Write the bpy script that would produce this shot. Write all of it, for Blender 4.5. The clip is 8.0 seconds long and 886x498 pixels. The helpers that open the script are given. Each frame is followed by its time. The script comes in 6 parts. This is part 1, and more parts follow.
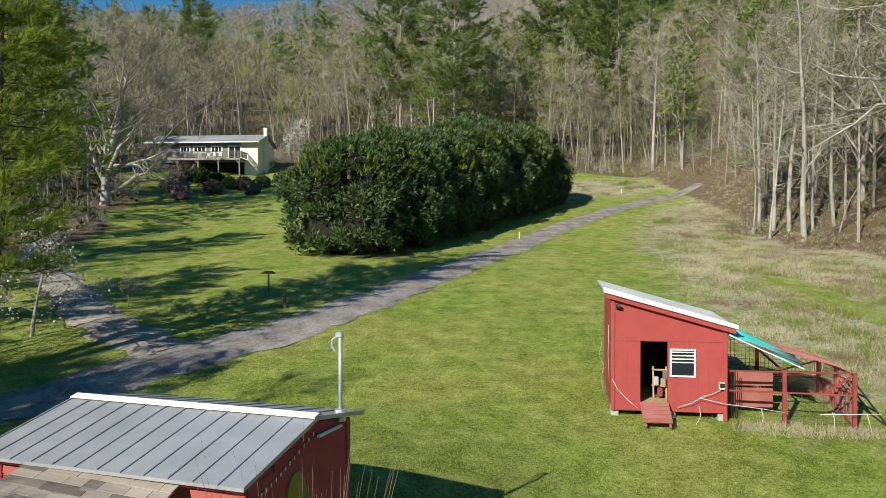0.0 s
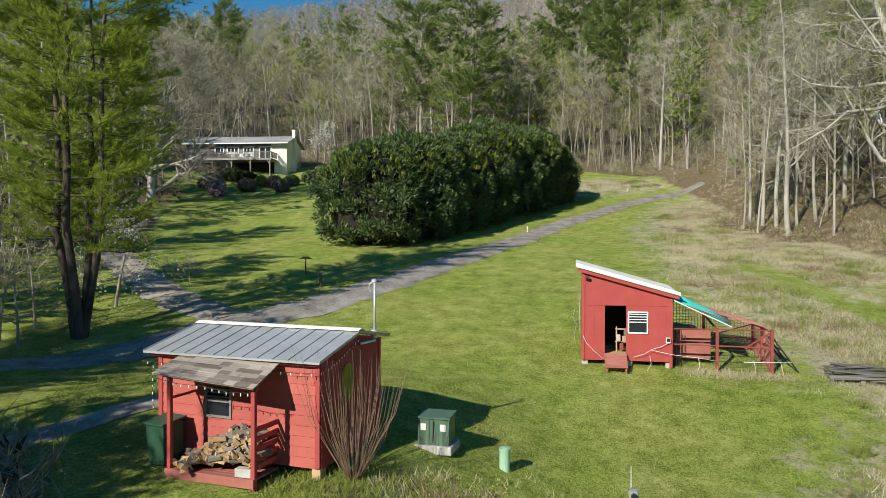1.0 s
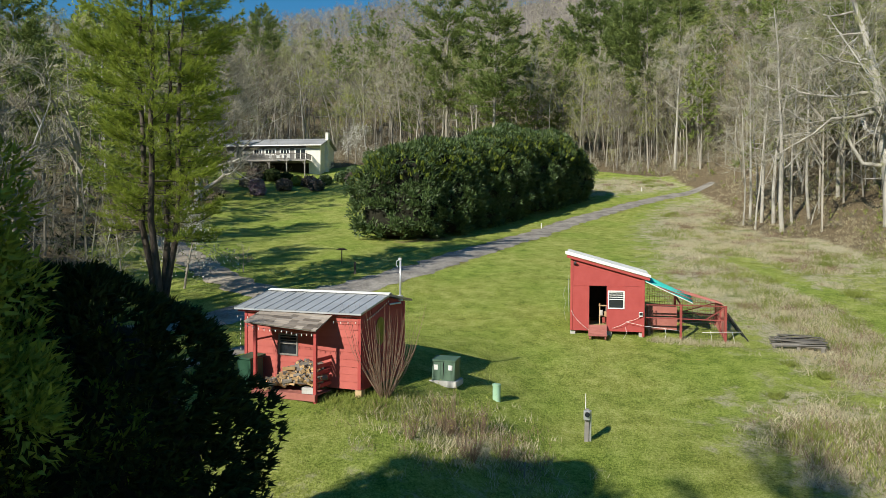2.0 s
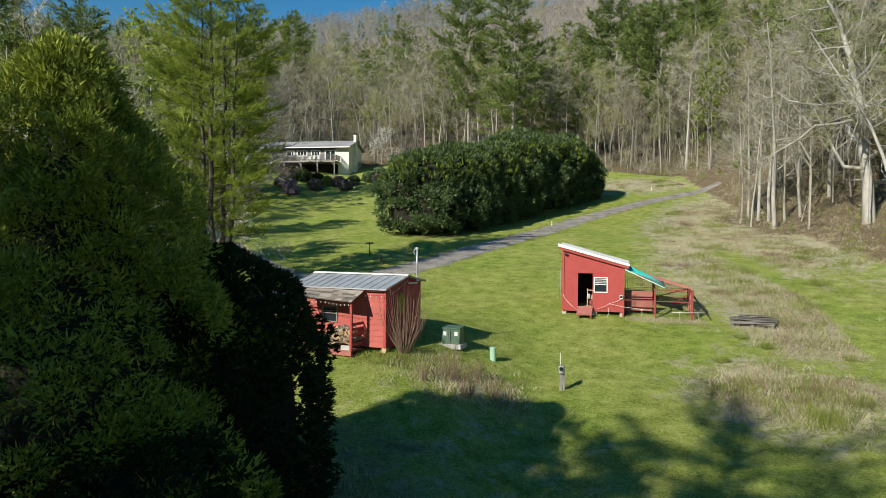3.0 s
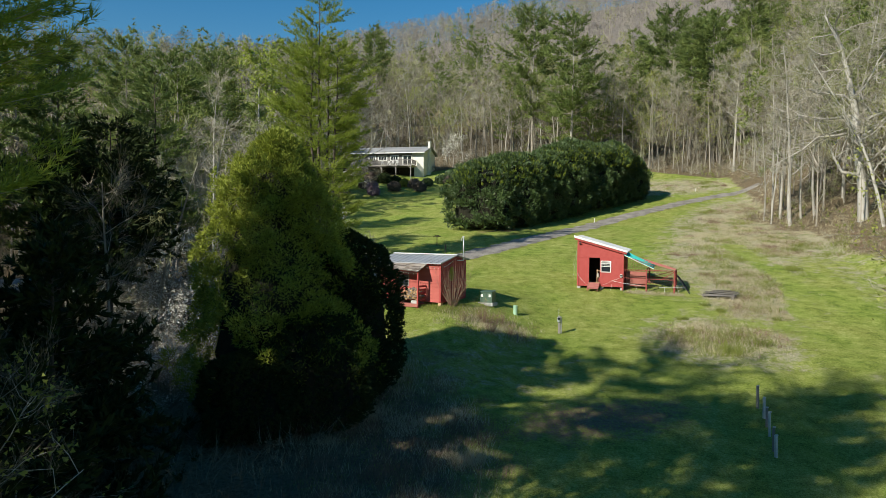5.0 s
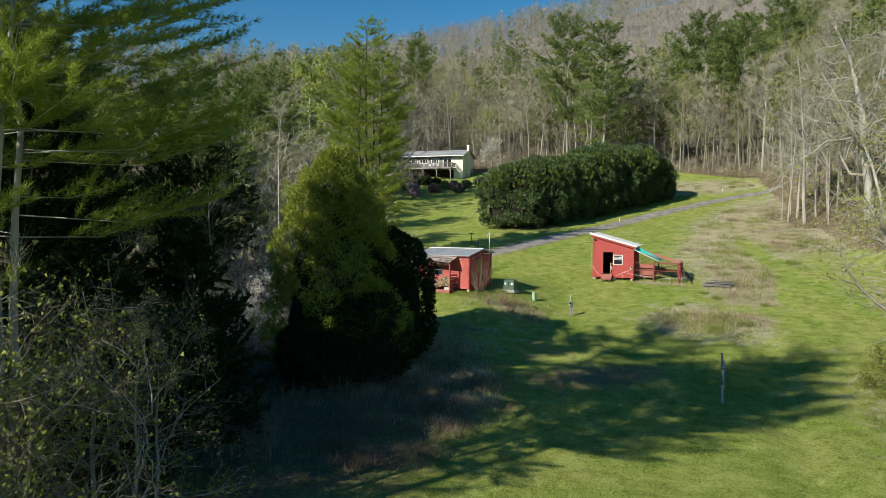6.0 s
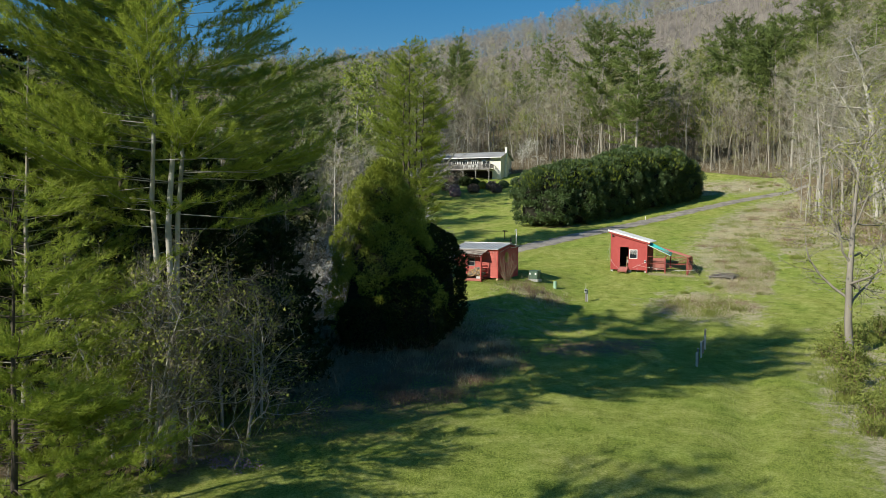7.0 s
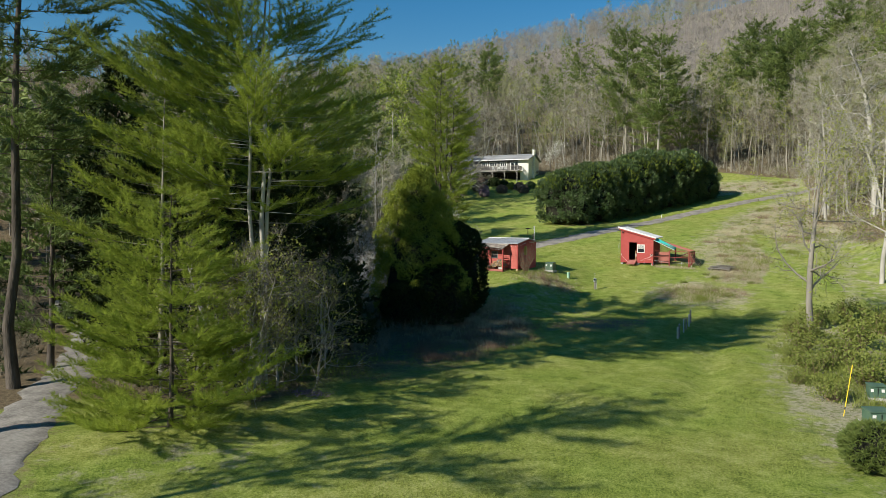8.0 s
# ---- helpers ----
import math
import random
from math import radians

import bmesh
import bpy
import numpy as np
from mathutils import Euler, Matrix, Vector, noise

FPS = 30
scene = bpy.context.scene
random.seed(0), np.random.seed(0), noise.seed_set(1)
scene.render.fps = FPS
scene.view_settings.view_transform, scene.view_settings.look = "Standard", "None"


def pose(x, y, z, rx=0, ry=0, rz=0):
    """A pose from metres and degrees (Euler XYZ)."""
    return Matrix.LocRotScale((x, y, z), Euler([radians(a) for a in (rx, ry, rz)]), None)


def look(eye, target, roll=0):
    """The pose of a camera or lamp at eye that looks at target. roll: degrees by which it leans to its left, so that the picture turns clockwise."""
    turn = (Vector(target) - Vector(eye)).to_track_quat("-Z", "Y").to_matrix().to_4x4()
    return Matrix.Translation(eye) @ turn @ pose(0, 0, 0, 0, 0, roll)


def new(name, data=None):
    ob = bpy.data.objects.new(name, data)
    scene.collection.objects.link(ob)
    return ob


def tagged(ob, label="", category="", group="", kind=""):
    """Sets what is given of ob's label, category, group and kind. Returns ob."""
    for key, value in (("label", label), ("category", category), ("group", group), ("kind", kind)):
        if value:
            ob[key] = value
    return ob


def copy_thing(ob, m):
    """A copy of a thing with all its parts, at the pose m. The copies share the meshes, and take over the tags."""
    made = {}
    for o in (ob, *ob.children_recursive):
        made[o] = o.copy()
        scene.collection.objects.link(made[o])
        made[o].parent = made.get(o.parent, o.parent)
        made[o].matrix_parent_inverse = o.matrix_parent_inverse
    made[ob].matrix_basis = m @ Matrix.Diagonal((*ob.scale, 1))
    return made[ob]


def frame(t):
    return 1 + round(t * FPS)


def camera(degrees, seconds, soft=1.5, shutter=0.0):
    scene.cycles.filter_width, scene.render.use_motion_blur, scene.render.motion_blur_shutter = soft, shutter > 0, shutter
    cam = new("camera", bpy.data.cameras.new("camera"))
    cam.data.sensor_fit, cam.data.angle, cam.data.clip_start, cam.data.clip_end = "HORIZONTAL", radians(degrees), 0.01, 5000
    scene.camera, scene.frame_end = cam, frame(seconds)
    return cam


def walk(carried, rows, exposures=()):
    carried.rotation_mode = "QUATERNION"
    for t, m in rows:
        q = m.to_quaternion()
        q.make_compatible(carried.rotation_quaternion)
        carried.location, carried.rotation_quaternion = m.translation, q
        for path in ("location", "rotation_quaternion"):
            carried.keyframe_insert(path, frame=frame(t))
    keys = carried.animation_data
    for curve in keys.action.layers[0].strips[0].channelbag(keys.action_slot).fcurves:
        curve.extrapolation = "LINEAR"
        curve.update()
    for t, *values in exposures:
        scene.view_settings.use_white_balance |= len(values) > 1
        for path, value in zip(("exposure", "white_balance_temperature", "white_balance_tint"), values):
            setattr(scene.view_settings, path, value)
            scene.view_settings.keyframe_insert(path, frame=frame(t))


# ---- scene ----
cam = camera(63.5, 8.0, soft=0.5)
PATH = [
    (0, (0.28, -1.946, 6.464), (0.266, 0.054, 6.446), -0.0),
    (0.5, (0.51, -5.032, 6.128), (0.475, -3.033, 6.11), 0.1),
    (1, (0.869, -8.182, 5.91), (0.797, -6.183, 5.889), 0.2),
    (1.5, (1.308, -11.394, 5.714), (1.196, -9.397, 5.691), 0.3),
    (3, (3.106, -21.207, 5.368), (2.884, -19.219, 5.336), 0.5),
    (3.5, (3.96, -24.666, 5.288), (3.699, -22.684, 5.253), 0.6),
    (4, (4.908, -28.162, 5.237), (4.587, -26.188, 5.2), 0.7),
    (4.5, (5.969, -31.711, 5.147), (5.592, -29.747, 5.107), 0.8),
    (6, (9.938, -42.63, 4.817), (9.388, -40.708, 4.774), 0.7),
    (6.5, (11.447, -46.485, 4.749), (10.838, -44.581, 4.702), 0.8),
    (7, (13.022, -50.297, 4.628), (12.359, -48.411, 4.58), 0.8),
    (7.5, (14.7, -54.223, 4.455), (13.99, -52.354, 4.407), 0.8),
    (8, (16.506, -58.343, 4.322), (15.757, -56.489, 4.272), 0.8),
]
walk(cam, [(t, look(eye, target, roll)) for t, eye, target, roll in PATH])

# ---- light ----
SUN_AZ, SUN_EL = radians(35.0), radians(30.0)      # where the light goes to, east of north; the sun's height
world = bpy.data.worlds.new("sky")
scene.world = world
world.use_nodes = True
wn = world.node_tree.nodes
sky = wn.new("ShaderNodeTexSky")
sky.sky_type, sky.sun_disc = "NISHITA", False
sky.sun_elevation, sky.sun_rotation = SUN_EL, SUN_AZ + math.pi
sky.air_density, sky.dust_density, sky.ozone_density = 1.2, 0.0, 2.2
wn["Background"].inputs["Strength"].default_value = 0.083
clear = wn.new("ShaderNodeHueSaturation")
clear.inputs["Saturation"].default_value = 1.5
world.node_tree.links.new(sky.outputs["Color"], clear.inputs["Color"])
world.node_tree.links.new(clear.outputs["Color"], wn["Background"].inputs["Color"])
sun = new("sun", bpy.data.lights.new("sun", "SUN"))
sun.data.energy, sun.data.angle, sun.data.color = 5.5, radians(0.55), (1.0, 0.94, 0.80)
to_sun = Vector((-math.sin(SUN_AZ) * math.cos(SUN_EL), -math.cos(SUN_AZ) * math.cos(SUN_EL), math.sin(SUN_EL)))
sun.matrix_world = look(to_sun * 300, (0, 0, 0))
scene.view_settings.exposure = 0.27


# ---- materials ----
def material(name, low, high, scale=4.0, rough=0.85, bump=0.0, bump_scale=None, metal=0.0, island=0.0, per_object=0.0, coords="Object", stretch=(1, 1, 1), through_light=0.0, detail=5.0, spec=0.3):
    """A surface whose colour runs between two by noise at two scales, with bump and, for leaves, some light let through."""
    m = bpy.data.materials.new(name)
    m.use_nodes = True
    nt = m.node_tree
    n, l = nt.nodes, nt.links
    p = n["Principled BSDF"]
    tc = n.new("ShaderNodeTexCoord")
    mp = n.new("ShaderNodeMapping")
    mp.inputs["Scale"].default_value = stretch
    l.new(tc.outputs[coords], mp.inputs["Vector"])
    a = n.new("ShaderNodeTexNoise")
    a.inputs["Scale"].default_value, a.inputs["Detail"].default_value, a.inputs["Roughness"].default_value = scale, detail, 0.65
    b = n.new("ShaderNodeTexNoise")
    b.inputs["Scale"].default_value, b.inputs["Detail"].default_value = scale * 0.13, 3
    for t in (a, b):
        l.new(mp.outputs["Vector"], t.inputs["Vector"])
    add = n.new("ShaderNodeMath")
    add.operation = "ADD"
    l.new(a.outputs["Fac"], add.inputs[0])
    l.new(b.outputs["Fac"], add.inputs[1])
    value = add.outputs[0]
    for amount, node, out in ((island, "ShaderNodeNewGeometry", "Random Per Island"), (per_object, "ShaderNodeObjectInfo", "Random")):
        if amount:
            r = n.new(node)
            k = n.new("ShaderNodeMath")
            k.operation = "MULTIPLY_ADD"
            l.new(r.outputs[out], k.inputs[0])
            k.inputs[1].default_value = amount
            l.new(value, k.inputs[2])
            value = k.outputs[0]
    mr = n.new("ShaderNodeMapRange")
    mr.inputs["From Min"].default_value, mr.inputs["From Max"].default_value = 0.68, 1.32 + island + per_object
    l.new(value, mr.inputs["Value"])
    mix = n.new("ShaderNodeMix")
    mix.data_type = "RGBA"
    mix.inputs[6].default_value, mix.inputs[7].default_value = (*low, 1), (*high, 1)
    l.new(mr.outputs["Result"], mix.inputs["Factor"])
    l.new(mix.outputs[2], p.inputs["Base Color"])
    p.inputs["Roughness"].default_value, p.inputs["Metallic"].default_value = rough, metal
    p.inputs["Specular IOR Level"].default_value = spec
    if bump:
        c = n.new("ShaderNodeTexNoise")
        c.inputs["Scale"].default_value, c.inputs["Detail"].default_value = bump_scale or scale * 3, 4
        l.new(mp.outputs["Vector"], c.inputs["Vector"])
        bp = n.new("ShaderNodeBump")
        bp.inputs["Strength"].default_value, bp.inputs["Distance"].default_value = 1.0, bump
        l.new(c.outputs["Fac"], bp.inputs["Height"])
        l.new(bp.outputs["Normal"], p.inputs["Normal"])
    if through_light:
        tr = n.new("ShaderNodeBsdfTranslucent")
        l.new(mix.outputs[2], tr.inputs["Color"])
        ms = n.new("ShaderNodeMixShader")
        ms.inputs[0].default_value = through_light
        l.new(p.outputs["BSDF"], ms.inputs[1])
        l.new(tr.outputs["BSDF"], ms.inputs[2])
        l.new(ms.outputs["Shader"], n["Material Output"].inputs["Surface"])
    return m


def ground_material():
    """Lawn, dry brush, leaf litter and bare earth, mixed by what grows where."""
    m = bpy.data.materials.new("ground")
    m.use_nodes = True
    nt = m.node_tree
    n, l = nt.nodes, nt.links
    p = n["Principled BSDF"]
    p.inputs["Roughness"].default_value, p.inputs["Specular IOR Level"].default_value = 0.95, 0.1
    tc = n.new("ShaderNodeTexCoord")

    def noisy(scale, detail=6, rough=0.65):
        t = n.new("ShaderNodeTexNoise")
        t.inputs["Scale"].default_value, t.inputs["Detail"].default_value, t.inputs["Roughness"].default_value = scale, detail, rough
        l.new(tc.outputs["Object"], t.inputs["Vector"])
        return t.outputs["Fac"]

    def ramp(fac, *stops):
        r = n.new("ShaderNodeValToRGB")
        while len(r.color_ramp.elements) < len(stops):
            r.color_ramp.elements.new(0.5)
        for e, (at, c) in zip(r.color_ramp.elements, stops):
            e.position, e.color = at, (*c, 1)
        l.new(fac, r.inputs["Fac"])
        return r.outputs["Color"]

    def mixed(fac, a, b):
        x = n.new("ShaderNodeMix")
        x.data_type = "RGBA"
        l.new(fac, x.inputs["Factor"])
        l.new(a, x.inputs[6])
        l.new(b, x.inputs[7])
        return x.outputs[2]

    def times(a, b, op="MULTIPLY"):
        x = n.new("ShaderNodeMath")
        x.operation = op
        for i, v in enumerate((a, b)):
            if isinstance(v, float):
                x.inputs[i].default_value = v
            else:
                l.new(v, x.inputs[i])
        return x.outputs[0]

    def zone(name, spread=0.9, scale=0.8):
        at = n.new("ShaderNodeAttribute")
        at.attribute_name = name
        s = times(at.outputs["Fac"], times(times(noisy(scale, 8, 0.75), 0.5, "SUBTRACT"), spread, "MULTIPLY"), "ADD")
        r = n.new("ShaderNodeMapRange")
        r.inputs["From Min"].default_value, r.inputs["From Max"].default_value = 0.38, 0.62
        l.new(s, r.inputs["Value"])
        return r.outputs["Result"]

    fine = times(times(noisy(11.0, 9, 0.9), 0.62), times(times(noisy(1.1, 7, 0.75), 0.28), times(noisy(46.0, 3, 0.7), 0.10), "ADD"), "ADD")
    broad = noisy(0.22, 5, 0.6)
    lawn = mixed(ramp(broad, (0.38, (0, 0, 0)), (0.62, (1, 1, 1))),
                 ramp(fine, (0.43, (0.068, 0.112, 0.015)), (0.50, (0.198, 0.264, 0.044)), (0.57, (0.350, 0.402, 0.108))),
                 ramp(fine, (0.43, (0.102, 0.128, 0.022)), (0.50, (0.258, 0.290, 0.064)), (0.57, (0.430, 0.436, 0.165))))
    dry = ramp(times(times(noisy(4.0, 9, 0.85), 0.6), times(noisy(0.5, 4, 0.6), 0.4), "ADD"), (0.30, (0.070, 0.055, 0.030)), (0.42, (0.200, 0.172, 0.100)), (0.47, (0.470, 0.430, 0.310)), (0.52, (0.290, 0.275, 0.160)), (0.57, (0.165, 0.190, 0.060)), (0.66, (0.120, 0.165, 0.040)))
    leaf = ramp(noisy(5.0, 9, 0.8), (0.30, (0.050, 0.034, 0.021)), (0.50, (0.148, 0.116, 0.072)), (0.70, (0.290, 0.224, 0.140)))
    earth = ramp(noisy(6.0, 8, 0.75), (0.30, (0.110, 0.075, 0.045)), (0.70, (0.290, 0.215, 0.140)))
    colour = mixed(zone("dry", 1.7, 0.9), lawn, dry)
    colour = mixed(zone("earth", 1.1, 1.4), colour, earth)
    colour = mixed(zone("leaf", 0.8, 0.5), colour, leaf)
    twiggy = ramp(noisy(0.35, 8, 0.75), (0.30, (0.120, 0.105, 0.092)), (0.70, (0.235, 0.212, 0.188)))
    colour = mixed(zone("slope", 0.3, 0.05), colour, twiggy)
    l.new(colour, p.inputs["Base Color"])
    bp = n.new("ShaderNodeBump")
    bp.inputs["Strength"].default_value, bp.inputs["Distance"].default_value = 1.0, 0.06
    l.new(times(noisy(14.0, 6, 0.8), times(noisy(1.2, 4), 1.5), "ADD"), bp.inputs["Height"])
    l.new(bp.outputs["Normal"], p.inputs["Normal"])
    return m


GROUND = ground_material()
GRAVEL = material("gravel", (0.105, 0.096, 0.086), (0.370, 0.345, 0.310), 7.0, 0.95, 0.03, 22, detail=9)
GRASS = material("grass blades", (0.120, 0.172, 0.018), (0.370, 0.420, 0.090), 0.5, 0.7, island=0.6, through_light=0.3)
STRAW = material("dry grass", (0.270, 0.235, 0.130), (0.640, 0.585, 0.410), 0.6, 0.8, island=0.7, through_light=0.25)
WEED = material("weeds", (0.100, 0.140, 0.022), (0.300, 0.330, 0.080), 0.7, 0.7, island=0.6, through_light=0.3)
BARK = material("grey bark", (0.150, 0.135, 0.112), (0.400, 0.370, 0.320), 3.0, 0.9, 0.02, 9, stretch=(1, 1, 0.25), per_object=0.5)
PALE_BARK = material("pale bark", (0.240, 0.225, 0.195), (0.520, 0.500, 0.455), 2.0, 0.9, 0.015, 8, stretch=(1, 1, 0.3))
DARK_BARK = material("dark bark", (0.022, 0.018, 0.014), (0.140, 0.116, 0.095), 5.0, 0.9, 0.05, 12, stretch=(1, 1, 0.25))
TWIG = material("twigs", (0.175, 0.162, 0.122), (0.470, 0.442, 0.345), 0.3, 0.9, island=0.5, per_object=0.4)
# Near-black: the shade deep inside a crown is put into this colour.
SHADED_TWIGS = material("dead inner twigs darkened with shade", (0.006, 0.007, 0.004), (0.024, 0.024, 0.014), 6.0, 0.95, 0.03, 9)
TWIG_DARK = material("dark twigs", (0.080, 0.071, 0.051), (0.250, 0.222, 0.160), 0.3, 0.9, island=0.5, per_object=0.3)
TWIG_OLIVE = material("olive twigs", (0.135, 0.142, 0.068), (0.350, 0.365, 0.170), 0.3, 0.9, island=0.5, per_object=0.3)
BUDS = material("spring buds", (0.190, 0.220, 0.040), (0.420, 0.450, 0.110), 0.4, 0.7, island=0.6, through_light=0.35)
PINE = material("pine needles", (0.130, 0.195, 0.018), (0.420, 0.490, 0.085), 0.35, 0.6, island=0.7, through_light=0.58)
DEEP_PINE = material("deep pine needles", (0.050, 0.090, 0.020), (0.190, 0.250, 0.062), 0.35, 0.6, island=0.7, per_object=0.4, through_light=0.2)
WOOD_PINE = material("woodland pine needles", (0.070, 0.110, 0.024), (0.260, 0.315, 0.085), 0.35, 0.6, island=0.6, per_object=0.5, through_light=0.3)
RIDGE_PINE = material("dark pine needles on the slope", (0.075, 0.120, 0.028), (0.270, 0.330, 0.100), 0.35, 0.6, island=0.6, per_object=0.3, through_light=0.35)
HAZE_LEAF = material("bright new leaves", (0.230, 0.290, 0.045), (0.470, 0.540, 0.120), 0.4, 0.7, island=0.5, through_light=0.45)
NEW_LEAF = material("new hedge shoots", (0.100, 0.150, 0.015), (0.300, 0.350, 0.060), 0.5, 0.5, island=0.6, through_light=0.25)
CEDAR = material("cedar sprays", (0.075, 0.105, 0.010), (0.430, 0.490, 0.072), 0.9, 0.65, island=0.9, through_light=0.25)
HOLLY = material("dark evergreen leaves", (0.010, 0.019, 0.006), (0.046, 0.066, 0.018), 0.6, 0.7, island=0.5, spec=0.12)
# Even grey: distance haze is mixed into the ridge woods' twig colour.
HAZED_TWIG = material("distant twigs greyed with haze", (0.170, 0.156, 0.140), (0.250, 0.232, 0.210), 0.05, 0.9, island=0.3)
LAUREL = material("hedge leaves", (0.017, 0.040, 0.012), (0.098, 0.152, 0.044), 0.5, 0.5, island=0.6, through_light=0.06, spec=0.5)
BLOSSOM = material("white blossom", (0.550, 0.540, 0.480), (0.800, 0.790, 0.740), 2.0, 0.7, island=0.4, through_light=0.2)
LILAC = material("lilac blossom", (0.150, 0.100, 0.130), (0.310, 0.225, 0.275), 1.0, 0.8, island=0.5)
RUSSET = material("russet shrub", (0.085, 0.064, 0.052), (0.210, 0.165, 0.135), 1.0, 0.8, island=0.5)
YELLOW_LEAF = material("yellow green shrub", (0.200, 0.170, 0.020), (0.400, 0.340, 0.050), 1.0, 0.8, island=0.5)
STEM = material("red-brown stems", (0.090, 0.055, 0.038), (0.330, 0.230, 0.160), 1.0, 0.8, island=0.6)
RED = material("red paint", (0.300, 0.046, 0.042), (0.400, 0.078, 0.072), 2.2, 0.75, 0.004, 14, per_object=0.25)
RED_PALE = material("paler red paint", (0.315, 0.074, 0.062), (0.480, 0.128, 0.108), 1.6, 0.8, 0.004, 14, per_object=0.35)
RED_WORN = material("faded red paint", (0.250, 0.085, 0.070), (0.440, 0.170, 0.140), 3.0, 0.85, 0.004, 12, per_object=0.3)
RED_DARK = material("weathered dark red paint", (0.170, 0.032, 0.028), (0.330, 0.080, 0.068), 3.0, 0.85, 0.004, 12, per_object=0.3)
SHADED_CLAPBOARD = material("clapboard greyed with eave shade", (0.150, 0.146, 0.138), (0.240, 0.234, 0.222), 2.0, 0.75, 0.003, 12)
WOOD_OLD = material("old grey boards", (0.060, 0.056, 0.050), (0.230, 0.215, 0.195), 3.0, 0.9, 0.008, 12, stretch=(0.3, 1, 1), per_object=0.6)
METAL = material("galvanised roof metal", (0.300, 0.315, 0.330), (0.500, 0.520, 0.540), 1.6, 0.45, 0.002, 5, metal=0.35, per_object=0.2)
WHITE = material("white paint", (0.640, 0.640, 0.620), (0.840, 0.840, 0.820), 3.0, 0.6, 0.001, 20)
CREAM = material("cream siding", (0.600, 0.585, 0.510), (0.750, 0.735, 0.660), 2.0, 0.7, 0.002, 12)
SHINGLE = material("weathered shingles", (0.055, 0.042, 0.034), (0.400, 0.350, 0.300), 6.0, 0.95, 0.008, 18, per_object=1.3, stretch=(0.25, 1, 1))
ROOF_GREY = material("grey roof shingles", (0.200, 0.205, 0.210), (0.330, 0.335, 0.340), 3.0, 0.9, 0.004, 20, per_object=0.3)
WOOD_GREY = material("weathered grey wood", (0.110, 0.103, 0.095), (0.300, 0.285, 0.265), 3.0, 0.9, 0.006, 12, stretch=(0.3, 1, 1), per_object=0.5)
WOOD_TAN = material("tan timber", (0.330, 0.220, 0.120), (0.520, 0.370, 0.220), 3.0, 0.85, 0.004, 14, per_object=0.4)
SPLIT = material("split firewood", (0.210, 0.130, 0.062), (0.600, 0.410, 0.210), 7.0, 0.85, 0.006, 20, per_object=1.0)
LOG_BARK = material("firewood bark", (0.100, 0.085, 0.075), (0.300, 0.270, 0.240), 6.0, 0.95, 0.01, 18, per_object=0.7)
DARK = material("dark inside", (0.012, 0.010, 0.009), (0.035, 0.030, 0.026), 3.0, 0.9)
STEEL = material("galvanised steel", (0.480, 0.490, 0.500), (0.650, 0.660, 0.670), 8.0, 0.4, metal=0.6)
IRON = material("dark iron", (0.020, 0.020, 0.022), (0.060, 0.060, 0.062), 6.0, 0.6, metal=0.3)
BIN_GREEN = material("green plastic", (0.018, 0.060, 0.035), (0.035, 0.095, 0.060), 3.0, 0.5)
BOX_GREEN = material("green enamel", (0.055, 0.110, 0.075), (0.110, 0.175, 0.120), 2.0, 0.45)
PIPE_GREEN = material("pale green plastic", (0.250, 0.420, 0.290), (0.360, 0.530, 0.390), 3.0, 0.5)
CONCRETE = material("concrete", (0.330, 0.320, 0.300), (0.520, 0.510, 0.490), 5.0, 0.95, 0.006, 18)
TURQUOISE = material("turquoise corrugated sheet", (0.030, 0.430, 0.370), (0.080, 0.600, 0.520), 2.0, 0.5, per_object=0.2)
YELLOW = material("yellow plastic", (0.700, 0.520, 0.030), (0.850, 0.660, 0.060), 4.0, 0.5)
PATH_EARTH = material("trodden earth", (0.190, 0.160, 0.120), (0.430, 0.385, 0.320), 4.0, 0.95, 0.02, 18)
STRAWBED = material("straw floor", (0.330, 0.230, 0.100), (0.560, 0.430, 0.220), 6.0, 0.95, 0.01, 20)
GLASS = bpy.data.materials.new("window glass")
GLASS.use_nodes = True
gp = GLASS.node_tree.nodes["Principled BSDF"]
gp.inputs["Base Color"].default_value, gp.inputs["Roughness"].default_value = (0.02, 0.025, 0.03, 1), 0.05
gp.inputs["Specular IOR Level"].default_value = 0.6


# ---- helpers of this scene ----
def mesh_of(name, verts, faces, mat, smooth_faces=False):
    me = bpy.data.meshes.new(name)
    me.from_pydata([tuple(v) for v in verts], [], [tuple(f) for f in faces])
    me.materials.append(mat)
    if smooth_faces:
        me.shade_smooth()
    return me


def triangles_mesh(name, tri, mat):
    """A mesh of loose triangles from an array (n, 3, 3)."""
    tri = np.asarray(tri, np.float32)
    me = bpy.data.meshes.new(name)
    k = len(tri)
    me.vertices.add(3 * k)
    me.vertices.foreach_set("co", tri.reshape(-1))
    me.loops.add(3 * k)
    me.loops.foreach_set("vertex_index", np.arange(3 * k, dtype=np.int32))
    me.polygons.add(k)
    me.polygons.foreach_set("loop_start", np.arange(0, 3 * k, 3, dtype=np.int32))
    me.update(calc_edges=True)
    me.materials.append(mat)
    return me


def part(name, me, parent, label=""):
    ob = new(name, me)
    ob.parent = parent
    return tagged(ob, label)


def thing(name, m, label, category, group="", kind=""):
    ob = new(name)
    ob.matrix_basis = m
    ob.empty_display_size = 0.2
    return tagged(ob, label, category, group, kind)


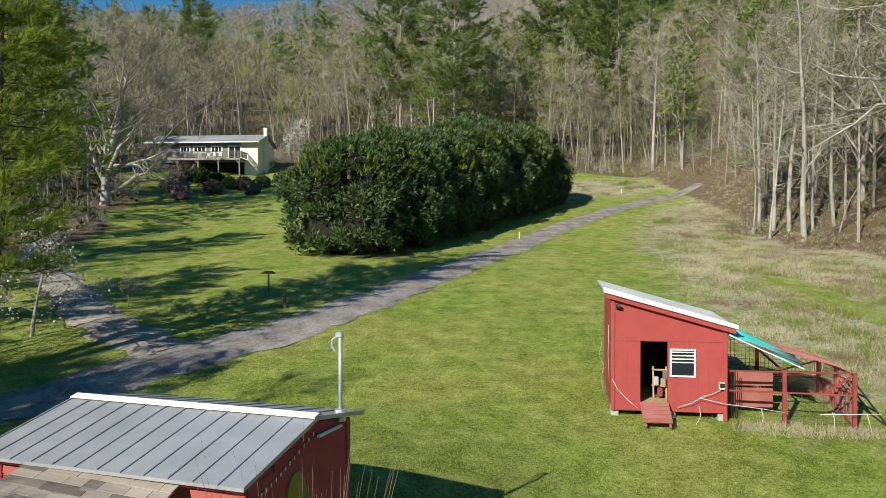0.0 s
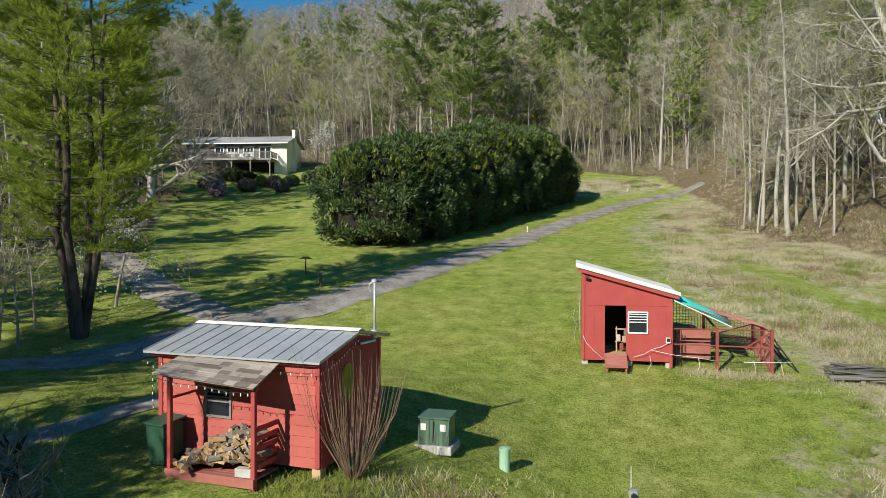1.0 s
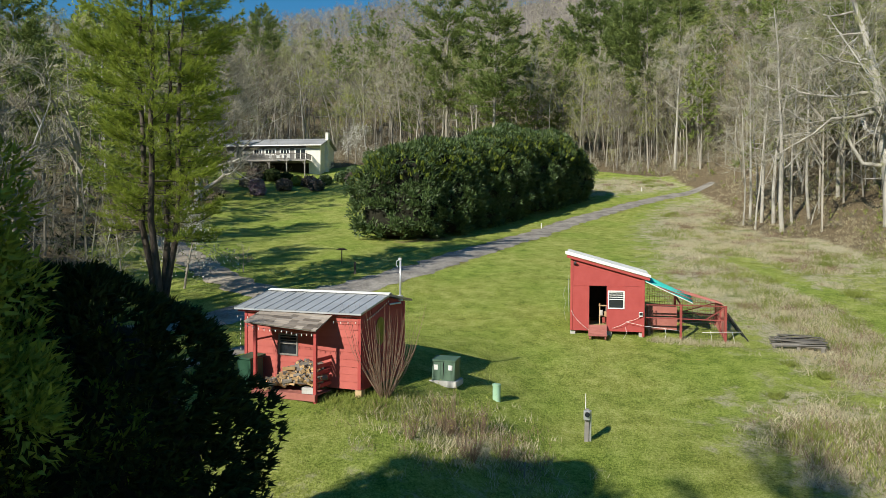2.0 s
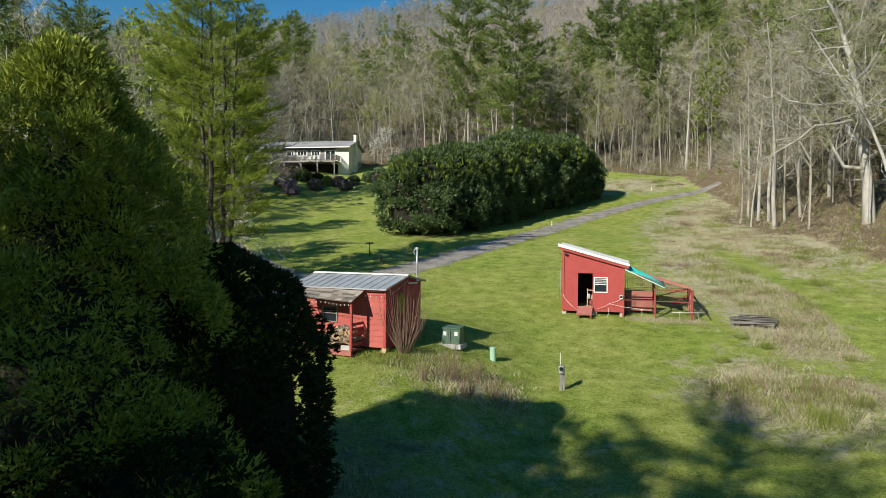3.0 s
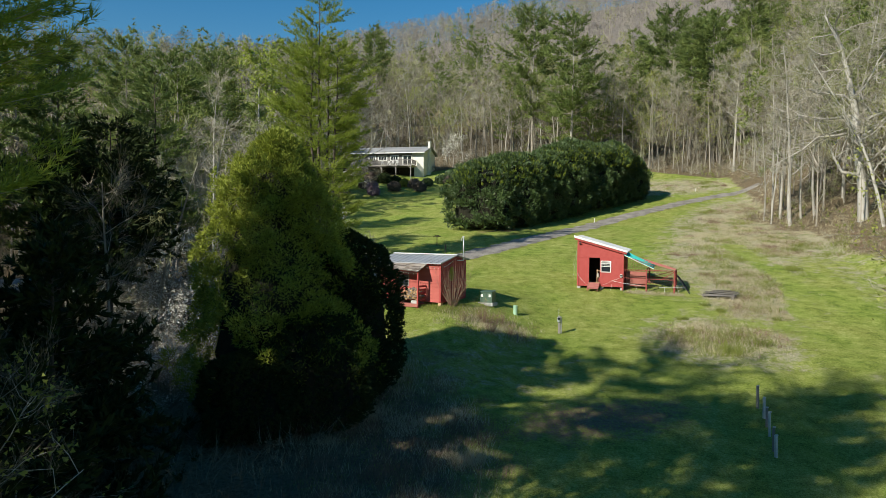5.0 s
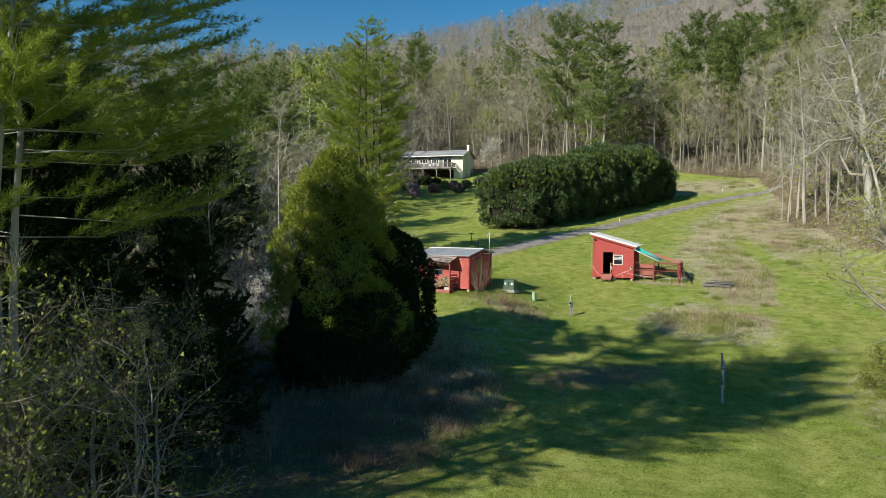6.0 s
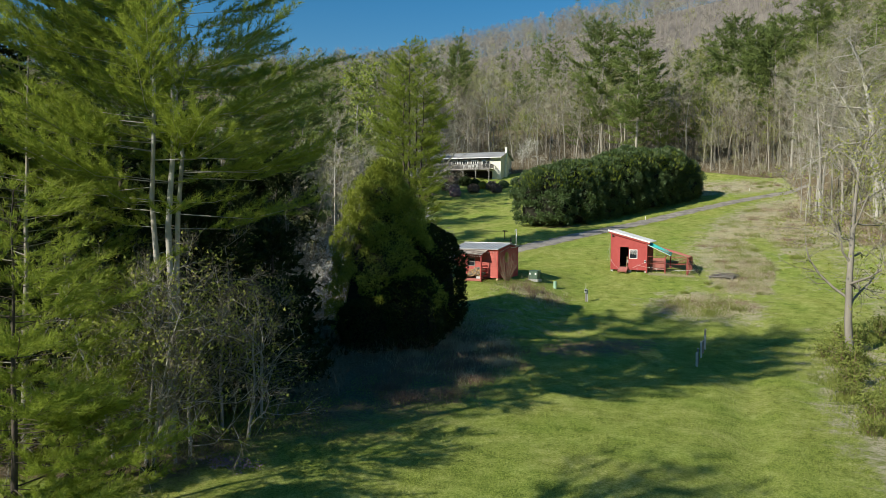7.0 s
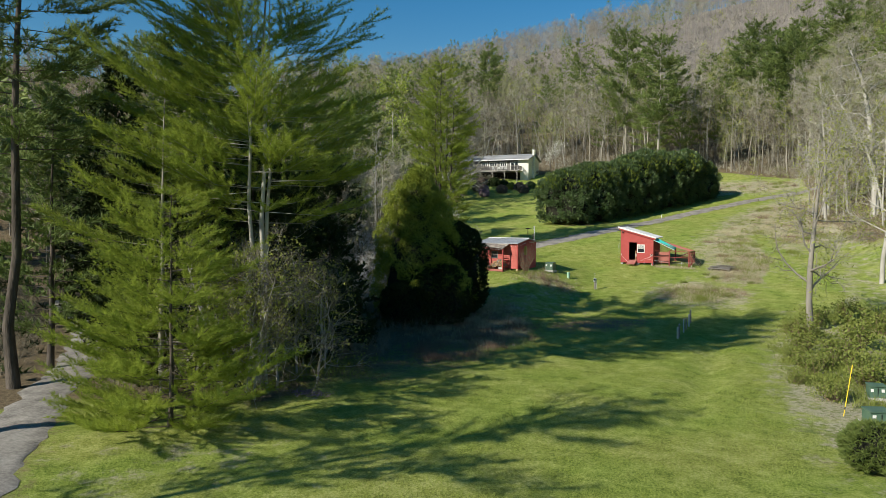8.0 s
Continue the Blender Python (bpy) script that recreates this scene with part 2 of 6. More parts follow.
def box(x0, x1, y0, y1, z0, z1, bevel=0.0):
    """Vertices and faces of a box, its edges cut if bevel is given."""
    bm = bmesh.new()
    bmesh.ops.create_cube(bm, size=1.0)
    for v in bm.verts:
        v.co = Vector(((x0 + x1) / 2 + v.co.x * (x1 - x0), (y0 + y1) / 2 + v.co.y * (y1 - y0), (z0 + z1) / 2 + v.co.z * (z1 - z0)))
    if bevel:
        bmesh.ops.bevel(bm, geom=bm.edges[:], offset=bevel, segments=1, affect="EDGES")
    bm.verts.index_update()
    r = [v.co.copy() for v in bm.verts], [[v.index for v in f.verts] for f in bm.faces]
    bm.free()
    return r


def joined(*shapes):
    vs, fs = [], []
    for v, f in shapes:
        k = len(vs)
        vs += list(v)
        fs += [[i + k for i in q] for q in f]
    return vs, fs


def moved(shape, m):
    return [m @ Vector(v) for v in shape[0]], shape[1]


def box_part(name, parent, mat, *dims, label="", bevel=0.008, turn=None):
    s = box(*dims, bevel=bevel)
    if turn is not None:
        s = moved(s, turn)
    return part(name, mesh_of(name, *s, mat), parent, label)


def beam(a, b, w, d=None):
    """A square timber from a to b."""
    a, b = Vector(a), Vector(b)
    s = box(-w / 2, w / 2, -(d or w) / 2, (d or w) / 2, 0, (b - a).length, 0.006)
    q = (b - a).to_track_quat("Z", "Y")
    return moved(s, Matrix.Translation(a) @ q.to_matrix().to_4x4())


def tube(points, radii, sides=6, cap=True):
    vs, fs = [], []
    pts = [Vector(p) for p in points]
    ref = Vector((0.31, 0.95, 0.05)).normalized()
    for i, p in enumerate(pts):
        d = (pts[min(i + 1, len(pts) - 1)] - pts[max(i - 1, 0)]).normalized()
        a = d.cross(ref)
        if a.length < 0.05:
            a = d.cross(Vector((1, 0, 0)))
        a.normalize()
        b = d.cross(a)
        for k in range(sides):
            w = 2 * math.pi * k / sides
            vs.append(p + (a * math.cos(w) + b * math.sin(w)) * radii[i])
    for i in range(len(pts) - 1):
        for k in range(sides):
            j = (k + 1) % sides
            fs.append([i * sides + k, i * sides + j, (i + 1) * sides + j, (i + 1) * sides + k])
    if cap:
        fs.append(list(range(sides))[::-1])
        fs.append([(len(pts) - 1) * sides + k for k in range(sides)])
    return vs, fs


def cylinder(x, y, z0, z1, r, sides=16):
    return tube([(x, y, z0), (x, y, z1)], [r, r], sides)



# ---- form of the land ----
def smooth(a, b, x):
    k = np.clip((x - a) / (b - a), 0.0, 1.0)
    return k * k * (3 - 2 * k)


def height(x, y):
    """Height of the ground: the valley floor, the shed's bank, and the hills round it."""
    x, y = np.asarray(x, float), np.asarray(y, float)
    ys = np.array([-400, -120, -60, -30, -14, -6, 4, 10, 20, 33, 46, 58, 82, 103, 140, 200, 300, 400, 470, 700])
    zs = np.array([-10, -6, -4.2, -3.4, -3.0, -2.5, -1.45, -0.85, 1.0, 3.2, 5.2, 6.7, 11.2, 16, 27, 46, 80, 112, 122, 60])
    z = np.interp(y, ys, zs)
    for d in (-4.0, 4.0):
        z = z + np.interp(y + d, ys, zs)
    z = z / 3
    # the bank that shed and woodpile stand on
    z = z + 1.6 * smooth(4.5, -2.0, x) * smooth(-7, 6, y) * smooth(22, 11, y)
    # hills on either hand
    right = np.maximum(0.0, x - 27.5 - 0.05 * np.maximum(0, 30 - y))
    z = z + 0.55 * right ** 2 / (right + 2.5) * smooth(-60, 30, y) * smooth(420, 150, y) * smooth(160, 60, right)
    left = np.maximum(0.0, -24 - x)
    z = z + 0.26 * left ** 2 / (left + 30.0) * smooth(330, 60, y)
    # ridge climbs to the east
    z = z + smooth(130, 400, y) * (26.0 + 0.16 * np.clip(x, -260, 300))
    return z

# ---- ground ----
def near_line(x, y, line):
    """Distance of points from a broken line."""
    best = np.full(np.shape(x), 1e9)
    for (ax, ay), (bx, by) in zip(line, line[1:]):
        t = np.clip(((x - ax) * (bx - ax) + (y - ay) * (by - ay)) / ((bx - ax) ** 2 + (by - ay) ** 2), 0, 1)
        best = np.minimum(best, np.hypot(x - ax - t * (bx - ax), y - ay - t * (by - ay)))
    return best


ROAD = [(-46, -2), (-32, 8), (-22, 15), (-14, 20.2), (-11.5, 24.2), (-7, 29.2), (-3, 36), (2.6, 47.5), (9.5, 62.3), (20, 78.2), (26, 84.8), (29.5, 87.0), (31.5, 87.2)]
BRANCH = [(-11, 26.5), (-14.5, 29.6), (-17.5, 33), (-22, 39), (-30, 50)]
DRIVE = [(3, -53), (-4.25, -44.4), (-9, -39), (-13.25, -34), (-17, -29), (-24, -22), (-36, -14)]
SHED_PATH = [(-11.2, 8.6), (-9.3, 10.9), (-8.3, 12.6), (-7.6, 13.6)]
DITCH = [(17.2, 4), (16.6, -1), (15.7, -10), (15.2, -20), (14.8, -28)]
TRACK = [(19.5, 40), (21.5, 24), (19.5, 8), (17.5, -6), (17.3, -20), (18, -40)]


def inside(x, y, cx, cy, rx, ry, turn=0.0):
    """1 in the middle of an oval, 0.5 on its rim, 0 outside."""
    c, s = math.cos(turn), math.sin(turn)
    u, v = ((x - cx) * c + (y - cy) * s) / rx, (-(x - cx) * s + (y - cy) * c) / ry
    return np.clip(1.0 - 0.5 * np.hypot(u, v), 0, 1)


def woods_right(x, y):
    edge = np.interp(y, [-60, -10, 20, 38, 52, 66, 85, 100, 110, 400], [34, 36, 38, 31, 27, 27, 33, 30, 12, 12])
    return smooth(-3, 3, x - edge + 1.6 * np.sin(y * 0.23) + 1.0 * np.sin(y * 0.61 + 1))


def woods_left(x, y):
    edge = np.interp(y, [-60, -40, -34.5, -31.5, -22, -10, 4, 14, 26, 40, 60, 80, 96, 112, 400], [-17, -16, -11, -3.0, -3.0, -3.4, -7.5, -17, -27, -30, -30, -36, -44, -24, 14])
    return smooth(3, -3, x - edge + 1.2 * np.sin(y * 0.27 + 2) + 0.8 * np.sin(y * 0.67))


def woods(x, y):
    behind = smooth(109, 116, y - 0.1 * np.abs(x + 30) + 6 * smooth(-18, 4, x))
    return np.maximum(np.maximum(woods_right(x, y), woods_left(x, y)), behind)


def ground_height(x, y):
    z = height(x, y)
    d = near_line(x, y, DITCH)
    return z - 0.28 * np.exp(-(d / 0.7) ** 2)


def steps(*runs):
    out = []
    for a, b, d in runs:
        out += list(np.arange(a, b, d))
    return np.array(out + [runs[-1][1]])


gx = steps((-900, -200, 50), (-200, -60, 7), (-60, -24, 1.6), (-24, 34, 0.7), (34, 70, 1.8), (70, 220, 8), (220, 900, 50))
gy = steps((-900, -160, 60), (-160, -66, 8), (-66, -44, 1.5), (-44, 34, 0.7), (34, 120, 1.5), (120, 480, 9), (480, 1200, 60))
XX, YY = np.meshgrid(gx, gy)
ZZ = ground_height(XX, YY)
for i in range(len(gy)):
    for j in range(len(gx)):
        if abs(gx[j]) < 70 and -66 < gy[i] < 120:
            ZZ[i, j] += 0.07 * noise.noise((gx[j] * 0.5, gy[i] * 0.5, 0)) + 0.03 * noise.noise((gx[j] * 1.7, gy[i] * 1.7, 4))
nx = len(gx)
gv = np.column_stack([XX.ravel(), YY.ravel(), ZZ.ravel()])
gf = [(i * nx + j, i * nx + j + 1, (i + 1) * nx + j + 1, (i + 1) * nx + j) for i in range(len(gy) - 1) for j in range(nx - 1)]
gm = mesh_of("ground", gv, gf, GROUND, True)
X, Y = XX.ravel(), YY.ravel()
brush = np.maximum.reduce([inside(X, Y, 19.5, 38, 5.5, 17, -0.22), inside(X, Y, 17.5, 21, 3.6, 7.5), 1.05 * inside(X, Y, 13.9, 8.7, 3.6, 4.6, 0.3), inside(X, Y, 27, 46, 9, 12),
                           inside(X, Y, 21.5, 62, 4, 18, -0.3), inside(X, Y, 22, -16, 3.2, 14), inside(X, Y, 28, 66, 5, 22, -0.2), inside(X, Y, 16, 92, 14, 7, 0.3), 0.62 * inside(X, Y, 0.8, 6.3, 2.6, 2.0)])
brush = np.maximum(brush, 0.44 * smooth(23, 26, X) * smooth(-40, 0, Y))
brush = np.maximum(brush, 0.46 * inside(X, Y, 1, 0, 8, 7))
brush = np.maximum(brush, 0.45 * inside(X, Y, -1, -39, 5, 6))
brush = np.minimum(brush, 1 - 0.75 * np.exp(-(near_line(X, Y, TRACK) / 2.0) ** 2))
leaf = np.clip(woods(X, Y), 0, 1)
leaf = np.maximum(leaf, 0.95 * inside(X, Y, -2.2, -14, 5.6, 13))
leaf = np.maximum(leaf, 0.75 * inside(X, Y, -4.0, -28, 2.6, 6))
leaf = np.maximum(leaf, 0.9 * smooth(27.5, 30.5, X) * smooth(20, 40, Y))
earth = np.maximum.reduce([0.82 * inside(X, Y, 7.2, -5.6, 4.6, 2.2, 0.6), 0.55 * np.exp(-(near_line(X, Y, ROAD) / 2.6) ** 2), 0.5 * inside(X, Y, 18.5, 26, 2.5, 5),
                           0.66 * inside(X, Y, -4.5, 49, 5, 2.0, 0.6), 0.55 * np.exp(-(near_line(X, Y, DRIVE) / 2.6) ** 2), 0.52 * inside(X, Y, 12, 19.0, 2.5, 0.9)])
for name, values in (("dry", brush), ("leaf", leaf), ("earth", earth), ("slope", smooth(150, 230, Y))):
    gm.attributes.new(name, "FLOAT", "POINT").data.foreach_set("value", np.ascontiguousarray(values, np.float32))
tagged(new("ground", gm), "mown green lawn with dry brush and leaf-strewn wooded hills", "ground", kind="structure")


def gz(x, y):
    return float(ground_height(np.array([x]), np.array([y]))[0])


def strip(name, line, width, label, seed, rough_edge=0.25, crown=0.05, mat=None, taper=0.0):
    """A gravel way laid along a broken line, with a ragged edge and two wheel tracks."""
    pts, w = [], []
    for (ax, ay), (bx, by) in zip(line, line[1:]):
        k = max(2, int(math.hypot(bx - ax, by - ay) / 0.6))
        pts += [(ax + (bx - ax) * i / k, ay + (by - ay) * i / k) for i in range(k)]
    pts = np.array(pts + [line[-1]], float)
    for _ in range(6):
        pts[1:-1] = (pts[:-2] + 2 * pts[1:-1] + pts[2:]) / 4
    d = np.gradient(pts, axis=0)
    d /= np.linalg.norm(d, axis=1)[:, None]
    side = np.column_stack([d[:, 1], -d[:, 0]])
    cols = [-1, -0.8, -0.55, -0.3, 0, 0.3, 0.55, 0.8, 1]
    lift = [-0.03, 0.03, 0.02, 0.05, crown + 0.03, 0.05, 0.02, 0.03, -0.03]
    vs = []
    for i, p in enumerate(pts):
        for c, h in zip(cols, lift):
            r = width / 2 * (1 - taper * i / len(pts)) * c * (1 + (rough_edge * noise.noise((p[0] * 0.9, p[1] * 0.9, seed + c)) if abs(c) > 0.7 else 0))
            q = p + side[i] * r
            vs.append((q[0], q[1], gz(q[0], q[1]) + h + 0.045))
    m = len(cols)
    fs = [(i * m + j, i * m + j + 1, (i + 1) * m + j + 1, (i + 1) * m + j) for i in range(len(pts) - 1) for j in range(m - 1)]
    return tagged(new(name, mesh_of(name, vs, fs, mat or GRAVEL, True)), label, "road", kind="structure")


strip("road", ROAD, 3.7, "pale grey gravel lane across the lawn", 1, 0.5, 0.05, None, 0.42)
strip("road", BRANCH, 2.5, "sandy drive forking off towards the trees", 3, 0.5, 0.04, PATH_EARTH)
strip("road", DRIVE, 2.4, "sunlit gravel drive under the pines", 5, 0.5)
strip("pavement", SHED_PATH, 1.0, "worn grey-brown path beside the woodshed", 7, 0.4, 0.0, PATH_EARTH)


# ---- plants ----
def spin(rng, k):
    v = rng.normal(size=(k, 3))
    return v / np.linalg.norm(v, axis=1)[:, None]


def sprays(rng, centres, ways, per, length, width, fan=0.8, droop=0.0):
    """Tufts: from each centre, narrow leaf triangles that fan out about a way."""
    k = len(centres)
    c = np.repeat(np.asarray(centres, float), per, 0)
    w = np.repeat(np.asarray(ways, float), per, 0) + fan * spin(rng, k * per)
    w[:, 2] -= droop
    w /= np.linalg.norm(w, axis=1)[:, None] + 1e-6
    side = np.cross(w, spin(rng, k * per))
    side /= np.linalg.norm(side, axis=1)[:, None] + 1e-6
    ln = length * rng.uniform(0.6, 1.25, (k * per, 1))
    wd = width * rng.uniform(0.7, 1.3, (k * per, 1))
    base = c + 0.15 * length * spin(rng, k * per)
    return np.stack([base - side * wd * 0.5, base + side * wd * 0.5, base + w * ln], 1)


def leaves(rng, centres, ways, per, size, spread):
    """Broad leaf triangles strewn round each centre, facing roughly its way."""
    k = len(centres) * per
    c = np.repeat(np.asarray(centres, float), per, 0) + spread * rng.normal(size=(k, 3)) * 0.5
    nrm = np.repeat(np.asarray(ways, float), per, 0) + 0.9 * spin(rng, k)
    nrm /= np.linalg.norm(nrm, axis=1)[:, None] + 1e-6
    a = np.cross(nrm, spin(rng, k))
    a /= np.linalg.norm(a, axis=1)[:, None] + 1e-6
    b = np.cross(nrm, a)
    s = size * rng.uniform(0.6, 1.3, (k, 1))
    return np.stack([c - a * s * 0.5, c + a * s * 0.5, c + b * s], 1)


def limbs(rng, h, trunk_r, spread, levels, first=0.35, kids=(9, 5, 4), lean=0.0, up=0.5, wobble=0.12, sides=(8, 5, 3), trunks=1, reach=1.0, thick=0.42):
    """A bare tree's wood: (tubes of trunk and limbs, twig starts with their ways and lengths)."""
    shapes, twigs = [], []

    def grow(p, d, length, r, level):
        n = 6 if level == 0 else (5 if level == 1 else 3)
        pts, rad = [p], [r]
        q, w = p.copy(), d.copy()
        for i in range(n):
            w = (w + Vector(rng.normal(size=3)) * wobble * (0.45 + level * 0.85) + Vector((0, 0, 0.10 * up * (level > 0)))).normalized()
            q = q + w * (length / n)
            pts.append(q.copy())
            rad.append(r * (1 - 0.86 * (i + 1) / n) + 0.004)
        if level < len(sides):
            shapes.append(tube(pts, rad, sides[level], False))
        if level >= levels:
            for i in range(1, len(pts)):
                twigs.append((pts[i], (pts[i] - pts[i - 1]).normalized(), length * 0.5))
            return
        for k in range(kids[level]):
            f = (first + (1 - first) * (k + rng.uniform(0, 0.9)) / kids[level]) if level == 0 else rng.uniform(0.25, 1.0)
            i = min(int(f * n), n - 1)
            s = pts[i].lerp(pts[i + 1], f * n - i)
            dirn = (pts[i + 1] - pts[i]).normalized()
            a = rng.uniform(0, 2 * math.pi) if level else k * 2.4 + rng.uniform(-0.5, 0.5)
            out = dirn.orthogonal().normalized()
            out.rotate(Matrix.Rotation(a, 3, dirn))
            e = rng.uniform(0.45, 0.9) if level == 0 else rng.uniform(0.35, 0.8)
            v = (dirn * (1 - e) * (1.2 if level else up * 1.6) + out * e).normalized()
            size = spread * (1.15 - 0.75 * f) * rng.uniform(0.7, 1.2) if level == 0 else length * rng.uniform(0.35, 0.6) * reach
            grow(s, v, size, max(rad[i] * (thick if level == 0 else 0.5), 0.008), level + 1)

    for k in range(trunks):
        a = 2 * math.pi * k / trunks + 0.4
        off = 0.0 if trunks == 1 else 0.35 + 0.3 * (trunk_r * 2)
        base = Vector((math.cos(a) * off * 0.4, math.sin(a) * off * 0.4, -0.25))
        tilt = Vector((math.cos(a) * 0.16, math.sin(a) * 0.16, 1)) if trunks > 1 else Vector((lean, 0, 1))
        grow(base, tilt.normalized(), h * (1 if k == 0 else rng.uniform(0.75, 0.95)), trunk_r, 0)
    return shapes, twigs


def twig_triangles(rng, twigs, per, length, width):
    c = np.array([t[0] for t in twigs])
    w = np.array([t[1] for t in twigs])
    return sprays(rng, c, w, per, length, width, 0.75, -0.15)


def bare_tree(seed, m, h=16.0, r=0.2, spread=6.0, levels=2, kids=(9, 5, 4), first=0.35, bark=None, label="leafless grey-barked tree in early spring", per=4, twig=1.3, width=0.035, group="", up=0.5, lean=0.0, buds=0, trunks=1, wobble=0.12, name="bare_tree", bud_mat=None, bud_size=0.14, reach=1.0, twig_mat=None, sides=(8, 5, 3), thick=0.42):
    rng = np.random.default_rng(seed)
    t = thing(name, m, label, "tree", group)
    shapes, twigs = limbs(rng, h, r, spread, levels, first, kids, lean, up, wobble, sides, trunks, reach, thick)
    part("trunk", mesh_of("trunk", *joined(*shapes), bark or BARK, True), t)
    part("crown", triangles_mesh("crown", twig_triangles(rng, twigs, per, twig, width), twig_mat or TWIG), t, "bare twigs")
    if buds:
        pick = rng.choice(len(twigs), min(buds, len(twigs) * 3), True)
        c = np.array([twigs[i][0] for i in pick]) + rng.normal(size=(len(pick), 3)) * twig * 0.45
        part("foliage", triangles_mesh("foliage", leaves(rng, c, spin(rng, len(c)), 3, bud_size, 0.25), bud_mat or BUDS), t, "fresh young leaves")
    return t


def pine_tree(seed, m, h=22.0, r=0.3, spread=5.0, bare=0.2, needles=None, bark=None, whorls=16, label="tall white pine with soft green needle plumes", trunks=1, tufts=9, tuft=0.42, wide=0.06, group="", flare=0.5, dense=1.0, name="pine_tree", limbs_each=(3, 6), taper=0.8, ragged=0.35, outline=None, fluff=0.0):
    """A pine: straight trunks, whorls of uneven limbs that sweep up at their ends, and needle plumes along them."""
    rng = np.random.default_rng(seed)
    t = thing(name, m, label, "tree", group)
    wood, centres, ways = [], [], []
    for k in range(trunks):
        a0 = 2 * math.pi * k / trunks + seed
        hh = h * (1 if k == 0 else rng.uniform(0.78, 0.97))
        bend = 0.0 if trunks == 1 else flare
        pts, n = [], 9
        for i in range(n + 1):
            f = i / n
            o = bend * (1.5 * min(f * 4.5, 1.0) + 0.5 * f)
            pts.append(Vector((math.cos(a0) * o + rng.normal() * 0.06 * h / 20, math.sin(a0) * o + rng.normal() * 0.06 * h / 20, -0.3 + hh * f)))
        wood.append(tube(pts, [max(r * (1 - 0.93 * i / n), 0.015) * (1.25 if i == 0 else 1) for i in range(n + 1)], 8, False))
        rows = max(5, int(whorls * hh / h * 1.25))
        side_bias = rng.uniform(0, 2 * math.pi)
        few = limbs_each if trunks == 1 else (max(1, limbs_each[0] - 1), max(3, limbs_each[1] - 2))
        for j in range(rows):
            for q in range(int(rng.integers(*few))):
                g = min(1.0, max(0.0, (j + 0.5 + rng.normal() * 0.33) / rows))
                f = min(bare + (1 - bare) * g, 0.985)
                i = min(int(f * n), n - 1)
                s = pts[i].lerp(pts[i + 1], f * n - i)
                reach = spread * max(0.14, (1 - g) ** taper) * min(1.0, 0.6 + 2.2 * g)
                if outline:
                    reach = spread * float(np.interp(g, *outline))
                a = rng.uniform(0, 2 * math.pi)
                if trunks > 1 and math.cos(a - a0) < -0.2 and rng.uniform() < 0.6:
                    a += math.pi
                L = max(0.5, reach * rng.uniform(1 - ragged - 0.1, 1 + ragged) * (1 + 0.15 * math.cos(a - side_bias)))
                rise = -0.02 + 0.28 * g + 0.55 * max(0, g - 0.6) + rng.uniform(-0.08, 0.10)
                end = s + Vector((math.cos(a) * L, math.sin(a) * L, L * (rise + 0.16)))
                mid = s + Vector((math.cos(a) * L * 0.55, math.sin(a) * L * 0.55, L * rise * 0.45))
                rr = max(0.014, 0.16 * r * (1.25 - f) * (L / spread) ** 0.5)
                wood.append(tube([s, mid, end], [rr, rr * 0.6, 0.008], 4, False))
                side = Vector((-math.sin(a), math.cos(a), 0))
                way = Vector((math.cos(a), math.sin(a), 0.25))
                # side shoots along the outer limb, each a plume of needle tufts
                shoots = max(3, int(dense * L * 2.4))
                for e in range(shoots):
                    u = 0.28 + 0.72 * (e + rng.uniform(0, 0.8)) / shoots
                    u = min(u, 1.0)
                    p = s.lerp(mid, u / 0.55) if u < 0.55 else mid.lerp(end, (u - 0.55) / 0.45)
                    hand = 1 if e % 2 else -1
                    d = (way * rng.uniform(0.6, 1.1) + side * hand * rng.uniform(0.35, 1.0) * (1.1 - 0.5 * u) + Vector((0, 0, rng.uniform(-0.05, 0.35) + fluff * rng.normal()))).normalized()
                    length = (0.36 * L * (1.15 - 0.75 * u) + 0.30) * rng.uniform(0.7, 1.2)
                    k2 = max(2, int(length / (tuft * 0.62)))
                    for v in range(k2):
                        c = p + d * (length * (v + 0.6) / k2) + Vector((0, 0, 0.10 * length * (v / k2) ** 2))
                        centres.append(c)
                        ways.append((d + Vector((0, 0, 0.3))).normalized())
    part("trunk", mesh_of("trunk", *joined(*wood), bark or BARK, True), t)
    tri = sprays(rng, np.array(centres), np.array(ways), tufts, tuft, wide, 0.75)
    part("crown", triangles_mesh("crown", tri, needles or PINE), t)
    return t


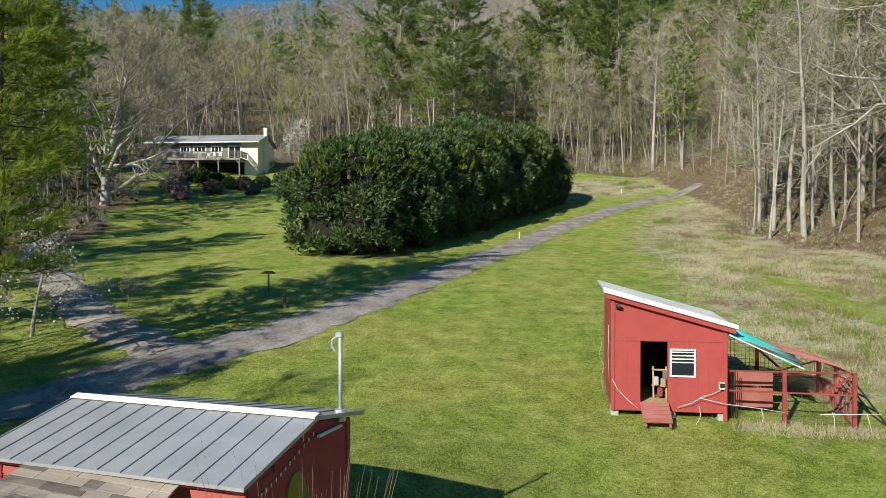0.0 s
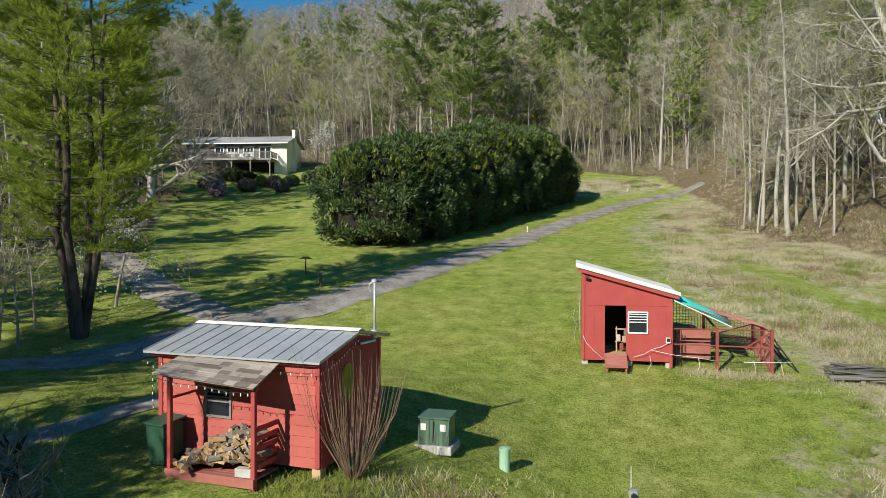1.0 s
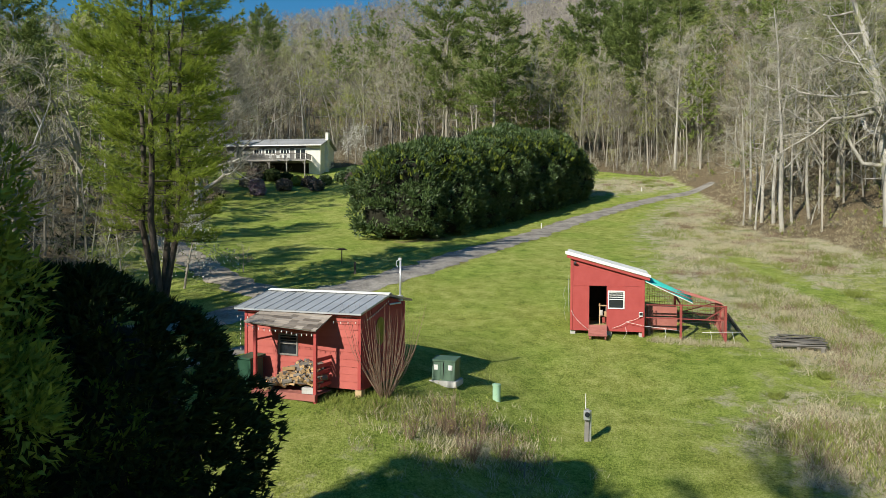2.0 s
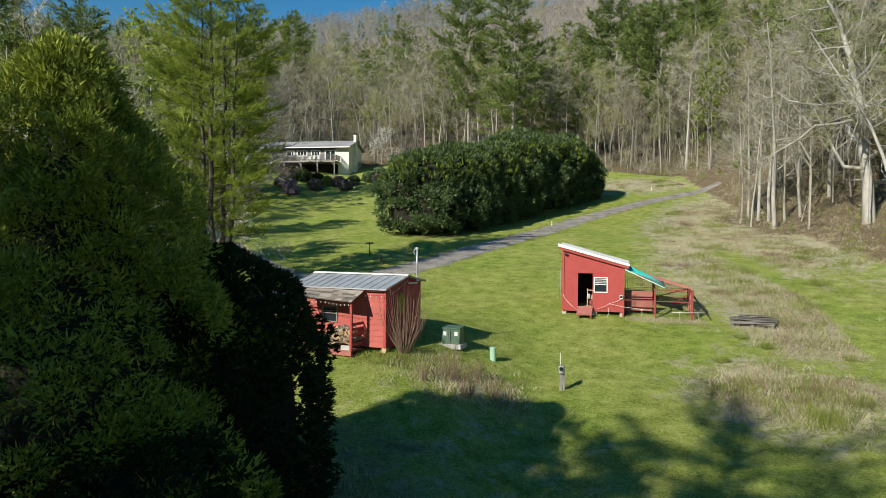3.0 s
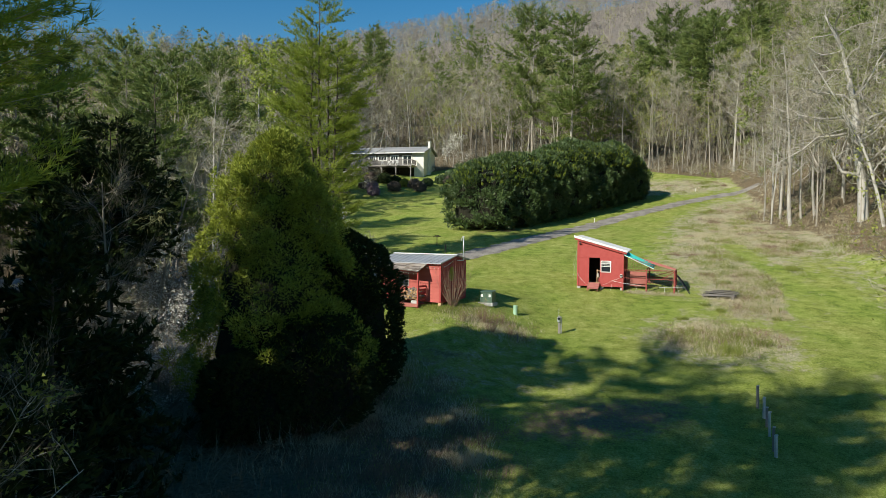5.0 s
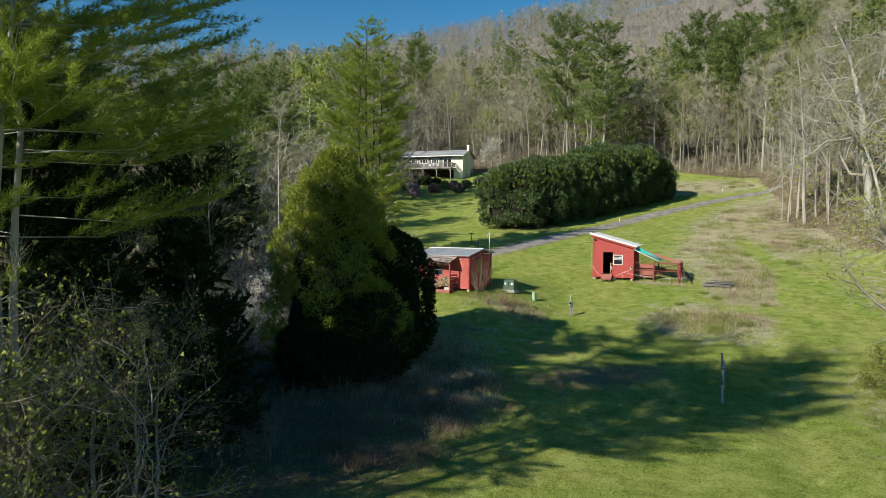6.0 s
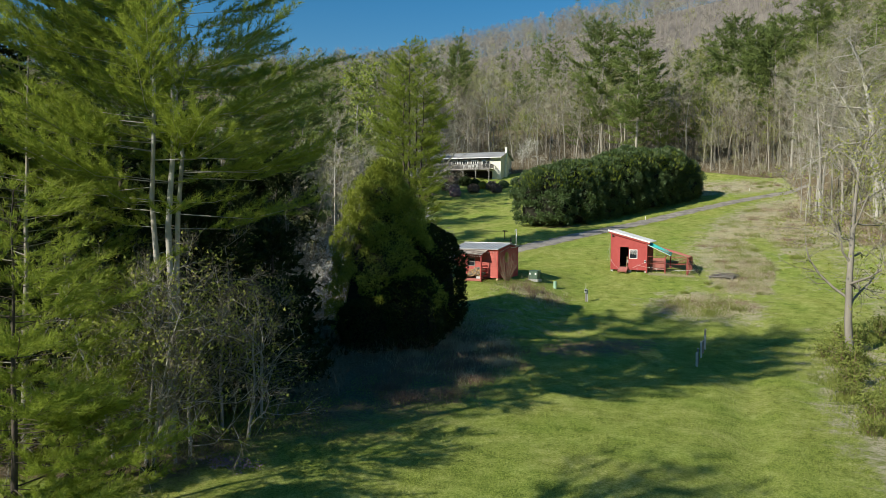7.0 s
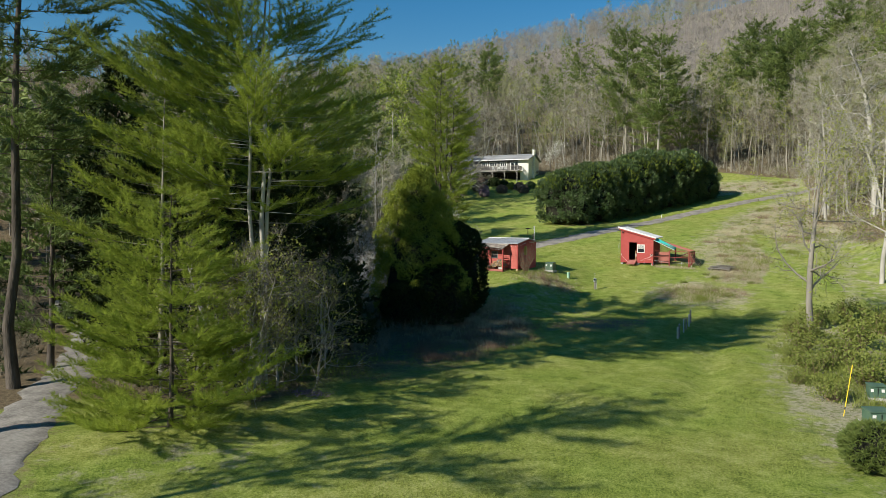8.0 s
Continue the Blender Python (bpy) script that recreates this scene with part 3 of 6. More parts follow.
def crown_points(rng, k, h, radius, shape, lumps=0.18, seed=0):
    """Places and outward ways on an uneven crown: a cone, an egg or a block of given height."""
    f = rng.uniform(0, 1, k) ** 0.9
    a = rng.uniform(0, 2 * math.pi, k)
    if shape == "cone":
        prof = np.interp(f, [0, 0.08, 0.25, 0.5, 0.8, 0.95, 1], [0.62, 0.9, 1.0, 0.85, 0.52, 0.20, 0.04])
    elif shape == "block":
        prof = np.interp(f, [0, 0.06, 0.25, 0.6, 0.85, 0.95, 1], [0.80, 0.98, 1.06, 1.0, 0.80, 0.50, 0.08])
    else:
        prof = np.interp(f, [0, 0.1, 0.4, 0.7, 0.9, 1], [0.60, 0.85, 1.0, 0.90, 0.58, 0.08])
    x, y, z = np.cos(a), np.sin(a), f * h
    bump = np.array([noise.noise((x[i] * 1.9 + seed, y[i] * 1.9, z[i] * 0.55)) + 0.6 * noise.noise((x[i] * 4.3 + seed, y[i] * 4.3, z[i] * 1.5)) for i in range(k)])
    r = radius * prof * (1 + lumps * bump)
    p = np.column_stack([x * r, y * r, z])
    w = np.column_stack([x, y, 0.35 + 0.9 * np.maximum(0, f - 0.6)])
    return p, w / np.linalg.norm(w, axis=1)[:, None]


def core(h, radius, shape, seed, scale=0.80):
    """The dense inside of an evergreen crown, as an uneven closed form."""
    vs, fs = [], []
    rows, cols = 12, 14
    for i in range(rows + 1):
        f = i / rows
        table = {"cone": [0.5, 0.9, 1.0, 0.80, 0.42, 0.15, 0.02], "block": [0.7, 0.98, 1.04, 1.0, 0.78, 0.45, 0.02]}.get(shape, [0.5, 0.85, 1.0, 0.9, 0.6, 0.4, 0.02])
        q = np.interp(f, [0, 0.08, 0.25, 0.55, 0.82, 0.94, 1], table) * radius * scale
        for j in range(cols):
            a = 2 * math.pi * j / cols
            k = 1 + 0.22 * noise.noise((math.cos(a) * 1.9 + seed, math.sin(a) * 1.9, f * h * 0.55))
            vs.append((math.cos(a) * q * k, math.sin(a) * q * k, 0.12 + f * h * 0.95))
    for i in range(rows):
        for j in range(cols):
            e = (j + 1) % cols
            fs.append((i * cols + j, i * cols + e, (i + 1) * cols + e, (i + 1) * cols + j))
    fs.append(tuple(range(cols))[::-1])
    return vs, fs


def evergreen(seed, m, h, radius, shape, mat, label, count=2500, per=6, size=0.34, width=0.11, name="evergreen_tree", group="", kindly="spray", category="tree", lumps=0.2, trunk_r=0.16, droop=0.0, inner=True, fan=0.75, clumped=0.0):
    rng = np.random.default_rng(seed)
    t = thing(name, m, label, category, group)
    part("trunk", mesh_of("trunk", *tube([(0, 0, -0.3), (0.05, 0.03, h * 0.5), (0, 0, h * 0.9)], [trunk_r, trunk_r * 0.7, 0.02], 7, False), DARK_BARK, True), t)
    p, w = crown_points(rng, count, h, radius, shape, lumps, seed)
    p *= np.column_stack([rng.uniform(0.82, 1.04, count)] * 2 + [np.ones(count)])
    p[:, 2] += 0.15
    if clumped:
        heads = p[rng.integers(0, count, max(20, count // 28))]
        for i in range(0, count, 2000):
            d = ((p[i:i + 2000, None, :] - heads[None]) ** 2).sum(2)
            q = d.argmin(1)
            p[i:i + 2000] += clumped * (heads[q] - p[i:i + 2000]) + w[i:i + 2000] * (0.10 * (0.7 - np.sqrt(d.min(1))))[:, None]
    tri = sprays(rng, p, w, per, size, width, fan, droop) if kindly == "spray" else leaves(rng, p, w, per, size, size)
    crown = part("crown", triangles_mesh("crown", tri, mat), t)
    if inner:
        part("inner_thicket", mesh_of("inner_thicket", *core(h, radius, shape, seed, 0.78), SHADED_TWIGS), crown, "dense dead twigs inside the crown, shade in their near-black colour")
    return t


def plumes(rng, heads, ways, per, r, length, width, lift=0.35):
    """Leafy clumps: round each head, leaves on the outward half of an uneven ball, pointing away from it."""
    k = len(heads) * per
    w = np.repeat(np.asarray(ways, float), per, 0)
    size = np.repeat(rng.uniform(0.6, 1.3, (len(heads), 1)), per, 0) * r
    d = spin(rng, k) + 0.75 * w
    d /= np.linalg.norm(d, axis=1)[:, None] + 1e-6
    base = np.repeat(np.asarray(heads, float), per, 0) + d * size * rng.uniform(0.45, 1.0, (k, 1))
    way = 0.9 * d + 0.5 * spin(rng, k)
    way[:, 2] += lift
    way /= np.linalg.norm(way, axis=1)[:, None] + 1e-6
    side = np.cross(way, spin(rng, k))
    side /= np.linalg.norm(side, axis=1)[:, None] + 1e-6
    ln = length * rng.uniform(0.6, 1.3, (k, 1))
    wd = width * rng.uniform(0.7, 1.3, (k, 1))
    return np.stack([base - side * wd * 0.5, base + side * wd * 0.5, base + way * ln], 1)


def clump_tree(seed, m, h, radius, shape, mat, label, heads, per, clump, length, width, name, group="", category="tree", lumps=0.3, trunk_r=0.16, lift=0.35, leaders=0, shoots=0, inner=0.76, tall=1.0):
    """A dense evergreen whose crown is built of many leafy clumps with dark gaps between them."""
    g = np.random.default_rng(seed)
    t = thing(name, m, label, category, group)
    part("trunk", mesh_of("trunk", *tube([(0, 0, -0.3), (0.05, 0.03, h * 0.5), (0, 0, h * 0.9)], [trunk_r, trunk_r * 0.7, 0.02], 7, False), DARK_BARK, True), t)
    p, w = crown_points(g, heads, h, radius, shape, lumps, seed)
    p[:, :2] *= g.uniform(0.80, 1.0, (heads, 1))
    p[:, 2] += 0.15
    tri = [plumes(g, p, w, per, clump, length, width, lift)]
    tips = []
    for k in range(leaders):
        a, q = g.uniform(0, 2 * math.pi), radius * 0.75 * math.sqrt(g.uniform(0, 1))
        up = g.uniform(0.5, 1.25) * tall
        for j in range(5):
            tips.append((math.cos(a) * q, math.sin(a) * q, h * (0.98 - 0.22 * (q / radius) ** 2) - 0.4 + up * j / 4, 1.0 - 0.2 * j))
    if tips:
        tips = np.array(tips)
        for j in range(5):
            tri.append(plumes(g, tips[j::5, :3], np.tile([0, 0, 0.6], (leaders, 1)), max(6, int(per * (0.7 - 0.12 * j))), clump * (0.85 - 0.17 * j), length, width * 0.85, 0.7))
    crown = part("crown", triangles_mesh("crown", np.concatenate(tri), mat), t)
    if shoots:
        q, _ = crown_points(g, shoots * 4, h, radius * 1.03, shape, lumps, seed)
        q = q[q[:, 2] > 0.62 * h][:shoots]
        u = np.tile([0.0, 0.0, 1.0], (len(q), 1)) + 0.5 * np.column_stack([q[:, :2] / radius, np.zeros(len(q))])
        if leaders:
            q, u = np.concatenate([q, tips[:, :3]]), np.concatenate([u, np.tile([0.0, 0.0, 1.0], (len(tips), 1))])
        part("new_growth", triangles_mesh("new_growth", sprays(g, q, u, 7, length * 1.25, width * 0.7, 0.45), NEW_LEAF), crown, "fresh yellow-green shoots")
    part("inner_thicket", mesh_of("inner_thicket", *core(h, radius, shape, seed, inner), SHADED_TWIGS), crown, "dense dead twigs inside the crown, shade in their near-black colour")
    return t


def at(x, y, turn=0.0, scale=1.0, sink=0.0):
    return pose(x, y, gz(x, y) - sink, 0, 0, turn) @ Matrix.Scale(scale, 4)


# ---- hedge ----
for k in range(10):
    f = k / 9
    x, y = -6.9 + 17.4 * f, 50.5 + 29.2 * f
    tall = float(np.interp(f, [0, 0.3, 0.62, 0.89, 1], [7.9, 8.8, 9.6, 8.4, 6.4])) + 0.35 * math.sin(k * 1.7)
    clump_tree(300 + k, at(x + 0.3 * math.sin(k * 2.1), y, k * 40), tall, 4.1 - 0.7 * f, "block", LAUREL, "tall dense dark green hedge tree in the row beside the lane", 520, 46, 0.50, 0.34, 0.13, "hedge_tree", "row of hedge trees", lumps=0.30, leaders=9, shoots=420)

# ---- the trees that stand out ----
HIGH = ([0, 0.15, 0.4, 0.65, 0.85, 1], [0.62, 0.75, 0.9, 1.0, 0.7, 0.2])
MIDDLE = ([0, 0.15, 0.4, 0.7, 0.9, 1], [0.55, 0.85, 1.0, 0.75, 0.4, 0.15])
pine_tree(11, at(-16.6, 23.3), 24.0, 0.21, 2.7, 0.20, PINE, DARK_BARK, 22, "large many-stemmed white pine by the lane, bright green", 4, 12, 0.36, 0.036, flare=0.60, dense=1.45, outline=HIGH, limbs_each=(4, 7), fluff=0.3, ragged=0.28)
pine_tree(12, at(-4.9, -29.3), 25.0, 0.15, 5.0, 0.42, PINE, PALE_BARK, 15, "tall slender white pine with three grey trunks", 3, 17, 0.25, 0.016, flare=0.30, dense=1.5, outline=([0, 0.2, 0.5, 0.8, 0.93, 1], [0.75, 1.0, 0.95, 0.65, 0.35, 0.12]), ragged=0.38, limbs_each=(4, 7), fluff=0.08)
pine_tree(13, at(-4.0, -36.2), 9.6, 0.11, 3.5, 0.015, PINE, DARK_BARK, 14, "bushy young white pine at the lawn's edge", 1, 16, 0.24, 0.017, dense=2.0, limbs_each=(5, 8), ragged=0.42, outline=([0, 0.12, 0.35, 0.7, 1], [0.95, 1.0, 0.9, 0.55, 0.1]), fluff=0.1)
pine_tree(18, at(-12.0, -42.8), 31, 0.38, 4.4, 0.72, DEEP_PINE, BARK, 11, "tall bare-stemmed pine beyond the gravel drive", 1, 9, 0.50, 0.08, outline=MIDDLE, dense=1.3, limbs_each=(4, 7))
pine_tree(19, at(-8.0, -54.5), 22, 0.24, 4.2, 0.36, DEEP_PINE, BARK, 12, "pine at the lawn's southern edge", 1, 8, 0.50, 0.07, outline=MIDDLE, dense=0.9)
pine_tree(14, at(-15.4, -34.2), 30, 0.28, 4.8, 0.36, DEEP_PINE, DARK_BARK, 17, "tall dark pine beside the gravel drive", 1, 12, 0.36, 0.042, dense=1.6, limbs_each=(4, 7), ragged=0.4, outline=([0, 0.2, 0.5, 0.8, 0.94, 1], [0.6, 0.9, 1.0, 0.9, 0.6, 0.2]), fluff=0.2)
pine_tree(15, at(-17.5, -30.5), 15, 0.2, 3.8, 0.15, DEEP_PINE, DARK_BARK, 15, "slim dark pine behind the gravel drive", 1, 9, 0.42, 0.055, taper=0.6)
pine_tree(16, at(-12.5, -23.4), 21, 0.22, 5.2, 0.12, DEEP_PINE, DARK_BARK, 20, "dark pine in the shaded wood", 1, 8, 0.42, 0.08, taper=0.5, dense=1.7, limbs_each=(4, 7))
pine_tree(17, at(-8.2, -32.2), 15.5, 0.14, 4.0, 0.05, PINE, BARK, 16, "half-grown white pine beside the drive", 1, 13, 0.28, 0.022, dense=1.5, limbs_each=(4, 7), ragged=0.42, outline=([0, 0.2, 0.5, 0.8, 1], [0.8, 1.0, 0.9, 0.55, 0.12]))
CEDAR_FORM = ([0, 0.06, 0.2, 0.45, 0.7, 0.9, 1], [0.62, 0.82, 0.94, 0.82, 0.54, 0.24, 0.06])
clump_tree(21, at(-6.0, -7.8), 11.4, 3.5, "cone", CEDAR, "broad yellow-green cedar on the grassy bank", 1500, 90, 0.40, 0.135, 0.050, "cedar_tree", lumps=0.60, trunk_r=0.22, lift=0.3, leaders=14, inner=0.72, tall=0.9)
# Added near-black shrubs: they stand in for the cedar's shaded lower side.
for k, (x, y, h, r) in enumerate([(-3.6, -9.1, 4.6, 2.1), (-5.5, -10.9, 3.2, 1.9)]):
    evergreen(221 + k, at(x, y, 90 * k), h, r, "egg", HOLLY, "low dark shrub added for the shade on the cedar's lower side", 5000, 6, 0.17, 0.06, "evergreen_shrub", "dark shrubs below the cedar", category="shrub", lumps=0.35, clumped=0.15)
evergreen(22, at(-4.05, -5.1), 7.2, 2.65, "egg", HOLLY, "dense round dark evergreen shrub beside the cedar", 11000, 6, 0.17, 0.06, "evergreen_shrub", category="shrub", lumps=0.30, clumped=0.15)


def holly(seed, x, y, h, r, label, group=""):
    """A dense, uneven dark evergreen."""
    return pine_tree(seed, at(x, y, seed * 37), h, 0.15, r, 0.03, HOLLY, DARK_BARK, int(h * 1.5), label, 1, 6, 0.32, 0.13, group, dense=1.1, limbs_each=(6, 10), ragged=0.25, outline=CEDAR_FORM, name="holly_tree", fluff=0.7)


holly(23, -9.6, -15.6, 8.2, 2.7, "dark holly tree at the wood's edge")
pine_tree(24, at(-16.9, -3.8), 12.6, 0.18, 3.0, 0.38, HOLLY, DARK_BARK, 18, "tall dark evergreen at the edge of the woods", 1, 7, 0.32, 0.10, dense=1.5, limbs_each=(6, 9), outline=MIDDLE, fluff=0.5)
pine_tree(27, at(-19.8, -4.0), 16.0, 0.17, 3.4, 0.42, DEEP_PINE, DARK_BARK, 14, "tall dark pine at the edge of the woods", 1, 8, 0.42, 0.08, dense=1.4, limbs_each=(4, 7))
pine_tree(28, at(-22.5, -7.0), 19.0, 0.20, 3.8, 0.42, DEEP_PINE, DARK_BARK, 14, "tall dark pine at the edge of the woods", 1, 8, 0.42, 0.08, dense=1.4, limbs_each=(4, 7))
pine_tree(33, at(-21.5, 6.5), 15.5, 0.18, 3.8, 0.25, DEEP_PINE, DARK_BARK, 14, "dark pine in the woods west of the lane", 1, 8, 0.42, 0.07, dense=1.5, limbs_each=(4, 7))
pine_tree(34, at(-24.5, 1.5), 17, 0.18, 3.8, 0.25, DEEP_PINE, DARK_BARK, 14, "dark pine in the woods west of the lane", 1, 8, 0.42, 0.07, dense=1.5, limbs_each=(4, 7))
holly(25, -13.2, -19.0, 14.0, 3.8, "dark broad evergreen in the shaded wood")
for k, (x, y, h, r) in enumerate([(-17.5, -18.6, 13.5, 3.2), (-12.0, -25.5, 7.0, 2.2), (-19.0, -24.7, 18, 3.8), (-13.6, -12.0, 5.5, 2.0), (-10.6, -30.6, 11.0, 2.6)]):
    holly(230 + k, x, y, h, r, "dark evergreen in the shaded wood", "dark evergreens in the wood")
holly(28, -9.4, -23.8, 13.0, 3.4, "dark evergreen among the bare saplings")
holly(29, -6.0, -22.8, 6.2, 2.4, "low dark evergreen among the bare saplings")
holly(26, -7.3, -18.7, 7.9, 2.9, "low dark evergreen at the wood's edge")
bare_tree(31, at(33.0, 44.8), 23, 0.55, 11.0, 3, (22, 9, 6), 0.16, PALE_BARK, "huge pale leafless oak with spreading crooked limbs", 3, 0.9, 0.03, up=0.35, wobble=0.20, name="oak_tree")
bare_tree(32, at(-35.8, 73.0), 15, 0.52, 10.5, 3, (22, 9, 6), 0.08, PALE_BARK, "spreading pale-limbed leafless tree on the lawn below the house", 6, 0.9, 0.035, up=1.15, wobble=0.13, thick=0.58)
for k, (x, y, h, r) in enumerate([(28.6, 55.2, 21, 0.24), (29.4, 59.4, 20, 0.2), (28.8, 61.0, 19, 0.18), (28.2, 62.6, 18, 0.16), (27.2, 58.2, 15, 0.10), (30.2, 57.0, 17, 0.14), (31.4, 56.0, 19, 0.16), (35.2, 58.6, 22, 0.2), (26.8, 60.5, 13, 0.09), (38.5, 52, 22, 0.2)]):
    bare_tree(40 + k, at(x, y, k * 70), h, r, 4.6, 2, (12, 5, 4), 0.28, PALE_BARK, "slender pale-trunked leafless tree at the wood's edge", 4, 1.2, 0.035, "pale trees at the wood's edge", lean=0.03 * math.sin(k * 2))
bare_tree(58, at(30.4, 103.7, 120), 21, 0.26, 6.5, 3, (10, 7, 5), 0.45, PALE_BARK, "tall pale tree with a high spreading crown", 4, 0.9, 0.035, wobble=0.05, up=0.9)
bare_tree(56, at(21.6, -3.8), 14, 0.24, 5.6, 2, (18, 8, 5), 0.2, BARK, "leafing grey tree rising from brambles", 5, 0.9, 0.025, buds=5200, bud_size=0.12, wobble=0.2)
bare_tree(57, at(28.9, 15.2), 15, 0.22, 5.8, 2, (12, 6, 4), 0.22, PALE_BARK, "pale leafing tree on the slope above the lawn", 4, 1.0, 0.03, buds=2400, bud_size=0.13, wobble=0.18)
for k, (x, y, h) in enumerate([(-21, 11.5, 12.5), (-19.2, 13.6, 11), (-23, 9.5, 12), (-18.6, 9.2, 10)]):
    bare_tree(60 + k, at(x, y, k * 90), h, 0.12, 3.6, 2, (10, 6, 4), 0.15, PALE_BARK, "small pale many-branched leafless tree", 4, 0.9, 0.03, up=0.9, trunks=2)
# The dark twig tone replaces pine shade that falls too thinly on these saplings.
for k, (x, y) in enumerate([(-6.6, -27.6), (-4.6, -26.4), (-7.8, -30.4), (-2.9, -27.2), (-3.6, -29.6), (-5.6, -24.2), (-8.4, -26.0), (-3.4, -31.6), (-6.8, -22.4), (-4.0, -24.6), (-4.4, -30.9), (-5.6, -31.0), (-3.6, -30.3)]):
    bare_tree(70 + k, at(x, y, k * 80), 7.5 - (k % 5) * 0.8, 0.07, 3.4, 2, (11, 6, 4), 0.12, PALE_BARK, "small twiggy tree coming into leaf below the pine", 8, 0.6, 0.015, "understorey saplings", twig_mat=TWIG_DARK, buds=330, bud_size=0.10, wobble=0.2)
for k, (x, y, s) in enumerate([(-14.2, 1.2, 0.9), (-17.5, 2.0, 1.1), (-12.4, -3.0, 0.8), (-17.6, 28.6, 1.1), (-24.0, 113.5, 1.5), (-18.5, -2.0, 1.0), (-15.6, -1.6, 0.8), (-10.6, -5.4, 0.6), (-20.5, 4.0, 1.1), (-9.3, -10.0, 0.62), (-8.8, -8.4, 0.5), (-10.6, -9.0, 0.7), (-11.8, -7.6, 0.8), (-10.2, -11.4, 0.5)]):
    bare_tree(80 + k, at(x, y, k * 50, s), 5.0, 0.08, 2.6, 2, (9, 5, 4), 0.2, BARK, "flowering dogwood with white blossom", 3, 0.6, 0.016, "dogwoods", buds=900, bud_mat=BLOSSOM, bud_size=0.10, wobble=0.2, name="dogwood_tree")
for k, (x, y, h) in enumerate([(-19.9, 22.7, 5.5), (-19.3, 24.4, 5.0), (-22.5, 26.4, 6), (-17.6, 26.2, 5.0), (-18.4, 21.8, 4)]):
    bare_tree(90 + k, at(x, y, k * 60), h, 0.07, 1.8, 2, (8, 5, 3), 0.3, PALE_BARK, "thin young tree on the shaded grass", 3, 0.6, 0.018, "young trees", buds=150, bud_size=0.08)
bare_tree(99, at(-15.6, 33.5), 1.9, 0.03, 0.8, 2, (7, 4, 3), 0.3, BARK, "small leafless sapling on the lawn", 3, 0.4, 0.012)

# ---- woods: kinds built once, then copied ----
rng = np.random.default_rng(5)
kinds = []
for k in range(7):
    kinds.append(bare_tree(120 + k, at(-40 - 4 * k, 118 + 2 * k), 16 + k % 4 * 1.8, 0.14 + 0.02 * (k % 3), 5.2 + 0.6 * (k % 3), 2, (11, 6, 4), (0.45, 0.25)[k % 2], (BARK, PALE_BARK)[k % 2], "leafless grey hardwood in the hillside woods", 8, 1.0, 0.034, "hillside hardwoods", sides=(6, 4), twig_mat=(TWIG, TWIG_DARK, TWIG_OLIVE)[k % 3]))
for k in range(3):
    kinds.append(bare_tree(130 + k, at(-20 + 9 * k, 128 + 3 * k), 14 + k, 0.13, 3.6, 2, (9, 4, 3), 0.3, BARK, "hardwood hazed with fresh yellow-green leaves", 3, 1.3, 0.045, "leafing hardwoods", sides=(6, 4), buds=1100, bud_size=0.15))
pines = []
for k in range(4):
    pines.append(pine_tree(140 + k, at(30 + 9 * k, 150 + 6 * k), 21 + k, 0.22, 4.6, 0.22, WOOD_PINE, BARK, 13, "tall green pine in the hillside woods", 1, 5, 0.72, 0.15, "hillside pines", dense=0.85, taper=0.5))


def clear_of(x, y):
    """Whether a spot in the woods is free of lanes, house and lawn."""
    a, b = np.array([x]), np.array([y])
    if near_line(a, b, ROAD)[0] < 4 or near_line(a, b, BRANCH)[0] < 3 or near_line(a, b, DRIVE)[0] < 4:
        return False
    if -46 < x < -16 and 92 < y < 117:
        return False
    if x > -14 and y < -20 and x < 30:
        return False
    # the sheds and the lawn round them lie in the sun
    for sx, sy, wide in ((-4.5, 8.5, 5.0), (3.0, 14.0, 5.0)):
        along, across = -(0.5 * (x - sx) + 0.866 * (y - sy)), 0.866 * (x - sx) - 0.5 * (y - sy)
        if 0 < along < 27 and abs(across) < wide:
            return False
    return woods(a, b)[0] > 0.6


def sow(count, x0, x1, y0, y1, protos, lo, hi, gap):
    made, tries = [], 0
    while len(made) < count and tries < count * 30:
        tries += 1
        x, y = rng.uniform(x0, x1), rng.uniform(y0, y1)
        if not clear_of(x, y) or any((x - a) ** 2 + (y - b) ** 2 < gap * gap for a, b in made):
            continue
        made.append((x, y))
        copy_thing(protos[int(rng.integers(len(protos)))], at(x, y, rng.uniform(0, 360), rng.uniform(lo, hi), 0.1))


sow(95, -62, 40, 106, 140, kinds, 0.75, 1.15, 2.8)
sow(16, -90, 70, 150, 200, pines, 0.75, 1.15, 7)
tall_pines = []
for k in range(2):
    tall_pines.append(pine_tree(150 + k, at((-7.5, 1.2)[k], (116, 104)[k]), (33, 31)[k], 0.32, 4.7, 0.30, RIDGE_PINE, BARK, 18, "very tall green pine above the hillside woods", 1, 6, 0.75, 0.15, "tall green pines", dense=1.2, limbs_each=(4, 7), outline=([0, 0.2, 0.5, 0.8, 0.93, 1], [0.5, 0.85, 1.0, 0.85, 0.55, 0.2]), ragged=0.4, fluff=0.25))
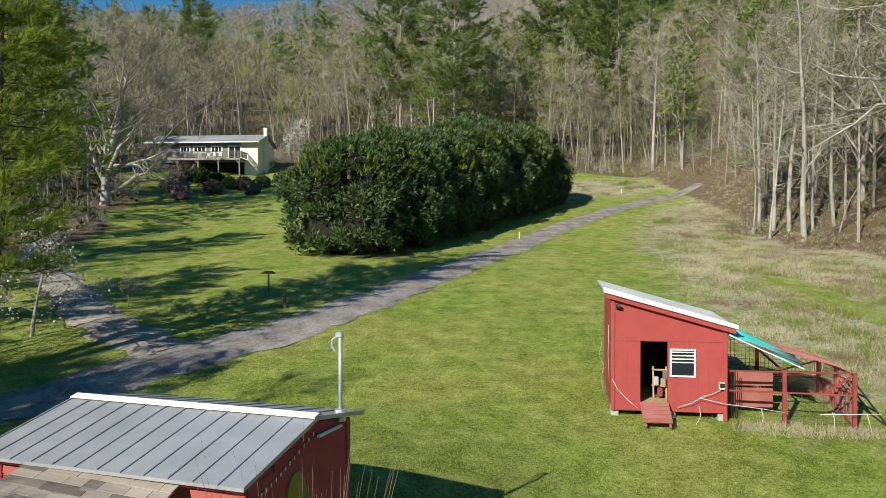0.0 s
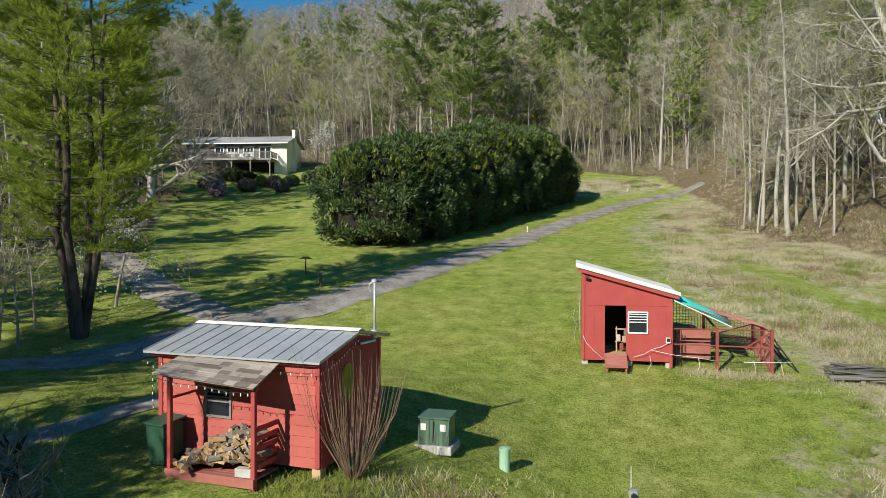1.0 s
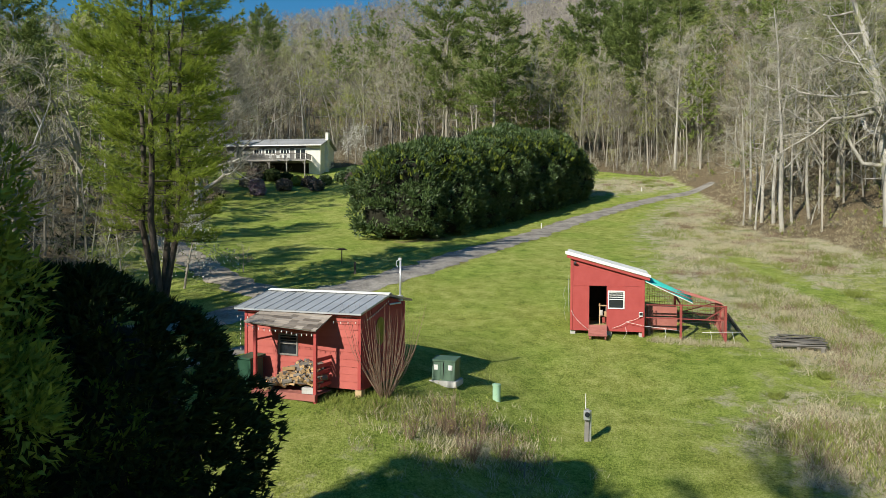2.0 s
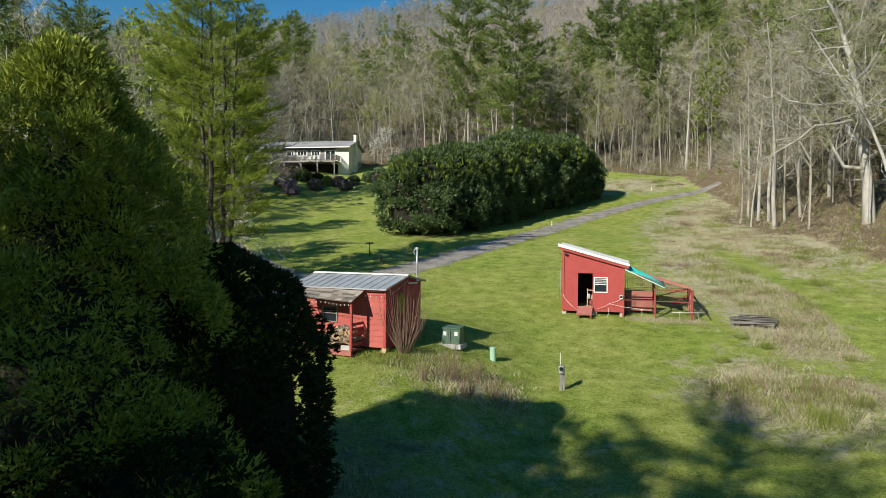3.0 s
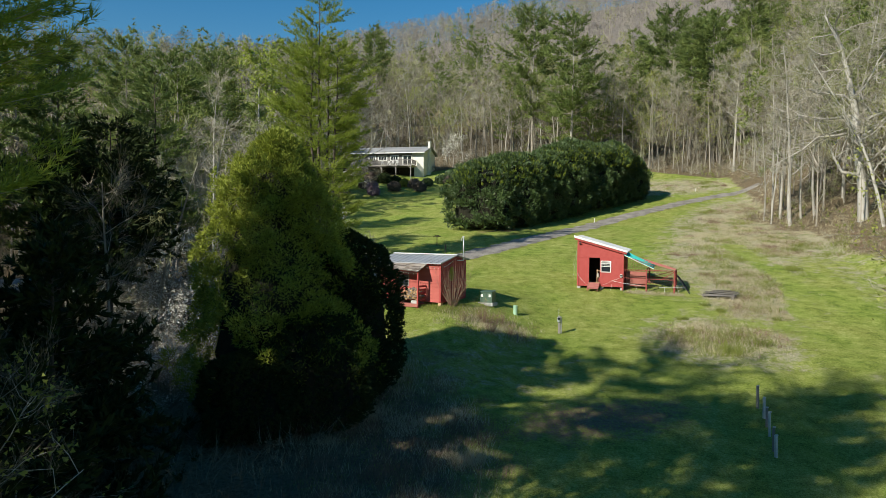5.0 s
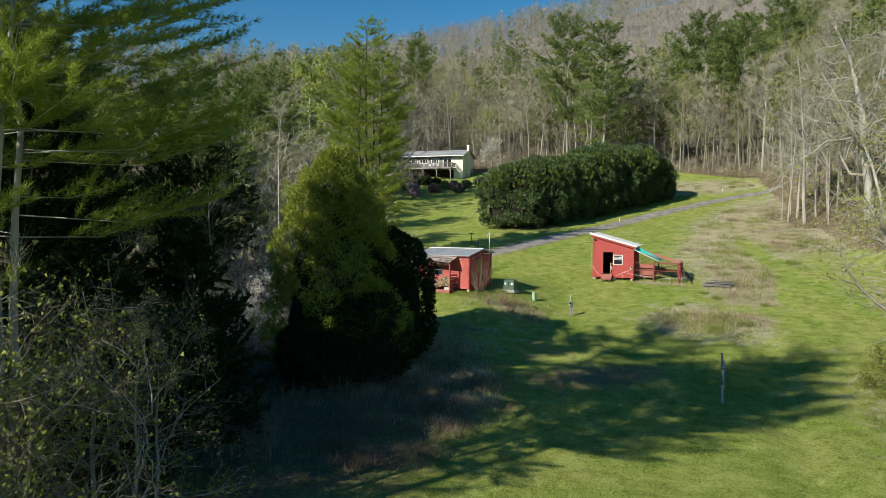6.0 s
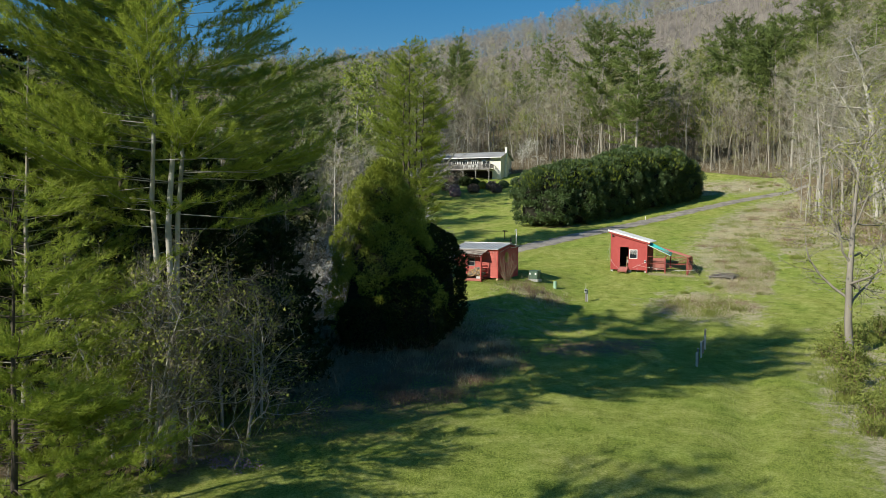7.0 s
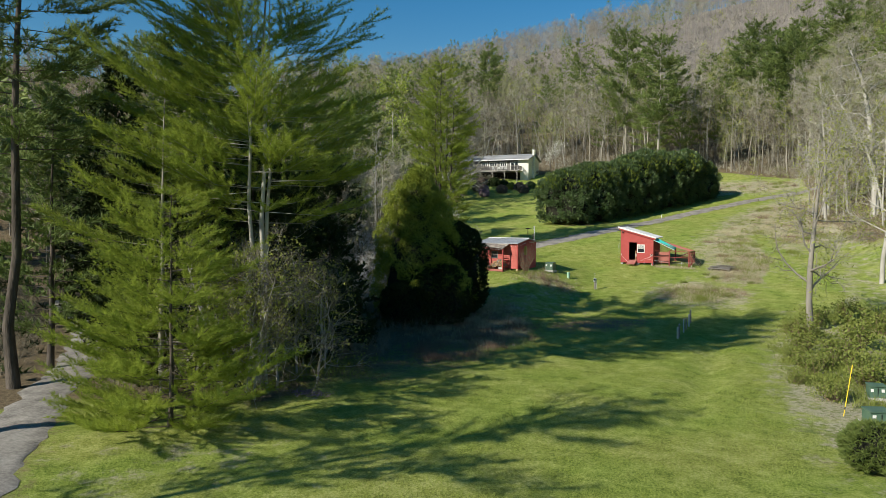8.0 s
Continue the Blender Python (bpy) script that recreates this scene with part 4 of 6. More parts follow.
for k, (x, y, c) in enumerate([(22.4, 134, 0.95), (28.3, 116, 0.92), (24.7, 121, 0.88), (18.7, 143, 0.92), (40, 140, 0.9), (33, 146, 0.9), (-53.8, 150, 0.78), (-63, 151, 0.68), (-70.7, 150, 0.62), (-36, -4.5, 0.78), (-32.5, -1.5, 0.66), (-41, -8, 0.70), (-47, -15, 0.64), (-30, 20.5, 0.62), (-34, 36, 0.62), (-41, 30, 0.66)]):
    copy_thing(tall_pines[k % 2], at(x, y, k * 77, c, 0.1))
for k, (x, y, c) in enumerate([(-12.5, 121, 0.95), (-2, 112, 0.9), (5, 113, 1.0), (9, 118, 0.9), (-16, 130, 1.0), (14, 122, 0.9), (-33, 140, 0.9)]):
    copy_thing(pines[k % 4], at(x, y, k * 61, c, 0.1))
bare_tree(59, at(-45, 68), 23, 0.24, 6.5, 2, (14, 7, 5), 0.35, PALE_BARK, "tall tree hazed with bright yellow-green leaves", 4, 1.0, 0.04, buds=7000, bud_mat=HAZE_LEAF, bud_size=0.42)
sow(62, 29, 62, 36, 116, kinds[:8], 0.7, 1.1, 2.8)
sow(38, 36, 80, 50, 140, pines, 0.75, 1.15, 4.5)
sow(60, -62, 40, 104, 124, kinds, 0.28, 0.55, 1.8)
sow(26, 28, 44, 36, 112, kinds, 0.28, 0.5, 1.8)
sow(12, 38, 70, -30, 34, kinds, 0.6, 1.0, 5)
sow(42, -60, -18, -10, 100, kinds, 0.55, 0.95, 3.5)
sow(22, -26, -9, -26, 16, kinds, 0.4, 0.7, 2.6)
sow(9, 4, 60, 136, 190, pines, 1.0, 1.25, 7)
sow(18, -62, -15, -40, 60, pines, 0.5, 0.85, 4)


def far_woods(seed, count, x0, x1, y0, y1, label, twigs=60, limbs_=6, green=0.10, size=1.0, near=999, fat=1.0, young=1.0, twig_mats=(TWIG, TWIG_DARK, TWIG_OLIVE)):
    """A mass of trees that nobody could count: a stem, limbs and twigs each, leafless or green."""
    r = np.random.default_rng(seed)
    bare_tri, green_tri, young_tri, stems = ([], [], []), [], [], []
    k = 0
    while k < count:
        x, y = r.uniform(x0, x1), r.uniform(y0, y1)
        if not clear_of(x, y) or (x > near and y < 45):
            continue
        k += 1
        z, h = gz(x, y), r.uniform(11, 19) * size
        clump = noise.noise((x * 0.018, y * 0.018, 1))
        pine = r.uniform() < green * (1 + 3.0 * clump)
        lean_x, lean_y = r.normal() * 0.5, r.normal() * 0.5
        tip = np.array([x + lean_x, y + lean_y, z + h * (1.2 if pine else 1.0)])
        w = r.uniform(0.05, 0.14) * size
        a = r.uniform(0, math.pi)
        for q in (0, math.pi / 2):
            dx, dy = math.cos(a + q) * w, math.sin(a + q) * w
            stems.append([(x - dx, y - dy, z - 0.5), (x + dx, y + dy, z - 0.5), tip])
        foot = np.array([x, y, z])
        n = 60 if pine else int(twigs * 1.1)
        f = r.uniform(0.25, 1.0, n) if pine else 0.35 + 0.68 * np.sqrt(r.uniform(0, 1, n))
        ang = r.uniform(0, 2 * math.pi, n)
        wide = (3.4 * np.sqrt(np.maximum(0.03, 1.05 - f))) if pine else 3.4 * np.sin(np.pi * np.clip(0.15 + 0.85 * (f - 0.25) / 0.75, 0, 1)) + 0.4
        rad = size * wide * np.sqrt(r.uniform(0.02, 1.0, n))
        c = foot + (tip - foot) * f[:, None] + np.column_stack([np.cos(ang) * rad, np.sin(ang) * rad, np.zeros(n)])
        way = np.column_stack([np.cos(ang), np.sin(ang), np.full(n, 0.3 if pine else 0.7)])
        if pine:
            green_tri.append(sprays(r, c, way, 5, 1.05, 0.27, 0.9))
            continue
        (young_tri if r.uniform() < young * (0.10 + 0.25 * max(0, -clump)) else bare_tri[int(r.integers(3))]).append(sprays(r, c, way, 1, 1.1 * size * fat, 0.08 * size * fat * fat, 1.2))
        for q in range(limbs_):
            u = r.uniform(0.3, 0.8)
            b = r.uniform(0, 2 * math.pi)
            s = foot + (tip - foot) * u
            e = s + np.array([math.cos(b) * 2.4, math.sin(b) * 2.4, 3.2]) * size * r.uniform(0.6, 1.3)
            stems.append([s + [0.05, 0.05, 0.1], s - [0.05, 0.05, 0.1], e])
    t = thing("far_woods", Matrix(), label, "woods", kind="stuff")
    part("trunks", triangles_mesh("trunks", np.array(stems), BARK), t)
    for tri, mat in zip(bare_tri, twig_mats):
        part("twigs", triangles_mesh("twigs", np.concatenate(tri), mat), t)
    if green_tri:
        part("needles", triangles_mesh("needles", np.concatenate(green_tri), WOOD_PINE), t)
    if young_tri:
        part("buds", triangles_mesh("buds", np.concatenate(young_tri), BUDS), t)
    return t


far_woods(1, 5000, -330, 330, 195, 440, "leafless spring woods with scattered pines on the ridge", 64, 2, 0.05, fat=1.3, young=0.4, twig_mats=(HAZED_TWIG, HAZED_TWIG, TWIG))
far_woods(7, 1500, -330, 330, 425, 490, "leafless spring woods along the ridge's crest", 50, 2, 0.04, fat=1.5, young=0.2, twig_mats=(HAZED_TWIG, HAZED_TWIG, HAZED_TWIG))
far_woods(4, 750, -120, 110, 108, 200, "thick leafless woods on the hillside behind the house", 230, 8, 0.10, young=1.6)
far_woods(5, 330, 30, 100, 28, 125, "thick leafless woods on the slope beside the lawn", 230, 8, 0.18)
far_woods(6, 330, -90, -10, -30, 105, "mixed dark woods west of the lawn", 170, 8, 0.26, 0.8, -27, twig_mats=(TWIG_DARK, TWIG_OLIVE, TWIG_DARK))
far_woods(2, 420, -220, -80, -120, 200, "leafless woods closing the valley's west side", 90, 8, 0.15)
far_woods(3, 420, 85, 240, -80, 200, "leafless woods closing the valley's east side", 90, 8, 0.10)


def undergrowth(seed, count, x0, x1, y0, y1, mat, length, width, per, label, lo=0.45, hi=2.0):
    """Low brush along the edge of the woods."""
    r = np.random.default_rng(seed)
    x, y = r.uniform(x0, x1, count), r.uniform(y0, y1, count)
    k = woods(x, y)
    keep = (k > lo) & (k < hi) & (near_line(x, y, ROAD) > 2.5) & (near_line(x, y, DRIVE) > 2.2) & (near_line(x, y, BRANCH) > 2.2)
    x, y = x[keep], y[keep]
    c = np.column_stack([x, y, height(x, y)])
    c = np.repeat(c, 4, 0) + np.column_stack([r.normal(size=(len(x) * 4, 2)) * 0.35, r.uniform(0, 0.8, len(x) * 4)])
    w = np.tile([0.0, 0.0, 0.8], (len(c), 1))
    return tagged(new("undergrowth", triangles_mesh("undergrowth", sprays(r, c, w, per, length, width, 0.8), mat)), label, "undergrowth", kind="stuff")


undergrowth(7, 2600, -70, 60, 96, 150, TWIG_DARK, 1.1, 0.03, 5, "dark twiggy undergrowth below the hillside woods")
undergrowth(1, 2600, -70, 60, 96, 150, TWIG, 1.5, 0.03, 5, "grey-brown twiggy undergrowth below the hillside woods")
undergrowth(2, 900, 24, 60, 20, 112, TWIG_DARK, 1.0, 0.025, 5, "grey-brown twiggy undergrowth on the eastern slope")
undergrowth(3, 2600, -40, -2, -34, 16, TWIG_DARK, 0.9, 0.02, 5, "dry twiggy undergrowth in the shade")
undergrowth(4, 1500, -60, -4, -34, 100, HOLLY, 0.5, 0.14, 7, "dark evergreen undergrowth")
undergrowth(5, 650, 24, 60, 20, 112, WEED, 0.5, 0.07, 5, "fresh green undergrowth on the slope")
undergrowth(8, 1500, -26, -8, -12, 8, TWIG, 1.0, 0.028, 5, "grey twiggy brush in the shade beside the cedar")
undergrowth(9, 1500, 26, 48, 24, 112, STRAW, 0.4, 0.02, 5, "dead grass on the slope below the woods", 0.15)
undergrowth(6, 1500, -60, -12, 14, 100, TWIG, 1.1, 0.03, 5, "grey twiggy undergrowth west of the lawn")

# ---- grass and brush ----
def tufts_of(seed, count, where, per, length, width, mat, name, label, fan=0.5, clump=0.12):
    """Grass blades strewn where a rule allows; nobody could count them."""
    r = np.random.default_rng(seed)
    x, y = where(r, count)
    z = ground_height(x, y) + 0.0
    c = np.column_stack([x, y, z])
    c = np.repeat(c, per, 0) + np.column_stack([r.normal(size=(len(x) * per, 2)) * clump, np.zeros(len(x) * per)])
    w = np.tile([0.0, 0.0, 1.0], (len(c), 1))
    return tagged(new(name, triangles_mesh(name, sprays(r, c, w, 1, length, width, fan), mat)), label, "grass", kind="stuff")


def oval(cx, cy, rx, ry, turn=0.0):
    def pick(r, n):
        a, q = r.uniform(0, 2 * math.pi, n), np.sqrt(r.uniform(0, 1, n))
        u, v = np.cos(a) * q * rx, np.sin(a) * q * ry
        c, s = math.cos(turn), math.sin(turn)
        return cx + u * c - v * s, cy + u * s + v * c
    return pick


def field(x0, x1, y0, y1):
    def pick(r, n):
        x, y = r.uniform(x0, x1, n), r.uniform(y0, y1, n)
        keep = (near_line(x, y, ROAD) > 2.2) & (near_line(x, y, SHED_PATH) > 0.9) & (woods(x, y) < 0.5) & ~((x > -7.2) & (x < -1.0) & (y > 6.8) & (y < 12)) & (near_line(x, y, DRIVE) > 1.8) & (near_line(x, y, BRANCH) > 1.6)
        return x[keep], y[keep]
    return pick


tufts_of(1, 20000, field(-12, 18, 3, 32), 6, 0.075, 0.014, GRASS, "lawn_grass", "short mown lawn grass", 0.7, 0.18)
tufts_of(2, 24000, field(-4, 19, -46, 3), 6, 0.10, 0.015, GRASS, "lawn_grass", "short mown lawn grass", 0.7, 0.18)

def clumps(cx, cy, rx, ry, turn=0.0, many=40, wide=0.5, seed=0):
    """Spots gathered into clumps of uneven size within an oval."""
    whole = oval(cx, cy, rx, ry, turn)

    def pick(r, n):
        x, y = whole(r, many)
        i = (many * r.uniform(0, 1, n) ** 1.6).astype(int)
        s = wide * (0.4 + 1.2 * (np.arange(many) * 0.618 % 1.0))[i]
        x, y = x[i] + r.normal(size=n) * s, y[i] + r.normal(size=n) * s
        keep = (near_line(x, y, TRACK) > 1.2) & (near_line(x, y, ROAD) > 2.4)
        return x[keep], y[keep]
    return pick


def verge(r, n):
    """Spots along the lane's ragged edge."""
    x, y = r.uniform(-32, 30, n), r.uniform(8, 88, n)
    d = near_line(x, y, ROAD)
    rough = np.array([noise.noise((a * 0.6, b * 0.6, 8)) for a, b in zip(x, y)])
    keep = (d > 1.35 - 0.010 * np.maximum(0, y - 20) + 0.6 * rough) & (d < 2.4)
    return x[keep], y[keep]


BRUSH = [(19.5, 38, 5.2, 16, -0.22), (17.8, 21, 3.4, 7, 0.0), (27, 44, 7, 10, 0.0), (22.4, 60, 3.5, 16, -0.3), (16, 92, 13, 6, 0.3), (13.9, 8.6, 3.2, 3.4, 0.3), (1.0, 6.3, 2.4, 1.8, 0.0), (28, 64, 4, 20, -0.2)]
for k, (o, n) in enumerate(zip(BRUSH, (1600, 900, 600, 700, 600, 480, 220, 400))):
    tufts_of(20 + k, n, clumps(*o, 90, 0.8), 12, 0.27, 0.022, STRAW, "dry_grass", "bleached dry grass and stubble", 0.65, 0.16)
for k, (o, n) in enumerate(zip(BRUSH, (420, 260, 260, 300, 300, 260, 80, 240))):
    tufts_of(60 + k, n, clumps(*o, 22, 0.7), 12, 0.36, 0.016, STEM, "dead_stalks", "russet and brown dead stalks in clumps", 0.75, 0.2)
for k, (o, n) in enumerate([((13.9, 8.3, 3.0, 3.2, 0.3), 300), ((19, 31, 4, 9, 0), 420), ((20.5, 40, 5, 12, -0.2), 420), ((21.5, -14, 2.4, 13, 0), 1100), ((24.5, -6, 4, 12, 0), 700), ((29, 42, 6, 8, 0), 260), ((16, 92, 13, 6, 0.3), 300), ((-6, -26, 3.4, 4, 0), 500), ((18.5, 20, 3, 5, 0), 110), ((21, 58, 4, 14, -0.3), 300)]):
    tufts_of(40 + k, n, clumps(*o, 26, 0.6), 10, 0.42, 0.032, WEED, "weeds", "rank green weeds among the dry stalks", 0.8, 0.25)
tufts_of(95, 170, oval(11.0, 19.25, 2.2, 0.4, -0.14), 10, 0.22, 0.020, STRAW, "dry_grass", "bleached grass along the pen's foot", 0.7, 0.12)
tufts_of(96, 420, oval(-1.2, 7.3, 2.4, 1.3), 10, 0.17, 0.022, WEED, "weeds", "rank green grass round the willow bush", 0.7, 0.2)
tufts_of(97, 1300, clumps(-0.6, -12, 3.8, 9.5, 0.15, 60, 0.7), 10, 0.42, 0.016, STEM, "dead_stalks", "brown dead stalks on the shaded bank", 0.6, 0.2)
tufts_of(98, 900, clumps(-0.8, -9, 3.6, 8, 0.15, 50, 0.7), 10, 0.36, 0.016, STRAW, "dry_grass", "pale dry grass on the shaded bank", 0.6, 0.2)
tufts_of(90, 60000, verge, 4, 0.10, 0.02, GRASS, "verge_grass", "ragged grass along the lane's edge", 0.7, 0.14)
# ---- woodshed ----
A = pose(-2.43, 7.66, 0, 0, 0, -18)
W, D = 4.45, 3.07                      # along the front, and back
FLOOR, EAVE, RIDGE, RIDGE_Y, BACK = 0.82, 3.22, 3.61, 1.78, 3.40
shed = thing("woodshed", A, "small red clapboard woodshed with a grey metal roof", "shed")


def wall_boards(parent, axis, length, z0, z1, face, outward, gaps, mat, step=0.19, name="board", top=None):
    """Lapped boards on a wall: each row cut at the openings."""
    z, i = z0, 0
    while z < z1 - 0.02:
        zt = min(z + step, z1)
        spans = [(-length, 0.0)] if axis == "x" else [(0.0, length)]
        for g0, g1, h0, h1 in gaps:
            if h0 < (z + zt) / 2 < h1:
                spans = [s for a, b in spans for s in ((a, min(b, g0)), (max(a, g1), b)) if s[1] - s[0] > 0.02]
        if top:
            spans = [(max(a, top(zt)[0]), min(b, top(zt)[1])) for a, b in spans]
        for a, b in spans:
            if b - a < 0.03:
                continue
            if axis == "x":
                s = [(a, face, z - 0.012), (b, face, z - 0.012), (b, face, zt), (a, face, zt)]
                lip = Vector((0, outward, 0))
            else:
                s = [(face, a, z - 0.012), (face, b, z - 0.012), (face, b, zt), (face, a, zt)]
                lip = Vector((outward, 0, 0))
            v = [Vector(p) for p in s] + [Vector(s[0]) + lip * 0.032, Vector(s[1]) + lip * 0.032, Vector(s[2]) + lip * 0.014, Vector(s[3]) + lip * 0.014]
            f = [(0, 1, 2, 3), (7, 6, 5, 4), (0, 4, 5, 1), (1, 5, 6, 2), (2, 6, 7, 3), (3, 7, 4, 0)]
            part(name, mesh_of(name, v, f, mat), parent)
        z = zt


def slab(points, depth):
    """A flat many-sided plate, pushed back by the vector depth."""
    n = len(points)
    v = [Vector(p) for p in points] + [Vector(p) + Vector(depth) for p in points]
    return v, [list(range(n)), [n + i for i in range(n)][::-1]] + [[i, n + i, n + (i + 1) % n, (i + 1) % n] for i in range(n)]


WIN = (-3.09, -2.34, 1.74, 2.44)
shell = part("wall", mesh_of("wall", *joined(
    box(-W, WIN[0], 0.0, 0.10, FLOOR, EAVE), box(WIN[1], 0, 0.0, 0.10, FLOOR, EAVE), box(WIN[0], WIN[1], 0.0, 0.10, FLOOR, WIN[2]), box(WIN[0], WIN[1], 0.0, 0.10, WIN[3], EAVE),
    slab([(0, 0.1, FLOOR), (0, D, FLOOR), (0, D, BACK), (0, RIDGE_Y, RIDGE), (0, 0.1, EAVE)], (-0.1, 0, 0)),
    slab([(-W, 0.1, FLOOR), (-W, D, FLOOR), (-W, D, BACK), (-W, RIDGE_Y, RIDGE), (-W, 0.1, EAVE)], (0.1, 0, 0)),
    box(-W + 0.1, -0.1, D - 0.1, D, FLOOR, BACK), box(-W + 0.1, -0.1, 0.1, D - 0.1, FLOOR, FLOOR + 0.08)), RED), shed)
# The front boards take a paler red than the side wall.
wall_boards(shell, "x", W, FLOOR, EAVE - 0.08, 0.0, -1, [WIN], RED_PALE, 0.235)


def gable(z):
    if z < EAVE:
        return (0, D)
    return ((z - EAVE) / (RIDGE - EAVE) * RIDGE_Y, D)


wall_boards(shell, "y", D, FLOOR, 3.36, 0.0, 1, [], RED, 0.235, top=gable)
for x, y in ((-0.05, -0.035), (-W + 0.05, -0.035)):
    box_part("corner_board", shed, RED, x - 0.06, x + 0.06, y - 0.02, y + 0.02, FLOOR, EAVE)
box_part("corner_board", shed, RED, 0.0, 0.045, D - 0.12, D + 0.02, FLOOR, BACK)
box_part("fascia", shed, RED, -W - 0.2, 0.06, -0.16, -0.13, EAVE - 0.10, EAVE + 0.04)
box_part("corner_block", shed, WOOD_TAN, -0.22, 0.0, 0.0, 0.25, 0.2, FLOOR - 0.01, label="tan timber block under the corner")
for x in (-1.6, -3.0, -4.3):
    box_part("corner_block", shed, CONCRETE, x - 0.12, x + 0.12, 0.1, 0.4, 0.0, FLOOR - 0.01)
for x in (-0.12, -2.2, -4.3):
    box_part("corner_block", shed, CONCRETE, x - 0.12, x + 0.12, D - 0.4, D - 0.1, 0.0, FLOOR - 0.01)


def roof_plane(name, parent, x0, x1, ya, za, yb, zb, panels, mat, label):
    """A standing-seam roof slope: pans side by side, with raised seams."""
    plate = part(name, mesh_of(name, *slab([(x0, ya, za), (x1, ya, za), (x1, yb, zb), (x0, yb, zb)], (0, 0, -0.05)), mat), parent, label)
    for k in range(panels + 1):
        x = x0 + (x1 - x0) * k / panels
        part("seam", mesh_of("seam", *slab([(x - 0.011, ya, za + 0.022), (x + 0.011, ya, za + 0.022), (x + 0.011, yb, zb + 0.022), (x - 0.011, yb, zb + 0.022)], (0, 0, -0.03)), mat), plate)
    return plate


roof_plane("roof", shed, -W - 0.28, 0.12, -0.26, EAVE + 0.02, RIDGE_Y, RIDGE + 0.10, 12, METAL, "standing-seam grey metal roof slope")
roof_plane("roof", shed, -W - 0.28, 0.12, RIDGE_Y, RIDGE + 0.095, D + 0.42, BACK + 0.02, 12, METAL, "low back slope of grey metal")
part("ridge_cap", mesh_of("ridge_cap", *joined(slab([(-W - 0.28, RIDGE_Y - 0.14, RIDGE + 0.125), (0.13, RIDGE_Y - 0.14, RIDGE + 0.125), (0.13, RIDGE_Y + 0.02, RIDGE + 0.165), (-W - 0.28, RIDGE_Y + 0.02, RIDGE + 0.165)], (0, 0, -0.02)), slab([(-W - 0.28, RIDGE_Y + 0.02, RIDGE + 0.165), (0.13, RIDGE_Y + 0.02, RIDGE + 0.165), (0.13, RIDGE_Y + 0.14, RIDGE + 0.12), (-W - 0.28, RIDGE_Y + 0.14, RIDGE + 0.12)], (0, 0, -0.02))), WHITE), shed, "bright white ridge cap")


def window(parent, x0, x1, z0, z1, y, bars, frame_mat, name="window", rails=0, edge=0.05):
    e = edge
    w = part(name, mesh_of(name, *joined(box(x0, x0 + e, y - 0.03, y + 0.05, z0, z1), box(x1 - e, x1, y - 0.03, y + 0.05, z0, z1), box(x0 + e, x1 - e, y - 0.03, y + 0.05, z0, z0 + e), box(x0 + e, x1 - e, y - 0.03, y + 0.05, z1 - e, z1)), frame_mat), parent, "framed window")
    part("pane", mesh_of("pane", *box(x0 + e, x1 - e, y + 0.015, y + 0.025, z0 + e, z1 - e), GLASS), w)
    for k in range(bars):
        z = z1 - (z1 - z0) * (k + 1) / (bars + 1) * (0.6 if rails else 1.0)
        part("glazing_bar", mesh_of("glazing_bar", *box(x0 + 0.05, x1 - 0.05, y - 0.025, y + 0.01, z - 0.016, z + 0.016), frame_mat), w)
    return w


window(shed, WIN[0], WIN[1], WIN[2], WIN[3], -0.03, 3, WOOD_GREY, rails=1)
part("oval_window", mesh_of("oval_window", *slab([(0.06, 1.22 + 0.30 * math.cos(a), 2.55 + 0.46 * math.sin(a)) for a in np.linspace(0, 2 * math.pi, 20)[:-1]], (-0.04, 0, 0)), YELLOW_LEAF), shed, "olive-yellow oval panel")

# porch
DX0, DX1, DY, DZ = -3.42, -1.08, -0.97, 0.74
porch = thing("porch", A, "lean-to porch with weathered shingles over stacked firewood", "porch")
for k in range(7):
    y = DY + 0.135 * k
    box_part("deck_board", porch, RED_WORN, DX0, DX1, y, y + 0.128, DZ - 0.04, DZ)
box_part("rim", porch, RED_WORN, DX0 - 0.02, DX1 + 0.02, DY - 0.05, DY - 0.005, DZ - 0.2, DZ + 0.01)
for x in (DX0 + 0.06, DX1 - 0.03):
    part("post", mesh_of("post", *beam((x, DY + 0.05, 0.35), (x, DY + 0.05, 2.70 if x > -2 else 2.82), 0.10), RED), porch)
part("header", mesh_of("header", *beam((DX0 - 0.1, DY + 0.05, 2.86), (DX1 + 0.06, DY + 0.05, 2.72), 0.10), RED), porch)
for k in range(5):
    z = 0.92 + 0.205 * k
    box_part("slat", porch, RED, DX1 - 0.02, DX1 + 0.02, DY + 0.1, -0.04, z, z + 0.12)
    box_part("brace", porch, RED, DX0 + 0.04, DX0 + 0.08, DY + 0.1, -0.04, 2.3, 2.36) if k == 0 else None
lean = part("roof", mesh_of("roof", *slab([(-3.62, -1.12, 2.91), (-0.98, -1.12, 2.75), (-0.98, 0.02, 3.20), (-3.62, 0.02, 3.24)], (0, 0, -0.03)), WOOD_GREY), porch, "lean-to roof boards")
r2 = np.random.default_rng(8)
